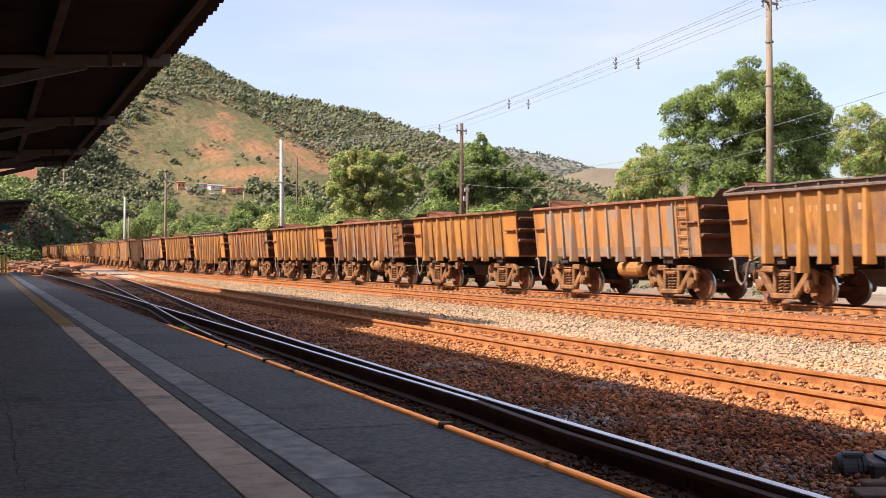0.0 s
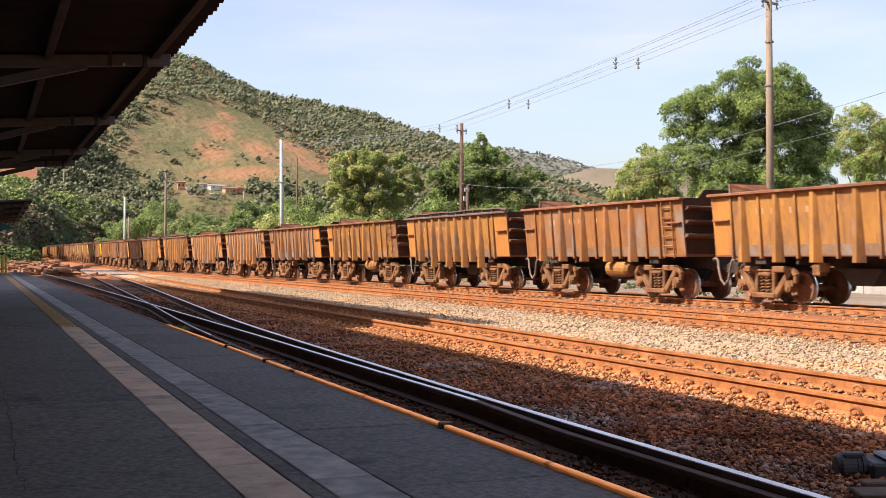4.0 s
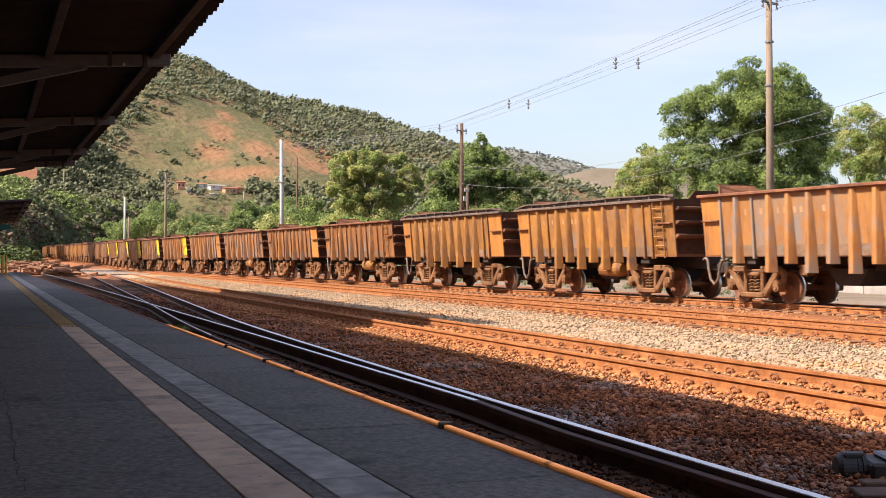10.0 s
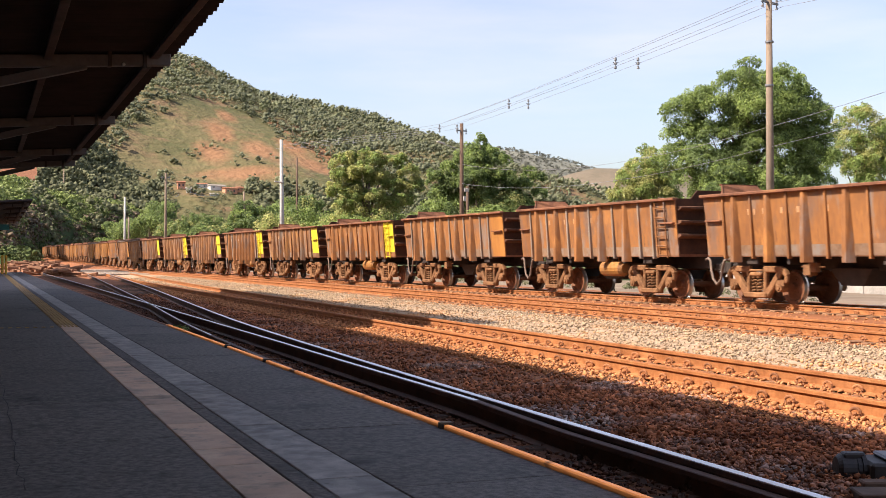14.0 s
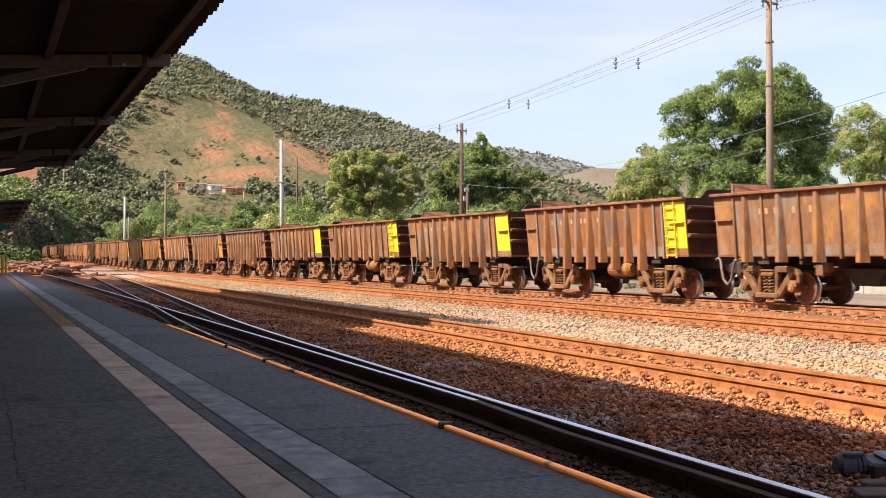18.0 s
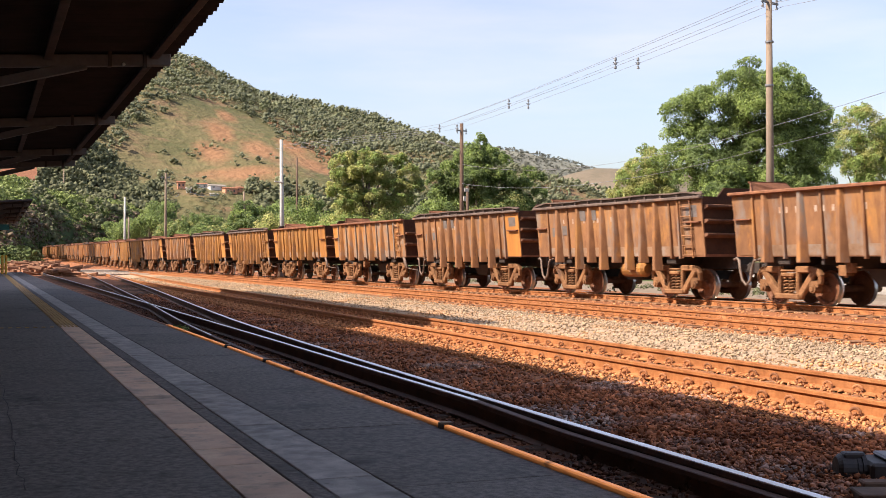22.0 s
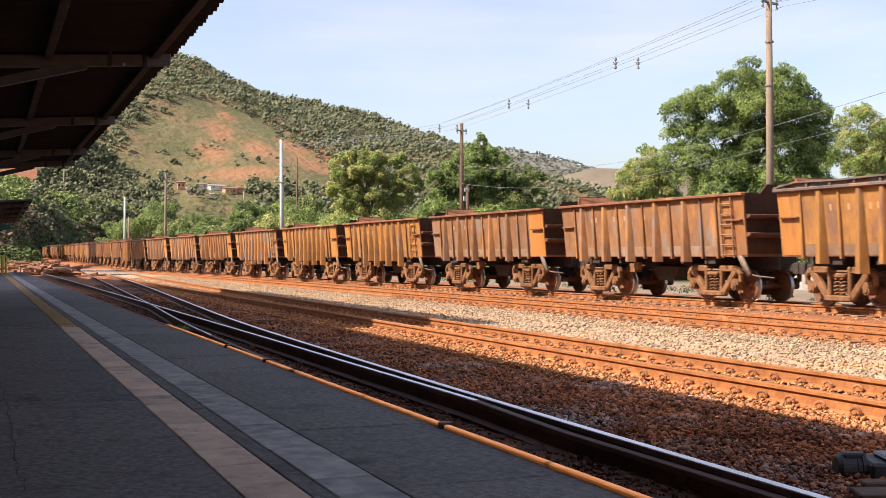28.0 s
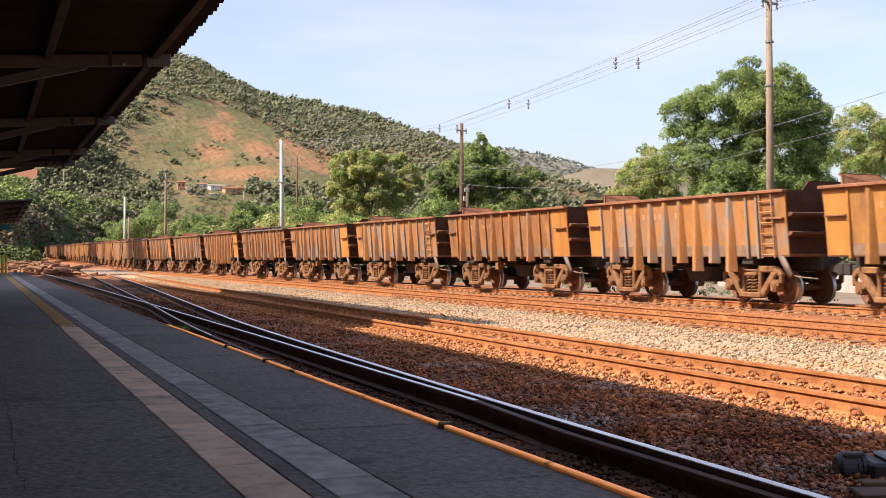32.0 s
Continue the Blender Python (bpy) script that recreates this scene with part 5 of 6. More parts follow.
def lobes(rng, w, d, z0, z1, n, r):
    """Lobes of an uneven crown, about w wide and d deep, between the heights z0 and z1."""
    out = []
    for i in range(n):
        a = 2 * math.pi * i / n + rng.uniform(-0.4, 0.4)
        z = rng.uniform(z0, z1)
        k = math.sqrt(max(0.05, 1 - ((z - z0) / (z1 - z0 + 0.01)) ** 2 * 0.85))
        out.append((math.cos(a) * w * 0.36 * k, math.sin(a) * d * 0.36 * k, z, r * rng.uniform(0.75, 1.2), r * rng.uniform(0.75, 1.2), r * rng.uniform(0.65, 1.0)))
    return out


rg = random.Random(8)
# the great mango tree behind the tall pole
tree("tall dense mango tree with sunlit green leaves", 37.6, 51.9,
     [(-3.5, -0.1, 9.4, 0.94), (-2.6, -0.1, 10.0, 0.88), (-1.8, -0.6, 9.6, 0.94), (-3.2, -0.0, 8.2, 1.00), (-2.2, -0.1, 8.2, 1.00), (-3.5, -0.2, 7.0, 0.88), (-2.5, -0.9, 6.8, 1.06), (-2.9, 0.1, 5.8, 0.88), (0.1, -1.2, 11.8, 0.53), (-0.6, -1.2, 10.9, 0.88), (0.6, 0.9, 11.0, 1.00), (1.8, -0.4, 10.8, 0.94), (2.8, 0.2, 10.2, 0.88), (3.3, -0.1, 9.2, 0.94), (-0.3, -0.1, 9.7, 1.06), (0.9, -1.4, 9.5, 1.19), (2.2, -0.1, 9.1, 1.13), (3.5, 0.1, 8.0, 0.94), (-0.6, -0.4, 8.3, 1.00), (0.6, 0.2, 8.0, 1.06), (2.1, 0.0, 7.7, 1.19), (3.4, -0.3, 6.8, 1.06), (-0.6, 0.2, 6.9, 1.00), (2.3, -0.1, 6.3, 1.00), (-0.6, -0.6, 5.6, 1.00), (0.9, -0.9, 5.5, 1.00), (2.2, -0.7, 5.1, 1.00), (3.3, 0.0, 5.5, 0.90), (-2.0, -0.5, 5.0, 0.95), (0.3, -0.4, 7.0, 1.00)],
     140000, 0.145, "leaf_dark", 1, 0.34, (0.55, "leaf_fresh"), turn=-35.9)
tree("light green tree beside the mango tree", 39.0, 65.2,
     [(0.4, 0.2, 8.6, 0.52), (0.9, -0.2, 7.8, 0.74), (-0.3, 0.1, 7.5, 0.67), (0.6, 0.2, 6.7, 0.96), (-0.9, 0.0, 6.5, 0.74), (1.8, 0.0, 6.9, 0.74), (0.0, -0.3, 5.8, 0.96), (1.4, 0.1, 5.8, 0.96), (-1.3, -0.0, 5.6, 0.67)], 27000, 0.165, "leaf_olive", 2, 0.2, (0.5, "leaf_fresh"), turn=-30.9)
tree("yellow-green tree with a thin crown", 55.8, 64.0,
     [(-0.4, 0.4, 11.6, 0.83), (-1.1, 0.1, 10.8, 0.83), (0.3, -0.9, 11.2, 0.83), (1.2, -0.7, 10.3, 0.91), (-1.0, -0.4, 9.6, 0.91), (0.3, 0.5, 9.4, 1.08), (-1.6, -0.0, 8.5, 0.83), (-0.2, -0.1, 7.8, 1.08), (1.1, -0.5, 8.2, 0.99), (2.3, -0.0, 9.7, 1.16), (2.3, -0.1, 7.8, 1.16), (0.5, -0.5, 6.7, 0.99)], 34000, 0.17, "leaf_olive", 3, 0.22, (0.45, "leaf_fresh"), turn=-41.1)
tree("spreading olive-green tree behind the train", 28.6, 90.8,
     [(-2.4, -0.0, 9.4, 0.70), (-1.4, -0.1, 9.7, 0.74), (-0.3, 0.5, 10.0, 0.70), (0.5, 0.0, 9.6, 0.74), (1.8, 0.5, 9.5, 0.70), (2.5, 0.3, 9.7, 0.60), (3.2, 0.2, 8.8, 0.74), (-2.0, 0.0, 8.3, 0.88), (-0.6, -1.0, 8.5, 0.88), (0.9, 0.5, 8.1, 0.93), (2.2, 0.5, 7.6, 0.84), (3.7, 0.1, 7.6, 0.70), (-2.5, -0.0, 7.1, 0.79), (-1.0, 0.1, 6.9, 0.88), (0.6, -1.1, 6.6, 0.74), (2.9, 0.2, 6.5, 0.79), (1.8, -0.2, 6.1, 0.74), (-1.9, -0.3, 6.0, 0.79)],
     62000, 0.17, "leaf_olive", 4, 0.28, (0.35, "leaf_fresh"), turn=-17.5)
tree("dark mango tree behind the wooden pole", 34.4, 81.0,
     [(0.0, -1.8, 10.3, 0.56), (-0.6, 0.5, 9.8, 0.69), (0.7, 1.0, 9.7, 0.69), (1.4, -1.6, 8.9, 0.69), (-1.5, 0.3, 9.1, 0.69), (-0.2, -0.7, 8.7, 0.94), (-2.4, -0.7, 8.4, 0.64), (-3.4, -0.1, 7.7, 0.64), (-2.1, 0.2, 7.4, 0.86), (-3.0, 0.1, 6.5, 0.77), (-0.6, -1.7, 7.4, 0.94), (0.9, -0.1, 7.6, 0.86), (1.9, -1.6, 7.8, 0.69), (2.4, 0.1, 6.7, 0.73), (0.4, -1.0, 6.3, 0.86), (-1.3, 0.5, 6.1, 0.86), (1.5, 0.9, 5.9, 0.77), (3.7, -0.2, 8.2, 0.52), (4.3, 0.1, 7.6, 0.56), (3.4, -0.5, 7.2, 0.64), (4.5, -0.2, 6.5, 0.56), (3.2, -0.1, 6.1, 0.64)],
     66000, 0.175, "leaf_dark", 5, 0.3, (0.3, "leaf_fresh"), turn=-23.0)
for x, y, w, h, m1, m2, seed in ((35.2, 51.5, 4.2, 7.4, "leaf_dark", "leaf_fresh", 91), (38.2, 50.5, 4.4, 7.0, "leaf_fresh", "leaf_dark", 92), (40.6, 50.6, 4.2, 7.6, "leaf_dark", "leaf_fresh", 93), (37.0, 53.6, 4.0, 6.6, "leaf_olive", "leaf_fresh", 94), (32.0, 81.0, 4.6, 7.0, "leaf_dark", "leaf_fresh", 95), (35.6, 80.0, 4.8, 7.4, "leaf_dark", "leaf_olive", 96), (37.6, 80.0, 4.2, 6.8, "leaf_fresh", "leaf_dark", 97), (27.2, 91.0, 5.0, 6.8, "leaf_olive", "leaf_fresh", 98), (30.6, 90.0, 5.0, 7.0, "leaf_olive", "leaf_fresh", 99), (24.6, 84.0, 4.0, 5.4, "leaf_fresh", "leaf_fresh", 100)):
    tree("leafy young tree in the thicket behind the train", x, y, lobes(rg, w, w, h * 0.4, h * 0.8, 8, w * 0.27), 12000, 0.18, m1, seed, 0.13, (0.4, m2), group="trees behind the tracks")
tree("bright green low tree beside the pole", 31.5, 72.5, [(0, 0, 4.2, 1.4, 1.4, 1.1), (1.4, 0, 3.6, 1.4, 1.3, 1.1), (-1.4, 0, 3.3, 1.4, 1.3, 1.1)], 5000, 0.3, "leaf_fresh", 6, 0.15)
for i, (x, y, w, h) in enumerate([(24.4, 95.5, 5, 6.4), (21.5, 90, 4.2, 5.6), (41.6, 62, 5, 5.4), (44.0, 66, 5, 5.0), (45.5, 56.0, 4.5, 4.6), (48.5, 60, 5, 5.4), (39, 72, 5, 4.8), (43, 76, 5, 5.2), (35.5, 66, 4, 4.6), (27.5, 84, 4, 4.6), (38.5, 86, 5, 6.2)]):
    tree("leafy green tree in the belt behind the tracks", x, y, lobes(rg, w, w, h * 0.35, h * 0.78, 7, w * 0.3), 6000, 0.26, ("leaf_fresh", "leaf_olive", "leaf_dark")[i % 3], 20 + i, 0.16, (0.35, ("leaf_dark", "leaf_fresh", "leaf_olive")[i % 3]), group="trees behind the tracks")
for i, (x, y, w, h) in enumerate([(31.7, 148.5, 8, 10.3), (27.5, 150, 7, 8.2), (38, 160, 8, 10), (43, 170, 8, 11), (33.5, 128, 7, 9), (36.0, 118, 6, 8.4), (26.2, 215, 13, 12.4), (31, 205, 10, 9.8), (36.5, 212, 10, 9.6), (22.0, 222, 9, 9.4), (41, 200, 9, 9.4), (29, 182, 7, 7), (47, 190, 10, 12)]):
    tree("round green tree beyond the curve of the line", x, y, lobes(rg, w, w, h * 0.32, h * 0.84, 15, w * 0.19), int(1700 * w), 0.34, "leaf_dark", 40 + i, 0.25, (0.22, ("leaf_fresh", "leaf_olive", "leaf_fresh")[i % 3]), group="far trees behind the tracks")


# ---- hills ----
def ridge(keys, x):
    return np.interp(x, [k[0] for k in keys], [k[1] for k in keys])


def field(xs, ys, seed, rough, base=0.0):
    rng = np.random.default_rng(seed)
    out = np.zeros((len(ys), len(xs)))
    for k in range(26):
        w = rng.uniform(0.004, 0.05)
        a, ph = rng.uniform(0, math.pi), rng.uniform(0, 6.28)
        out += np.sin((xs[None, :] * math.cos(a) + ys[:, None] * math.sin(a)) * w * 2 + ph) / (1 + w * 90)
    return out * rough + base


CREST = [(-600, 60), (-250, 140), (-69, 166), (3, 167), (81, 160), (129, 149), (164, 131), (194, 124), (235, 117), (272, 112), (300, 99), (334, 82), (374, 60), (431, 36), (500, 15), (560, 6), (800, 2), (1500, 1)]


def main_hill(x, y):
    """Height of the long hill: a crest falling from a peak on the left to the right."""
    crest = ridge(CREST, x)
    y0 = 880.0
    near = np.clip((y - 430) / (y0 - 430), 0, 1)
    far = np.clip((1700 - y) / (1700 - y0), 0, 1)
    shape = np.where(y < y0, near ** 1.15 * (1.6 - 0.6 * near), far ** 1.5)
    return crest * shape


def hill_mesh(name, xs, ys, height, mat):
    k = len(xs)
    verts = np.stack([np.broadcast_to(xs[None, :], height.shape), np.broadcast_to(ys[:, None], height.shape), height], -1).reshape(-1, 3)
    j, i = np.meshgrid(np.arange(len(ys) - 1), np.arange(k - 1), indexing="ij")
    a = (j * k + i).ravel()
    me = soup(name, verts, np.stack([a, a + 1, a + k + 1, a + k], 1), mat)
    me.polygons.foreach_set("use_smooth", [True] * len(me.polygons))
    return me


M["hill"] = surface("pasture_hillside", (0.074, 0.077, 0.029), (0.144, 0.118, 0.055), 0.022, 0.95, 0, 0.9, 11, dirt=(0.185, 0.115, 0.066), dirt_amount=0.55, dirt_scale=0.03, width=4.0, sharp=0.16)


def bare_earth(m, scars):
    """Slips of bare red earth on the hillside: (x, y, half width, half length)."""
    n, l = m.node_tree.nodes, m.node_tree.links
    bsdf = n["Principled BSDF"]
    colour = bsdf.inputs["Base Color"].links[0].from_socket
    tc, grain = n.new("ShaderNodeTexCoord"), n.new("ShaderNodeTexNoise")
    grain.inputs["Scale"].default_value, grain.inputs["Detail"].default_value, grain.inputs["Roughness"].default_value = 0.09, 8, 0.75
    l.new(tc.outputs["Object"], grain.inputs["Vector"])
    total = None
    for x, y, w, d in scars:
        mp, far, fade = n.new("ShaderNodeMapping"), n.new("ShaderNodeVectorMath"), n.new("ShaderNodeMapRange")
        mp.inputs["Location"].default_value, mp.inputs["Scale"].default_value = (-x / w, -y / d, 0), (1 / w, 1 / d, 0)
        far.operation = "LENGTH"
        l.new(tc.outputs["Object"], mp.inputs[0]); l.new(mp.outputs[0], far.inputs[0]); l.new(far.outputs["Value"], fade.inputs["Value"])
        fade.inputs["From Min"].default_value, fade.inputs["From Max"].default_value = 1.3, 0.2
        if total is not None:
            top = n.new("ShaderNodeMath"); top.operation = "MAXIMUM"
            l.new(total, top.inputs[0]); l.new(fade.outputs[0], top.inputs[1])
            total = top.outputs[0]
        else:
            total = fade.outputs[0]
    add, cut, mix = n.new("ShaderNodeMath"), n.new("ShaderNodeMapRange"), n.new("ShaderNodeMix")
    l.new(total, add.inputs[0]); l.new(grain.outputs["Fac"], add.inputs[1])
    cut.inputs["From Min"].default_value, cut.inputs["From Max"].default_value = 0.90, 1.38
    l.new(add.outputs[0], cut.inputs["Value"])
    mix.data_type = "RGBA"
    mix.inputs[7].default_value = (0.220, 0.118, 0.058, 1)
    l.new(cut.outputs[0], mix.inputs[0]); l.new(colour, mix.inputs[6]); l.new(mix.outputs[2], bsdf.inputs["Base Color"])


bare_earth(M["hill"], [(118, 634, 8, 18), (109, 603, 11, 28), (99, 567, 13, 26), (149, 648, 10, 15), (154, 628, 9, 16), (145, 590, 13, 26), (149, 560, 16, 24), (108, 536, 32, 16), (124, 575, 14, 30), (160, 590, 12, 36)])
# Slope colour carries the distance haze, like the foliage on it.
M["far_slope"] = surface("haze_tinted_wooded_slope", (0.150, 0.158, 0.130), (0.205, 0.208, 0.165), 0.05, 0.95, 0, 0.6, 8, width=2.0)
M["field"] = surface("dry_brown_field", (0.112, 0.096, 0.066), (0.175, 0.140, 0.100), 0.03, 0.95, 0, 0.6, 11, width=2.0)
hx, hy = np.arange(-700, 1100, 8.0), np.arange(400, 1720, 8.0)
HX, HY = np.meshgrid(hx, hy)
hill_z = main_hill(HX, HY)
hill_z = hill_z + (field(hx, hy, 3, 2.2) + 1.6 * np.sin(HX * 0.055 + HY * 0.011) * np.cos(HX * 0.021)) * np.clip(hill_z / 25, 0, 1) * np.clip((hill_z - 0) / 30, 0.2, 1) - 1.0
tagged(new("hill", hill_mesh("hill", hx, hy, hill_z, M["hill"])), "dry grassy hill with bare red earth and woods", "hill", kind="structure")


def height_at(x, y):
    i, j = np.clip(((x - hx[0]) / 8.0), 0, len(hx) - 2), np.clip(((y - hy[0]) / 8.0), 0, len(hy) - 2)
    i0, j0 = i.astype(int), j.astype(int)
    u, v = i - i0, j - j0
    return (hill_z[j0, i0] * (1 - u) * (1 - v) + hill_z[j0, i0 + 1] * u * (1 - v) + hill_z[j0 + 1, i0] * (1 - u) * v + hill_z[j0 + 1, i0 + 1] * u * v)


# far ridges to the right: a brown field, and a wooded crest behind it
def ridge_hill(name, x0, x1, y0, y1, keys, y_crest, mat, label, seed):
    fx, fy = np.arange(x0, x1, 22.0), np.arange(y0, y1, 22.0)
    FX, FY = np.meshgrid(fx, fy)
    crest = ridge(keys, FX)
    z = crest * np.where(FY < y_crest, np.clip((FY - y0) / (y_crest - y0), 0, 1) ** 0.9, np.clip((y1 - FY) / (y1 - y_crest), 0, 1)) + field(fx, fy, seed, 0.9) - 2
    return tagged(new(name, hill_mesh(name, fx, fy, z, mat)), label, "hill", kind="structure")


FAR_KEYS = [(200, 100), (440, 140), (579, 135), (643, 126), (700, 112), (780, 94), (1000, 84), (1500, 90), (2200, 80)]
ridge_hill("far_hill", 200, 2200, 1000, 1900, FAR_KEYS, 1270, M["far_slope"], "far hill with a wooded crest", 5)
ridge_hill("field_slope", 330, 1500, 640, 1250, [(330, 20), (440, 62), (525, 88), (600, 90), (700, 80), (1000, 60), (1500, 50)], 975, M["field"], "brown fallow slope in the gap between the trees", 6)


def blob_woods(name, pts, sizes, mat, seed, per=26, leaf=0.75, tall=0.85):
    """Distant trees: each a tuft of leaf clumps over a rounded, uneven crown."""
    rng = np.random.default_rng(seed)
    pts, sizes = np.asarray(pts), np.asarray(sizes)
    n = len(pts)
    d = rng.normal(size=(n, per, 3))
    d /= np.linalg.norm(d, axis=2)[..., None]
    d[..., 2] = np.abs(d[..., 2]) * 1.1 - 0.3
    squash = rng.uniform(0.7, 1.5, (n, 1, 1)) * tall
    wide = rng.uniform(0.7, 1.2, (n, 1, 2))
    c = pts[:, None, :] + d * sizes[:, None, None] * rng.uniform(0.4, 1.08, (n, per, 1)) * np.concatenate([wide, squash], 2)
    c[..., 2] += sizes[:, None] * 0.75
    c, dd = c.reshape(-1, 3), d.reshape(-1, 3)
    s = np.repeat(sizes, per)[:, None] * leaf * rng.uniform(0.5, 1.3, (n * per, 1))
    t1 = np.cross(dd, rng.normal(size=dd.shape)); t1 /= np.linalg.norm(t1, axis=1)[:, None]
    t2 = np.cross(dd, t1)
    t2 += dd * rng.normal(0, 0.5, (len(dd), 1))
    v = np.stack([c - t1 * s * 0.5, c + t2 * s * 0.4 + dd * s * 0.12, c + t1 * s * 0.5, c - t2 * s * 0.4 + dd * s * 0.12], 1).reshape(-1, 3)
    return soup(name, v, np.arange(len(v)).reshape(-1, 4), mat)


KNOB_V = np.array([(1, 0, 0), (-1, 0, 0), (0, 1, 0), (0, -1, 0), (0, 0, 1), (0, 0, -1)], float)
KNOB_F = np.array([(0, 2, 4), (2, 1, 4), (1, 3, 4), (3, 0, 4), (2, 0, 5), (1, 2, 5), (3, 1, 5), (0, 3, 5)])


def clump_woods(name, pts, sizes, mat, seed, per=5, tall=0.9, fuzz=8):
    """Distant trees: each a heap of small, lumpy boughs under an uneven crown, with loose leaves about its outline."""
    rng = np.random.default_rng(seed)
    pts, sizes = np.asarray(pts), np.asarray(sizes)
    n = len(pts)

    def about(k, reach):
        d = rng.normal(size=(n, k, 3))
        d /= np.linalg.norm(d, axis=2)[..., None]
        d[..., 2] = np.abs(d[..., 2]) * 1.15 - 0.35
        c = pts[:, None, :] + d * sizes[:, None, None] * reach * grow
        c[..., 2] += sizes[:, None] * 0.7
        return c.reshape(-1, 3), d.reshape(-1, 3)
    grow = np.concatenate([rng.uniform(0.75, 1.2, (n, 1, 2)), rng.uniform(0.7, 1.35, (n, 1, 1)) * tall], 2)
    c, _ = about(per, rng.uniform(0.30, 0.95, (n, per, 1)))
    r = np.repeat(sizes, per) * rng.uniform(0.18, 0.40, n * per)
    turn = np.linalg.qr(rng.normal(size=(16, 3, 3)))[0]
    kinds = np.einsum("kij,vj->kvi", turn, KNOB_V) * rng.uniform(0.6, 1.4, (16, 6, 1))
    kinds[..., 2] *= 0.85
    v1 = (c[:, None, :] + kinds[rng.integers(0, 16, n * per)] * r[:, None, None]).reshape(-1, 3)
    f1 = (KNOB_F[None] + 6 * np.arange(n * per)[:, None, None]).reshape(-1, 3)
    c, d = about(fuzz, rng.uniform(0.8, 1.25, (n, fuzz, 1)))
    s = np.repeat(sizes, fuzz)[:, None] * rng.uniform(0.06, 0.19, (n * fuzz, 1))
    t1 = np.cross(d, rng.normal(size=d.shape)); t1 /= np.linalg.norm(t1, axis=1)[:, None]
    t2 = np.cross(d, t1) + d * rng.normal(0, 0.5, (len(d), 1))
    v2 = np.stack([c - t1 * s, c + t2 * s, c + t1 * s, c - t2 * s], 1).reshape(-1, 3)
    q = np.arange(len(v2)).reshape(-1, 4) + len(v1)
    f2 = np.concatenate([q[:, :3], q[:, [0, 2, 3]]])
    me = soup(name, np.concatenate([v1, v2]), np.concatenate([f1, f2]), mat)
    me.polygons.foreach_set("use_smooth", [True] * len(me.polygons))
    return me


def woods_on_hill():
    """Where trees stand on the hill: its upper part and left flank, with scattered bushes on the pasture."""
    rng = np.random.default_rng(12)
    tries = 90000
    x, y = rng.uniform(-60, 560, tries), rng.uniform(450, 930, tries)
    z = height_at(x, y)
    turn = x / y
    lift = (z / y) / (ridge(CREST, 880 * turn) / 880.0)
    n1 = np.array([noise.noise(Vector((a * 0.016, b * 0.016, 0.3))) for a, b in zip(x, y)])
    n2 = np.array([noise.noise(Vector((a * 0.045, b * 0.045, 5.3))) for a, b in zip(x, y)])
    edge = np.interp(turn, [0.0, 0.075, 0.105, 0.14, 0.175, 0.20, 0.24, 0.265, 0.30, 0.34, 0.5], [0.0, 0.0, 0.52, 0.70, 0.82, 0.80, 0.74, 0.70, 0.50, 0.2, 0.0])
    woods = np.clip((lift - edge + n1 * 0.16) * 12, 0, 1)
    foot = np.clip((0.47 - lift) * 10, 0, 1) * 0.7 * ~((x > 71) & (x < 105) & (y > 484) & (y < 514))
    bushes = np.clip(n2 * 2.6 - 0.30, 0, 0.45)
    dens = np.maximum(np.maximum(woods * (0.75 + 0.5 * n2), foot), bushes)
    keep = rng.uniform(0, 1, tries) < dens * np.where(woods > 0.5, 0.32, np.where(foot > 0.2, 0.10, 0.055))
    return np.stack([x, y, z - 0.6], 1)[keep], np.where(woods[keep] > 0.5, 1.6 + 3.2 * rng.uniform(0, 1, keep.sum()) ** 2, rng.uniform(1.4, 4.0, keep.sum()))


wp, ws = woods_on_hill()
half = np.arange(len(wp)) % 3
for nm, sel, mat, lab in (("hillside_woods", half > 0, "leaf_far", "scattered hillside woods in a haze-greyed green"), ("light_hillside_woods", half == 0, "leaf_far_light", "lighter trees and bushes on the hillside")):
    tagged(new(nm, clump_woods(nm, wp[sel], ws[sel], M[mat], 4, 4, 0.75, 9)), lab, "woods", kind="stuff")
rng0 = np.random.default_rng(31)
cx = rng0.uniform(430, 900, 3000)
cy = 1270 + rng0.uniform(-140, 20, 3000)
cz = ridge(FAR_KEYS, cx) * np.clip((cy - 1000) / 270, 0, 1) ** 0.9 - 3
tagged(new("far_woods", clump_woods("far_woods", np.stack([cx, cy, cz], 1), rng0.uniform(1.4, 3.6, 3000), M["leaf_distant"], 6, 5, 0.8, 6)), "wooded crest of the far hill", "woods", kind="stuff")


SPUR_KEYS = [(-260, 92), (1, 78), (32, 57), (46, 46), (58, 35), (66, 25), (80, 9), (100, 0)]
ridge_hill("wooded_spur", -260, 120, 450, 640, SPUR_KEYS, 530, M["bank"], "wooded spur running down to the line", 8)
rng2 = np.random.default_rng(33)
sx, sy = rng2.uniform(-12, 92, 1500), rng2.uniform(455, 545, 1500)
sx = np.where((np.abs(sx - 6) < 10) & (sy < 478), sx + 36, sx)
sz = ridge(SPUR_KEYS, sx) * np.clip((sy - 450) / 80, 0, 1) ** 0.9 - 3
tagged(new("spur_woods", clump_woods("spur_woods", np.stack([sx, sy, sz], 1), rng2.uniform(2.0, 4.6, 1500), M["leaf_haze"], 16, 14, 1.0, 30)), "dark woods on the spur with haze put into their colour", "woods", kind="stuff")


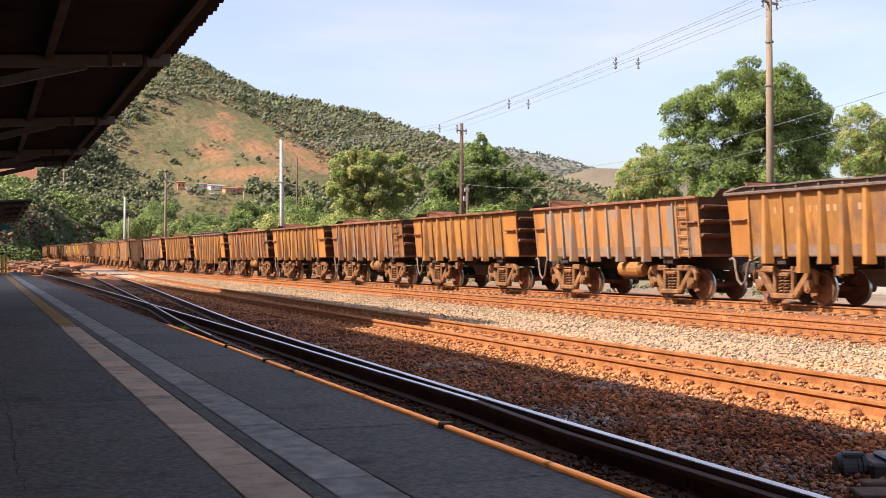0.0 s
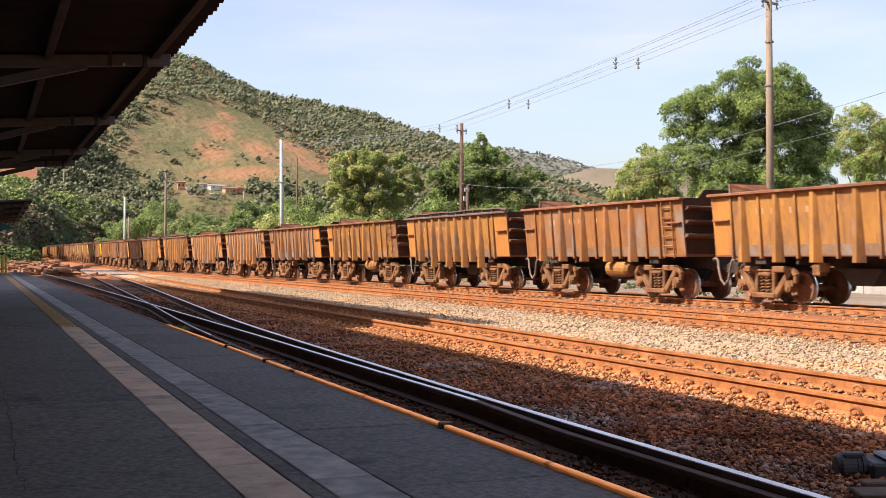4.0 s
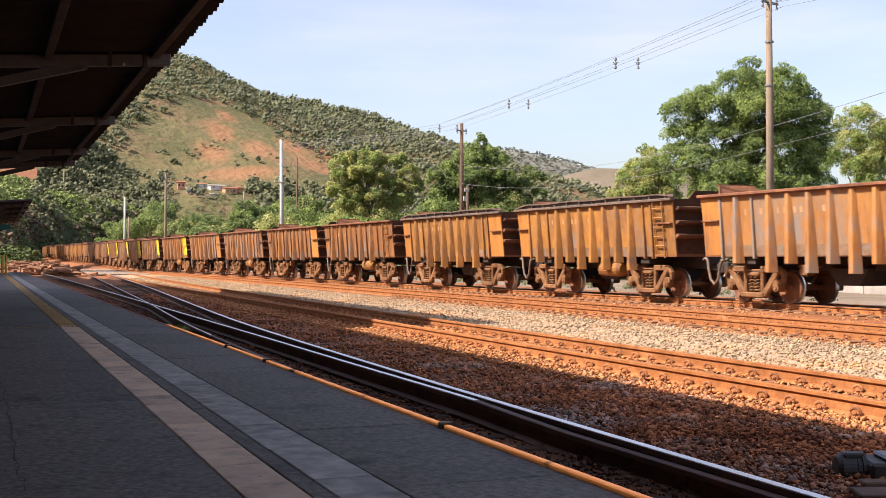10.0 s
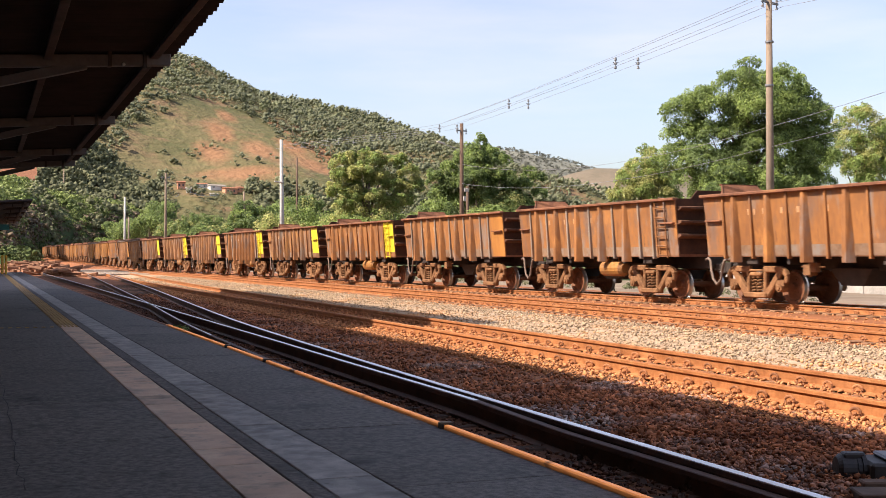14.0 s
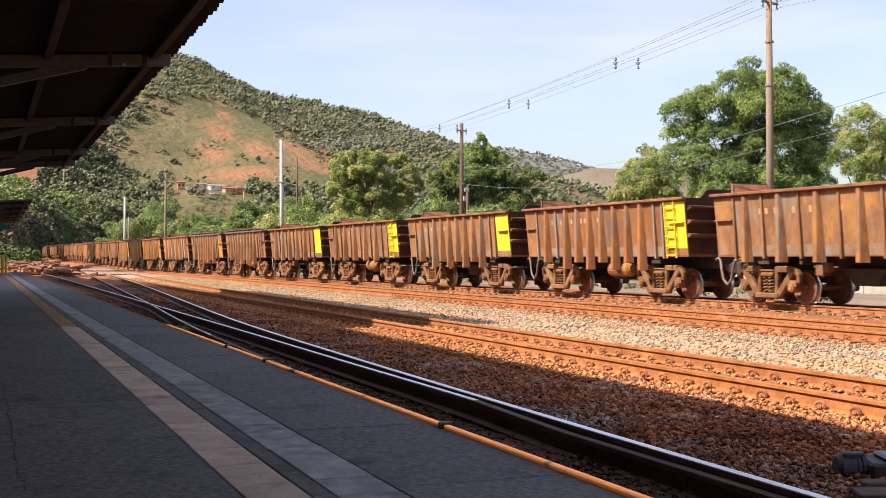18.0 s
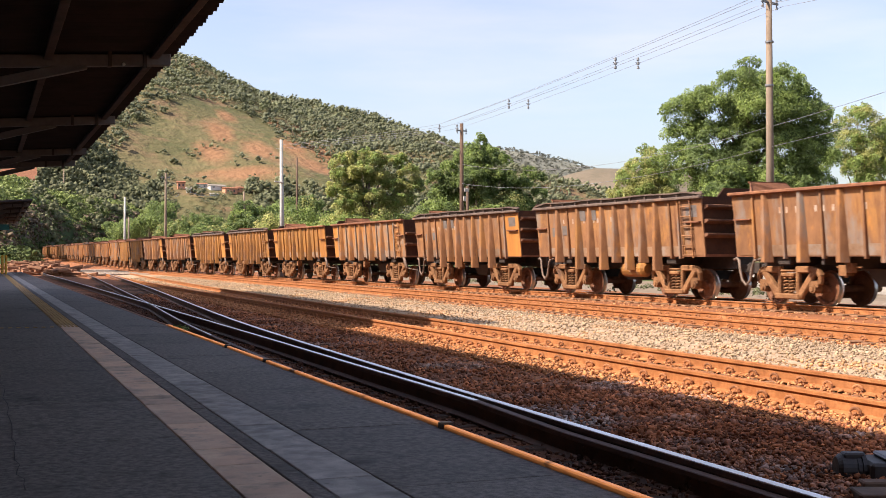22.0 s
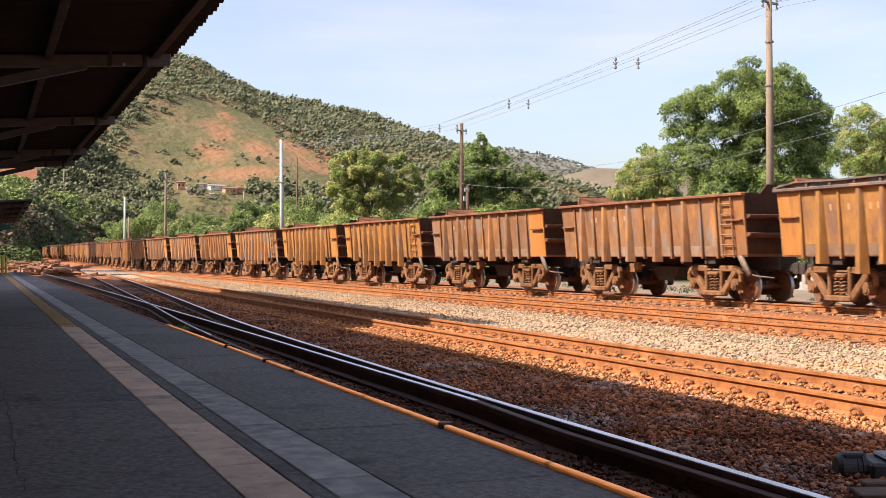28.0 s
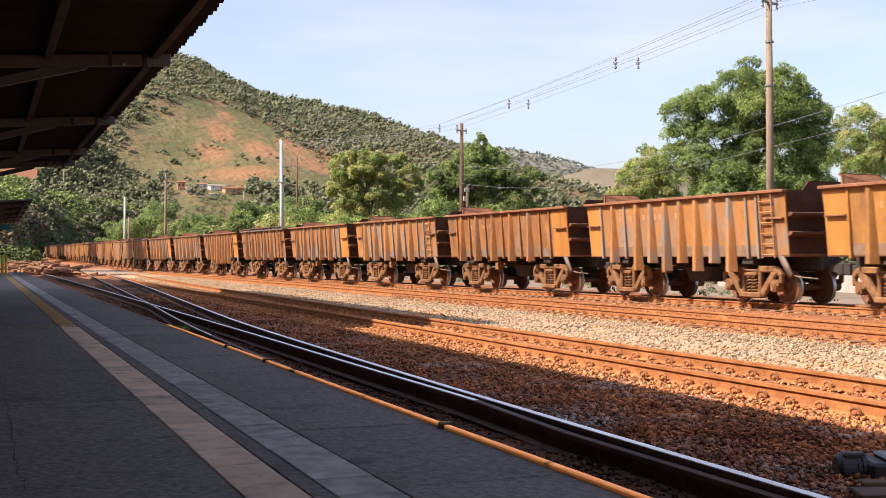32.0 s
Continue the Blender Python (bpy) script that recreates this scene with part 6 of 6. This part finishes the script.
# green bank along the outside of the bend
BEND_P, BEND_H = train_line(320.0)
BEND_C = BEND_P + Vector((math.cos(BEND_H), math.sin(BEND_H), 0)) * 170.0


def bank_height(x, y):
    straight = BEND_P.x - x
    bend = np.hypot(x - BEND_C.x, y - BEND_C.y) - 170.0
    d = np.where(y < BEND_P.y, straight, bend) - 6.0
    rise = np.interp(d, [0, 3, 9, 22, 50, 110], [0, 3.0, 12, 21, 30, 36])
    return rise * np.clip((y - 205) / 50, 0, 1) ** 0.7


bx, by = np.arange(-110, 130, 3.0), np.arange(160, 470, 3.0)
BX, BY = np.meshgrid(bx, by)
bank_z = bank_height(BX, BY)
bank_z = bank_z + field(bx, by, 9, 0.35) * np.clip(bank_z, 0, 1) - 0.9
tagged(new("green_bank", hill_mesh("green_bank", bx, by, bank_z, M["bank"])), "steep green bank overgrown with shrubs", "bank", kind="structure")


def bank_shrubs():
    rng = np.random.default_rng(17)
    n = 30000
    x, y = rng.uniform(-20, 96, n), 205 + 262 * rng.uniform(0, 1, n)
    z = bank_height(x, y)
    n1 = np.array([noise.noise(Vector((a * 0.09, b * 0.05, 2.3))) for a, b in zip(x, y)])
    keep = (z > 0.4) & (rng.uniform(0, 1, n) < 0.75 + n1)
    return np.stack([x, y, z - 1.0], 1)[keep], (rng.uniform(0.6, 1.7, n) * (1 + 0.9 * np.clip(n1, -0.4, 1)) * np.interp(y, [260, 400], [1, 1.45]))[keep], n1[keep]


bp, bs, bn = bank_shrubs()
pick = np.arange(len(bp)) % 10
level = bp[:, 2] + 1.0
# height over distance: bands are split by elevation as the camera sees it
steep = level / bp[:, 1]
green = (steep > 0.036 + 0.016 * bn) & (pick < 9)
dry = ~green & (steep > 0.012) & (pick < 6)
# the lowest band gets the darker green in place of real shade
for nm, sel, mat, lab in (("bank_shrubs", green, "leaf_bank", "dense green shrubs covering the bank"), ("dark_bank_shrubs", ~green & ~dry, "leaf_shaded_bank", "shrubs low on the bank with shade put into their colour"), ("dry_bank_shrubs", dry, "leaf_dry", "dry reddish brush on the bank")):
    tagged(new(nm, clump_woods(nm, bp[sel], bs[sel], M[mat], 7, 6, 0.9, 24)), lab, "shrubs", kind="stuff")
rng1 = np.random.default_rng(23)
vx, vy = rng1.uniform(10, 330, 1500), rng1.uniform(330, 520, 1500)
vz = np.maximum(height_at(vx, vy), bank_height(vx, vy) * (vy < 460))
open_field = (vx / vy > 0.155) & (vx / vy < 0.185) & (vy < 430) & (rng1.uniform(0, 1, 1500) < 0.75)
valley_size = rng1.uniform(1.8, 4.0, 1500) * np.where(vx / vy > 0.19, 1.35, 1.0)
sel = ~open_field & ~((vx / vy > 0.138) & (vx / vy < 0.205) & (vy > 440))
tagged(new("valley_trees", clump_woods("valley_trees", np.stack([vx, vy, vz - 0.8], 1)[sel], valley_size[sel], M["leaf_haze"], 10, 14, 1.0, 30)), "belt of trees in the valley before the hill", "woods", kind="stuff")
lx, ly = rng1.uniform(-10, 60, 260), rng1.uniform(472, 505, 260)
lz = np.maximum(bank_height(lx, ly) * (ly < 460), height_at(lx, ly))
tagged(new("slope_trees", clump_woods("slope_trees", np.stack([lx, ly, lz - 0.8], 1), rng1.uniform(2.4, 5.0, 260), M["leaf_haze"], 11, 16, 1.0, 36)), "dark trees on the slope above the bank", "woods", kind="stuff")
# tall trees added out of sight so that shade bands fall on the passing wagons
for k, (x, y, r) in enumerate(((-5.2, 112.0, 2.6), (-5.2, 117.0, 2.6), (-5.4, 161.5, 3.2), (-5.4, 167.5, 3.0), (-6.0, 231.0, 3.4), (-6.0, 240.0, 3.4), (-6.0, 249.0, 3.4), (-6.0, 287.0, 3.4), (-6.0, 296.0, 3.4))):
    tree("unseen tall tree added to shade the passing wagons", x, y, [(0, 0, 15, r, r, 2.6), (0.4, 0, 18.5, r, r, 2.6), (-0.3, 0.2, 22, r, r, 2.6), (0, 0, 25, r * 0.9, r * 0.9, 2.4)], 3000, 1.3, "leaf_dark", 70 + k, 0.35, base=GROUND_Z, group="eucalyptus trees")


# ---- village houses ----
def house(x, y, z, w, d, h, wall, label, turn=0.0, rise=0.6, cover="roof_tile"):
    root = thing("house", label, "house", "houses at the foot of the hill", at=pose(x, y, z, 0, 0, turn))
    part("wall", box(bmesh.new(), -w / 2, w / 2, -d / 2, d / 2, -7, h), M[wall], root)
    bm = prism(bmesh.new(), [(-w / 2 - 0.4, -d / 2 - 0.4, h), (w / 2 + 0.4, -d / 2 - 0.4, h), (w / 2 + 0.4, d / 2 + 0.4, h), (-w / 2 - 0.4, d / 2 + 0.4, h)],
               [(-w / 2 - 0.4, -0.05, h + rise), (w / 2 + 0.4, -0.05, h + rise), (w / 2 + 0.4, 0.05, h + rise), (-w / 2 - 0.4, 0.05, h + rise)])
    part("roof", bm, M[cover], root, "grey sheet roof" if cover == "roof_grey" else "clay tile roof")
    for x0 in (-w * 0.28, w * 0.22):
        win = part("window", box(bmesh.new(), x0 - 0.3, x0 + 0.3, -d / 2 - 0.04, -d / 2 + 0.05, h * 0.45, h * 0.75), M["window"], root)


for x, y, z, w, h, wall, cover in ((75.2, 508, 30.6, 3.2, 3.4, "house", "roof_tile"), (77.6, 503, 28.6, 2.0, 2.4, "plaster", "roof_grey"), (84.5, 512, 31.4, 4.6, 2.2, "plaster", "roof_tile"), (90.6, 509, 31.2, 7.0, 1.7, "plaster", "roof_grey"), (95.5, 504, 28.8, 5.6, 2.8, "house", "roof_tile"), (87.6, 499, 26.6, 2.8, 2.0, "plaster", "roof_grey"), (100.8, 508, 30.2, 3.2, 2.0, "house", "roof_tile")):
    house(x, y, z, w, 4, h, wall, "small village house with a low roof on the slope", rg.uniform(-15, 15), 0.6, cover)
house(6.5, 481, 26.0, 17.0, 8, 6.0, "house", "long house with a broad clay roof above the bank", 0, 5.0)
# gardens of the village
gx, gy = rng1.uniform(58, 120, 130), rng1.uniform(462, 512, 130)
tagged(new("village_trees", blob_woods("village_trees", np.stack([gx, gy, height_at(gx, gy) - 0.6], 1), rng1.uniform(1.0, 2.6, 130), M["leaf_haze"], 19, 90, 0.22, 1.2)), "garden trees among the village houses", "woods", kind="stuff")


qx, qy = rng1.uniform(62, 108, 120), rng1.uniform(448, 472, 120)
tagged(new("dry_mound_scrub", blob_woods("dry_mound_scrub", np.stack([qx, qy, np.maximum(height_at(qx, qy), 0) - 0.4], 1), rng1.uniform(0.8, 2.0, 120), M["leaf_dry"], 29, 60, 0.25, 0.9)), "dry brown scrub below the village", "scrub", kind="stuff")


# ---- ballast stones ----
def stones(name, xs, ys, zs, sizes, mat, seed, label):
    rng = np.random.default_rng(seed)
    v = np.array([(x, y, z) for x in (-1, 1) for y in (-1, 1) for z in (-1, 1)], float) * 0.62
    f = np.array([(0, 1, 3, 2), (4, 6, 7, 5), (0, 4, 5, 1), (2, 3, 7, 6), (0, 2, 6, 4), (1, 5, 7, 3)])
    n = len(xs)
    kinds = (v[None] + rng.uniform(-0.42, 0.42, (24, 8, 3))) * rng.uniform(0.4, 1.45, (24, 1, 3))
    q = rng.normal(size=(24, 3, 3))
    q = np.linalg.qr(q)[0]
    kinds = np.einsum("kij,kvj->kvi", q, kinds)
    kinds[..., 2] *= 0.75
    pick = rng.integers(0, 24, n)
    a = rng.uniform(0, 6.28, n)
    k = kinds[pick]
    ca, sa = np.cos(a)[:, None], np.sin(a)[:, None]
    out = np.stack([k[..., 0] * ca - k[..., 1] * sa, k[..., 0] * sa + k[..., 1] * ca, k[..., 2]], -1) * (sizes[:, None, None] * 0.5)
    out += np.stack([xs, ys, zs], -1)[:, None, :]
    faces = (f[None] + 8 * np.arange(n)[:, None, None]).reshape(-1, 4)
    return tagged(new(name, soup(name, out.reshape(-1, 3), faces, M[mat])), label, "ballast", kind="stuff")


def ballast_bed():
    """The pale bed under the loose stones between the siding and the middle track."""
    xs, ys = np.linspace(8.05, 11.9, 12), np.linspace(-20, 92, 40)
    X, Y = np.meshgrid(xs, ys)
    z = GROUND_Z + 0.006 + 0.10 * np.exp(-((X - 10.4) / 1.5) ** 2)
    tagged(new("ballast_bed", hill_mesh("ballast_bed", xs, ys, z, M["ballast_bed"])), "pale sandy ballast bed between the tracks", "ballast", kind="structure")


M["ballast_bed"] = surface("sandy_ballast_bed", (0.24, 0.165, 0.105), (0.44, 0.335, 0.225), 6.0, 0.95, 0, 0.8, 5, dirt=(0.46, 0.22, 0.08), dirt_amount=0.5, dirt_scale=0.5, width=0.03)
ballast_bed()


def strewn(n, x0, x1, y0, y1, s0, s1, seed, near=1.7):
    """Places in a strip, denser and smaller close by."""
    rng = np.random.default_rng(seed)
    u = rng.uniform(0, 1, n) ** near
    y = y0 + (y1 - y0) * u
    x = x0 + (x1 - x0) * rng.uniform(0, 1, n)
    s = (s0 + (s1 - s0) * rng.uniform(0, 1, n) ** 1.6 * 1.25) * (1 + u * 0.7)
    z = np.full(n, GROUND_Z + 0.015) + rng.uniform(-0.02, 0.02, n)
    return x, y, z, s


x, y, z, s = strewn(46000, 2.15, 6.15, 3.0, 44, 0.017, 0.040, 1, 2.1)
z = z + 0.01 * np.sin(x * 3) + 0.012 * np.sin(y * 1.7 + x)
near = x < np.interp(y, [5, 14, 30], [3.75, 3.85, 4.8])
stones("greasy_ballast", x[near], y[near], z[near], s[near], "stone_dark", 13, "greasy dark ballast stones beside the platform")
stones("dark_ballast", x[~near], y[~near], z[~near], s[~near], "stone_red", 2, "dark rust-stained ballast stones between the rails")
x, y, z, s = strewn(18000, 3.9, 6.3, 4.0, 10.8, 0.015, 0.038, 21, 1.5)
stones("mixed_ballast", x, y, z + 0.008, s, "stone_mixed", 22, "rust-brown and grey ballast stones beside the turnout")
x, y, z, s = strewn(13000, 5.9, 6.72, 4.5, 50, 0.022, 0.05, 3)
stones("orange_ballast", x, y, z + 0.012, s, "stone_orange", 4, "orange dust-covered stones beside the siding")
x, y, z, s = strewn(8000, 6.68, 7.86, 5, 45, 0.022, 0.05, 5)
stones("siding_ballast", x, y, z + 0.014, s, "stone_orange", 6, "orange-stained ballast between the siding rails")
x, y, z, s = strewn(36000, 8.02, 12.0, 6, 80, 0.021, 0.048, 7, 1.8)
stones("pale_ballast", x, y, z + 0.10 * np.exp(-((x - 10.4) / 1.5) ** 2), s, "stone_pale", 8, "pale sandy ballast stones between the tracks")
x, y, z, s = strewn(11000, 11.2, 12.9, 8, 70, 0.028, 0.06, 11, 1.5)
stones("stained_ballast", x, y, z - 0.012, s, "stone_orange", 12, "ballast stained orange beside the middle track")
x, y, z, s = strewn(9000, 13.0, 19.9, 10, 80, 0.04, 0.08, 9, 1.5)
stones("far_ballast", x, y, z - 0.022, s, "stone_orange", 10, "rust-stained ballast around the far tracks")


# ---- yard clutter ----
def point_machine():
    """The motor and gear box of the turnout, on steel bearers beside the rail."""
    root = thing("point_machine", "dark greasy point machine on steel bearers beside the rail", "point machine", at=pose(4.79, 5.70, -0.125, 0, 0, -24) @ Matrix.Scale(1.15, 4))
    bm = rod(bmesh.new(), (-0.02, 0, 0), (0.0, 0, 0), 0.066, 0.082, 24)
    rod(bm, (0.0, 0, 0), (0.10, 0, 0), 0.082, 0.082, 24)
    part("motor", bm, M["machine"], root, "round dark motor housing")
    for x, rad in ((0.075, 0.09), (0.10, 0.098)):
        part("flange", rod(bmesh.new(), (x, 0, -0.005), (x + 0.022, 0, -0.005), rad, seg=20), M["machine"], root)
    part("terminal_box", box(bmesh.new(), 0.01, 0.12, -0.05, 0.03, 0.06, 0.092), M["machine"], root, "", 0.008)
    part("gear_box", box(bmesh.new(), 0.122, 0.95, -0.15, 0.15, -0.10, 0.055), M["machine"], root, "", 0.015)
    part("cover", box(bmesh.new(), 0.21, 0.93, -0.13, 0.13, 0.056, 0.08), M["machine_top"], root, "worn blue-grey cover", 0.01)
    part("lid_catch", box(bmesh.new(), 0.30, 0.36, -0.04, 0.04, 0.08, 0.105), M["machine"], root, "", 0.008)
    for k in range(3):
        part("bolt", rod(bmesh.new(), (0.05 + 0.06 * k, -0.10, -0.10), (0.05 + 0.06 * k, -0.10, -0.04), 0.016, seg=6), M["dark"], root)
    for y, z in ((-0.36, -0.02), (0.22, -0.05)):
        part("bearer", box(bmesh.new(), 0.0, 1.3, y - 0.05, y + 0.05, -0.13, z + 0.03), M["bearer"], root, "rusty steel bearer", 0.008)
    bm = box(bmesh.new(), -0.10, 1.1, -0.66, -0.54, -0.13, 0.0)
    box(bm, -0.10, 1.1, -0.70, -0.50, -0.012, 0.006)
    part("bearer", bm, M["bearer"], root, "rusty channel-section bearer", 0.006)
    part("throw_rod", rod(bmesh.new(), (-0.9, -0.22, -0.07), (0.2, -0.16, -0.07), 0.016), M["dark"], root)


M["machine"] = surface("greasy_grey_casting", (0.012, 0.010, 0.009), (0.038, 0.029, 0.024), 6.0, 0.55, 0, 0.3, 6)
M["machine_top"] = surface("worn_grey_cover", (0.10, 0.105, 0.115), (0.20, 0.205, 0.22), 5.0, 0.5, 0, 0.2, 6)
M["bearer"] = surface("rusty_bearer", (0.07, 0.045, 0.032), (0.16, 0.095, 0.06), 4.0, 0.8, 0, 0.4, 7)
point_machine()

for x in (0.40, 0.58):
    root = thing("bollard", "yellow and orange painted post at the platform's end", "bollard", "posts at the platform end", at=pose(x * 1.0, 66.5, PLATFORM_Z))
    part("post", rod(bmesh.new(), (0, 0, 0), (0, 0, 0.98), 0.065, seg=14), M["post_yellow"], root)
    part("cap", rod(bmesh.new(), (0, 0, 0.98), (0, 0, 1.01), 0.065, 0.03, 14), M["post_yellow"], root)

sign = thing("station_sign", "green hanging station sign", "sign", at=pose(0.15, 69.0, 0))
part("board", box(bmesh.new(), -0.9, 0.62, -0.03, 0.03, 2.72, 3.05), M["green_sign"], sign, "", 0.008)
for x in (-0.6, 0.4):
    part("hanger", rod(bmesh.new(), (x, 0, 3.05), (x, 0, 3.78), 0.015), M["dark"], sign)


def old_sleepers():
    """Piles of lifted sleepers and rails between the platform's end and the bend."""
    rnd = random.Random(14)
    cache = [mesh_of("timber", box(bmesh.new(), -l / 2, l / 2, -0.12, 0.12, 0, 0.2), M["timber"], 0.02) for l in (0.7, 1.1, 1.6, 2.2)]
    for k in range(52):
        y = 84 + 116 * rnd.random() ** 0.8
        x = rnd.uniform(0.9, 6.2) + (y - 96) * 0.015
        root = thing("sleeper_pile", "heap of lifted orange-dusted sleepers on the yard", "timber pile", "piles of old sleepers", at=pose(x, y, GROUND_Z, 0, 0, rnd.uniform(-35, 35)))
        for j in range(rnd.randint(6, 10) + (4 if y > 130 else 0)):
            row = j // 3
            hang("timber", rnd.choice(cache), root, at=pose(rnd.uniform(-0.9, 0.9), (j % 3) * 0.5 - 0.5 + rnd.uniform(-0.25, 0.25), row * 0.17, rnd.uniform(-14, 14), rnd.uniform(-12, 12), rnd.uniform(-60, 60)))


M["timber"] = surface("dusty_timber", (0.13, 0.062, 0.034), (0.33, 0.175, 0.10), 3.0, 0.9, 0, 0.6, 8, stretch=(0.3, 2, 2), spread=0.35)
old_sleepers()

slabs = thing("level_crossing", "bleached concrete crossing slabs between the rails", "crossing", kind="structure")
for k in range(2):
    for j in range(13):
        part("slab", box(bmesh.new(), -0.98, 0.98, -1.45, 1.45, -0.12, 0.0), M["slab"], slabs, "", 0.02, at=pose(8.3 + 2.0 * k + j * 0.02, 94 + 2.96 * j, -0.06 + 0.012 * ((k * 2 + j) % 3), 0, 0, 0.5))

# low white wall and weeds beyond the train
wall = thing("low_wall", "low grey concrete wall beyond the tracks", "wall", kind="structure")
for k in range(9):
    part("wall_panel", box(bmesh.new(), -1.45, 1.45, -0.06, 0.06, GROUND_Z, 0.6), M["concrete"], wall, "", 0.01, at=pose(29.0 + 0.4 * k, 22 + 2.95 * k, 0, 0, 0, 82))
    part("wall_post", box(bmesh.new(), -0.09, 0.09, -0.09, 0.09, GROUND_Z, 0.95), M["concrete"], wall, "", 0.01, at=pose(29.0 + 0.4 * k - 0.2, 22 + 2.95 * k - 1.47, 0, 0, 0, 82))


def weeds():
    rng = np.random.default_rng(77)
    pts, size = [], []
    for cx, cy, n, sp in ((23.4, 30, 22, 6.0), (24.5, 45, 30, 9.0), (23.6, 22.8, 8, 1.2), (24.8, 60, 30, 9)):
        pts.append(np.stack([rng.normal(cx, 0.6, n), rng.normal(cy, sp, n), np.full(n, GROUND_Z - 0.05)], 1))
        size.append(rng.uniform(0.10, 0.32, n))
    return np.concatenate(pts), np.concatenate(size)


wq, wsz = weeds()
tagged(new("trackside_weeds", blob_woods("trackside_weeds", wq, wsz, M["leaf_haze"], 15, 60, 0.30)), "low green weeds beyond the train", "weeds", kind="stuff")
gq = np.array([(2.28 + 0.02 * math.sin(k * 2.1), 15.0 + 0.09 * k, GROUND_Z + 0.28) for k in range(9)])
tagged(new("edge_grass", blob_woods("edge_grass", gq, np.full(9, 0.10), M["leaf_fresh"], 16, 22, 0.5, 1.3)), "tuft of grass at the platform edge", "grass", kind="stuff")


motions()
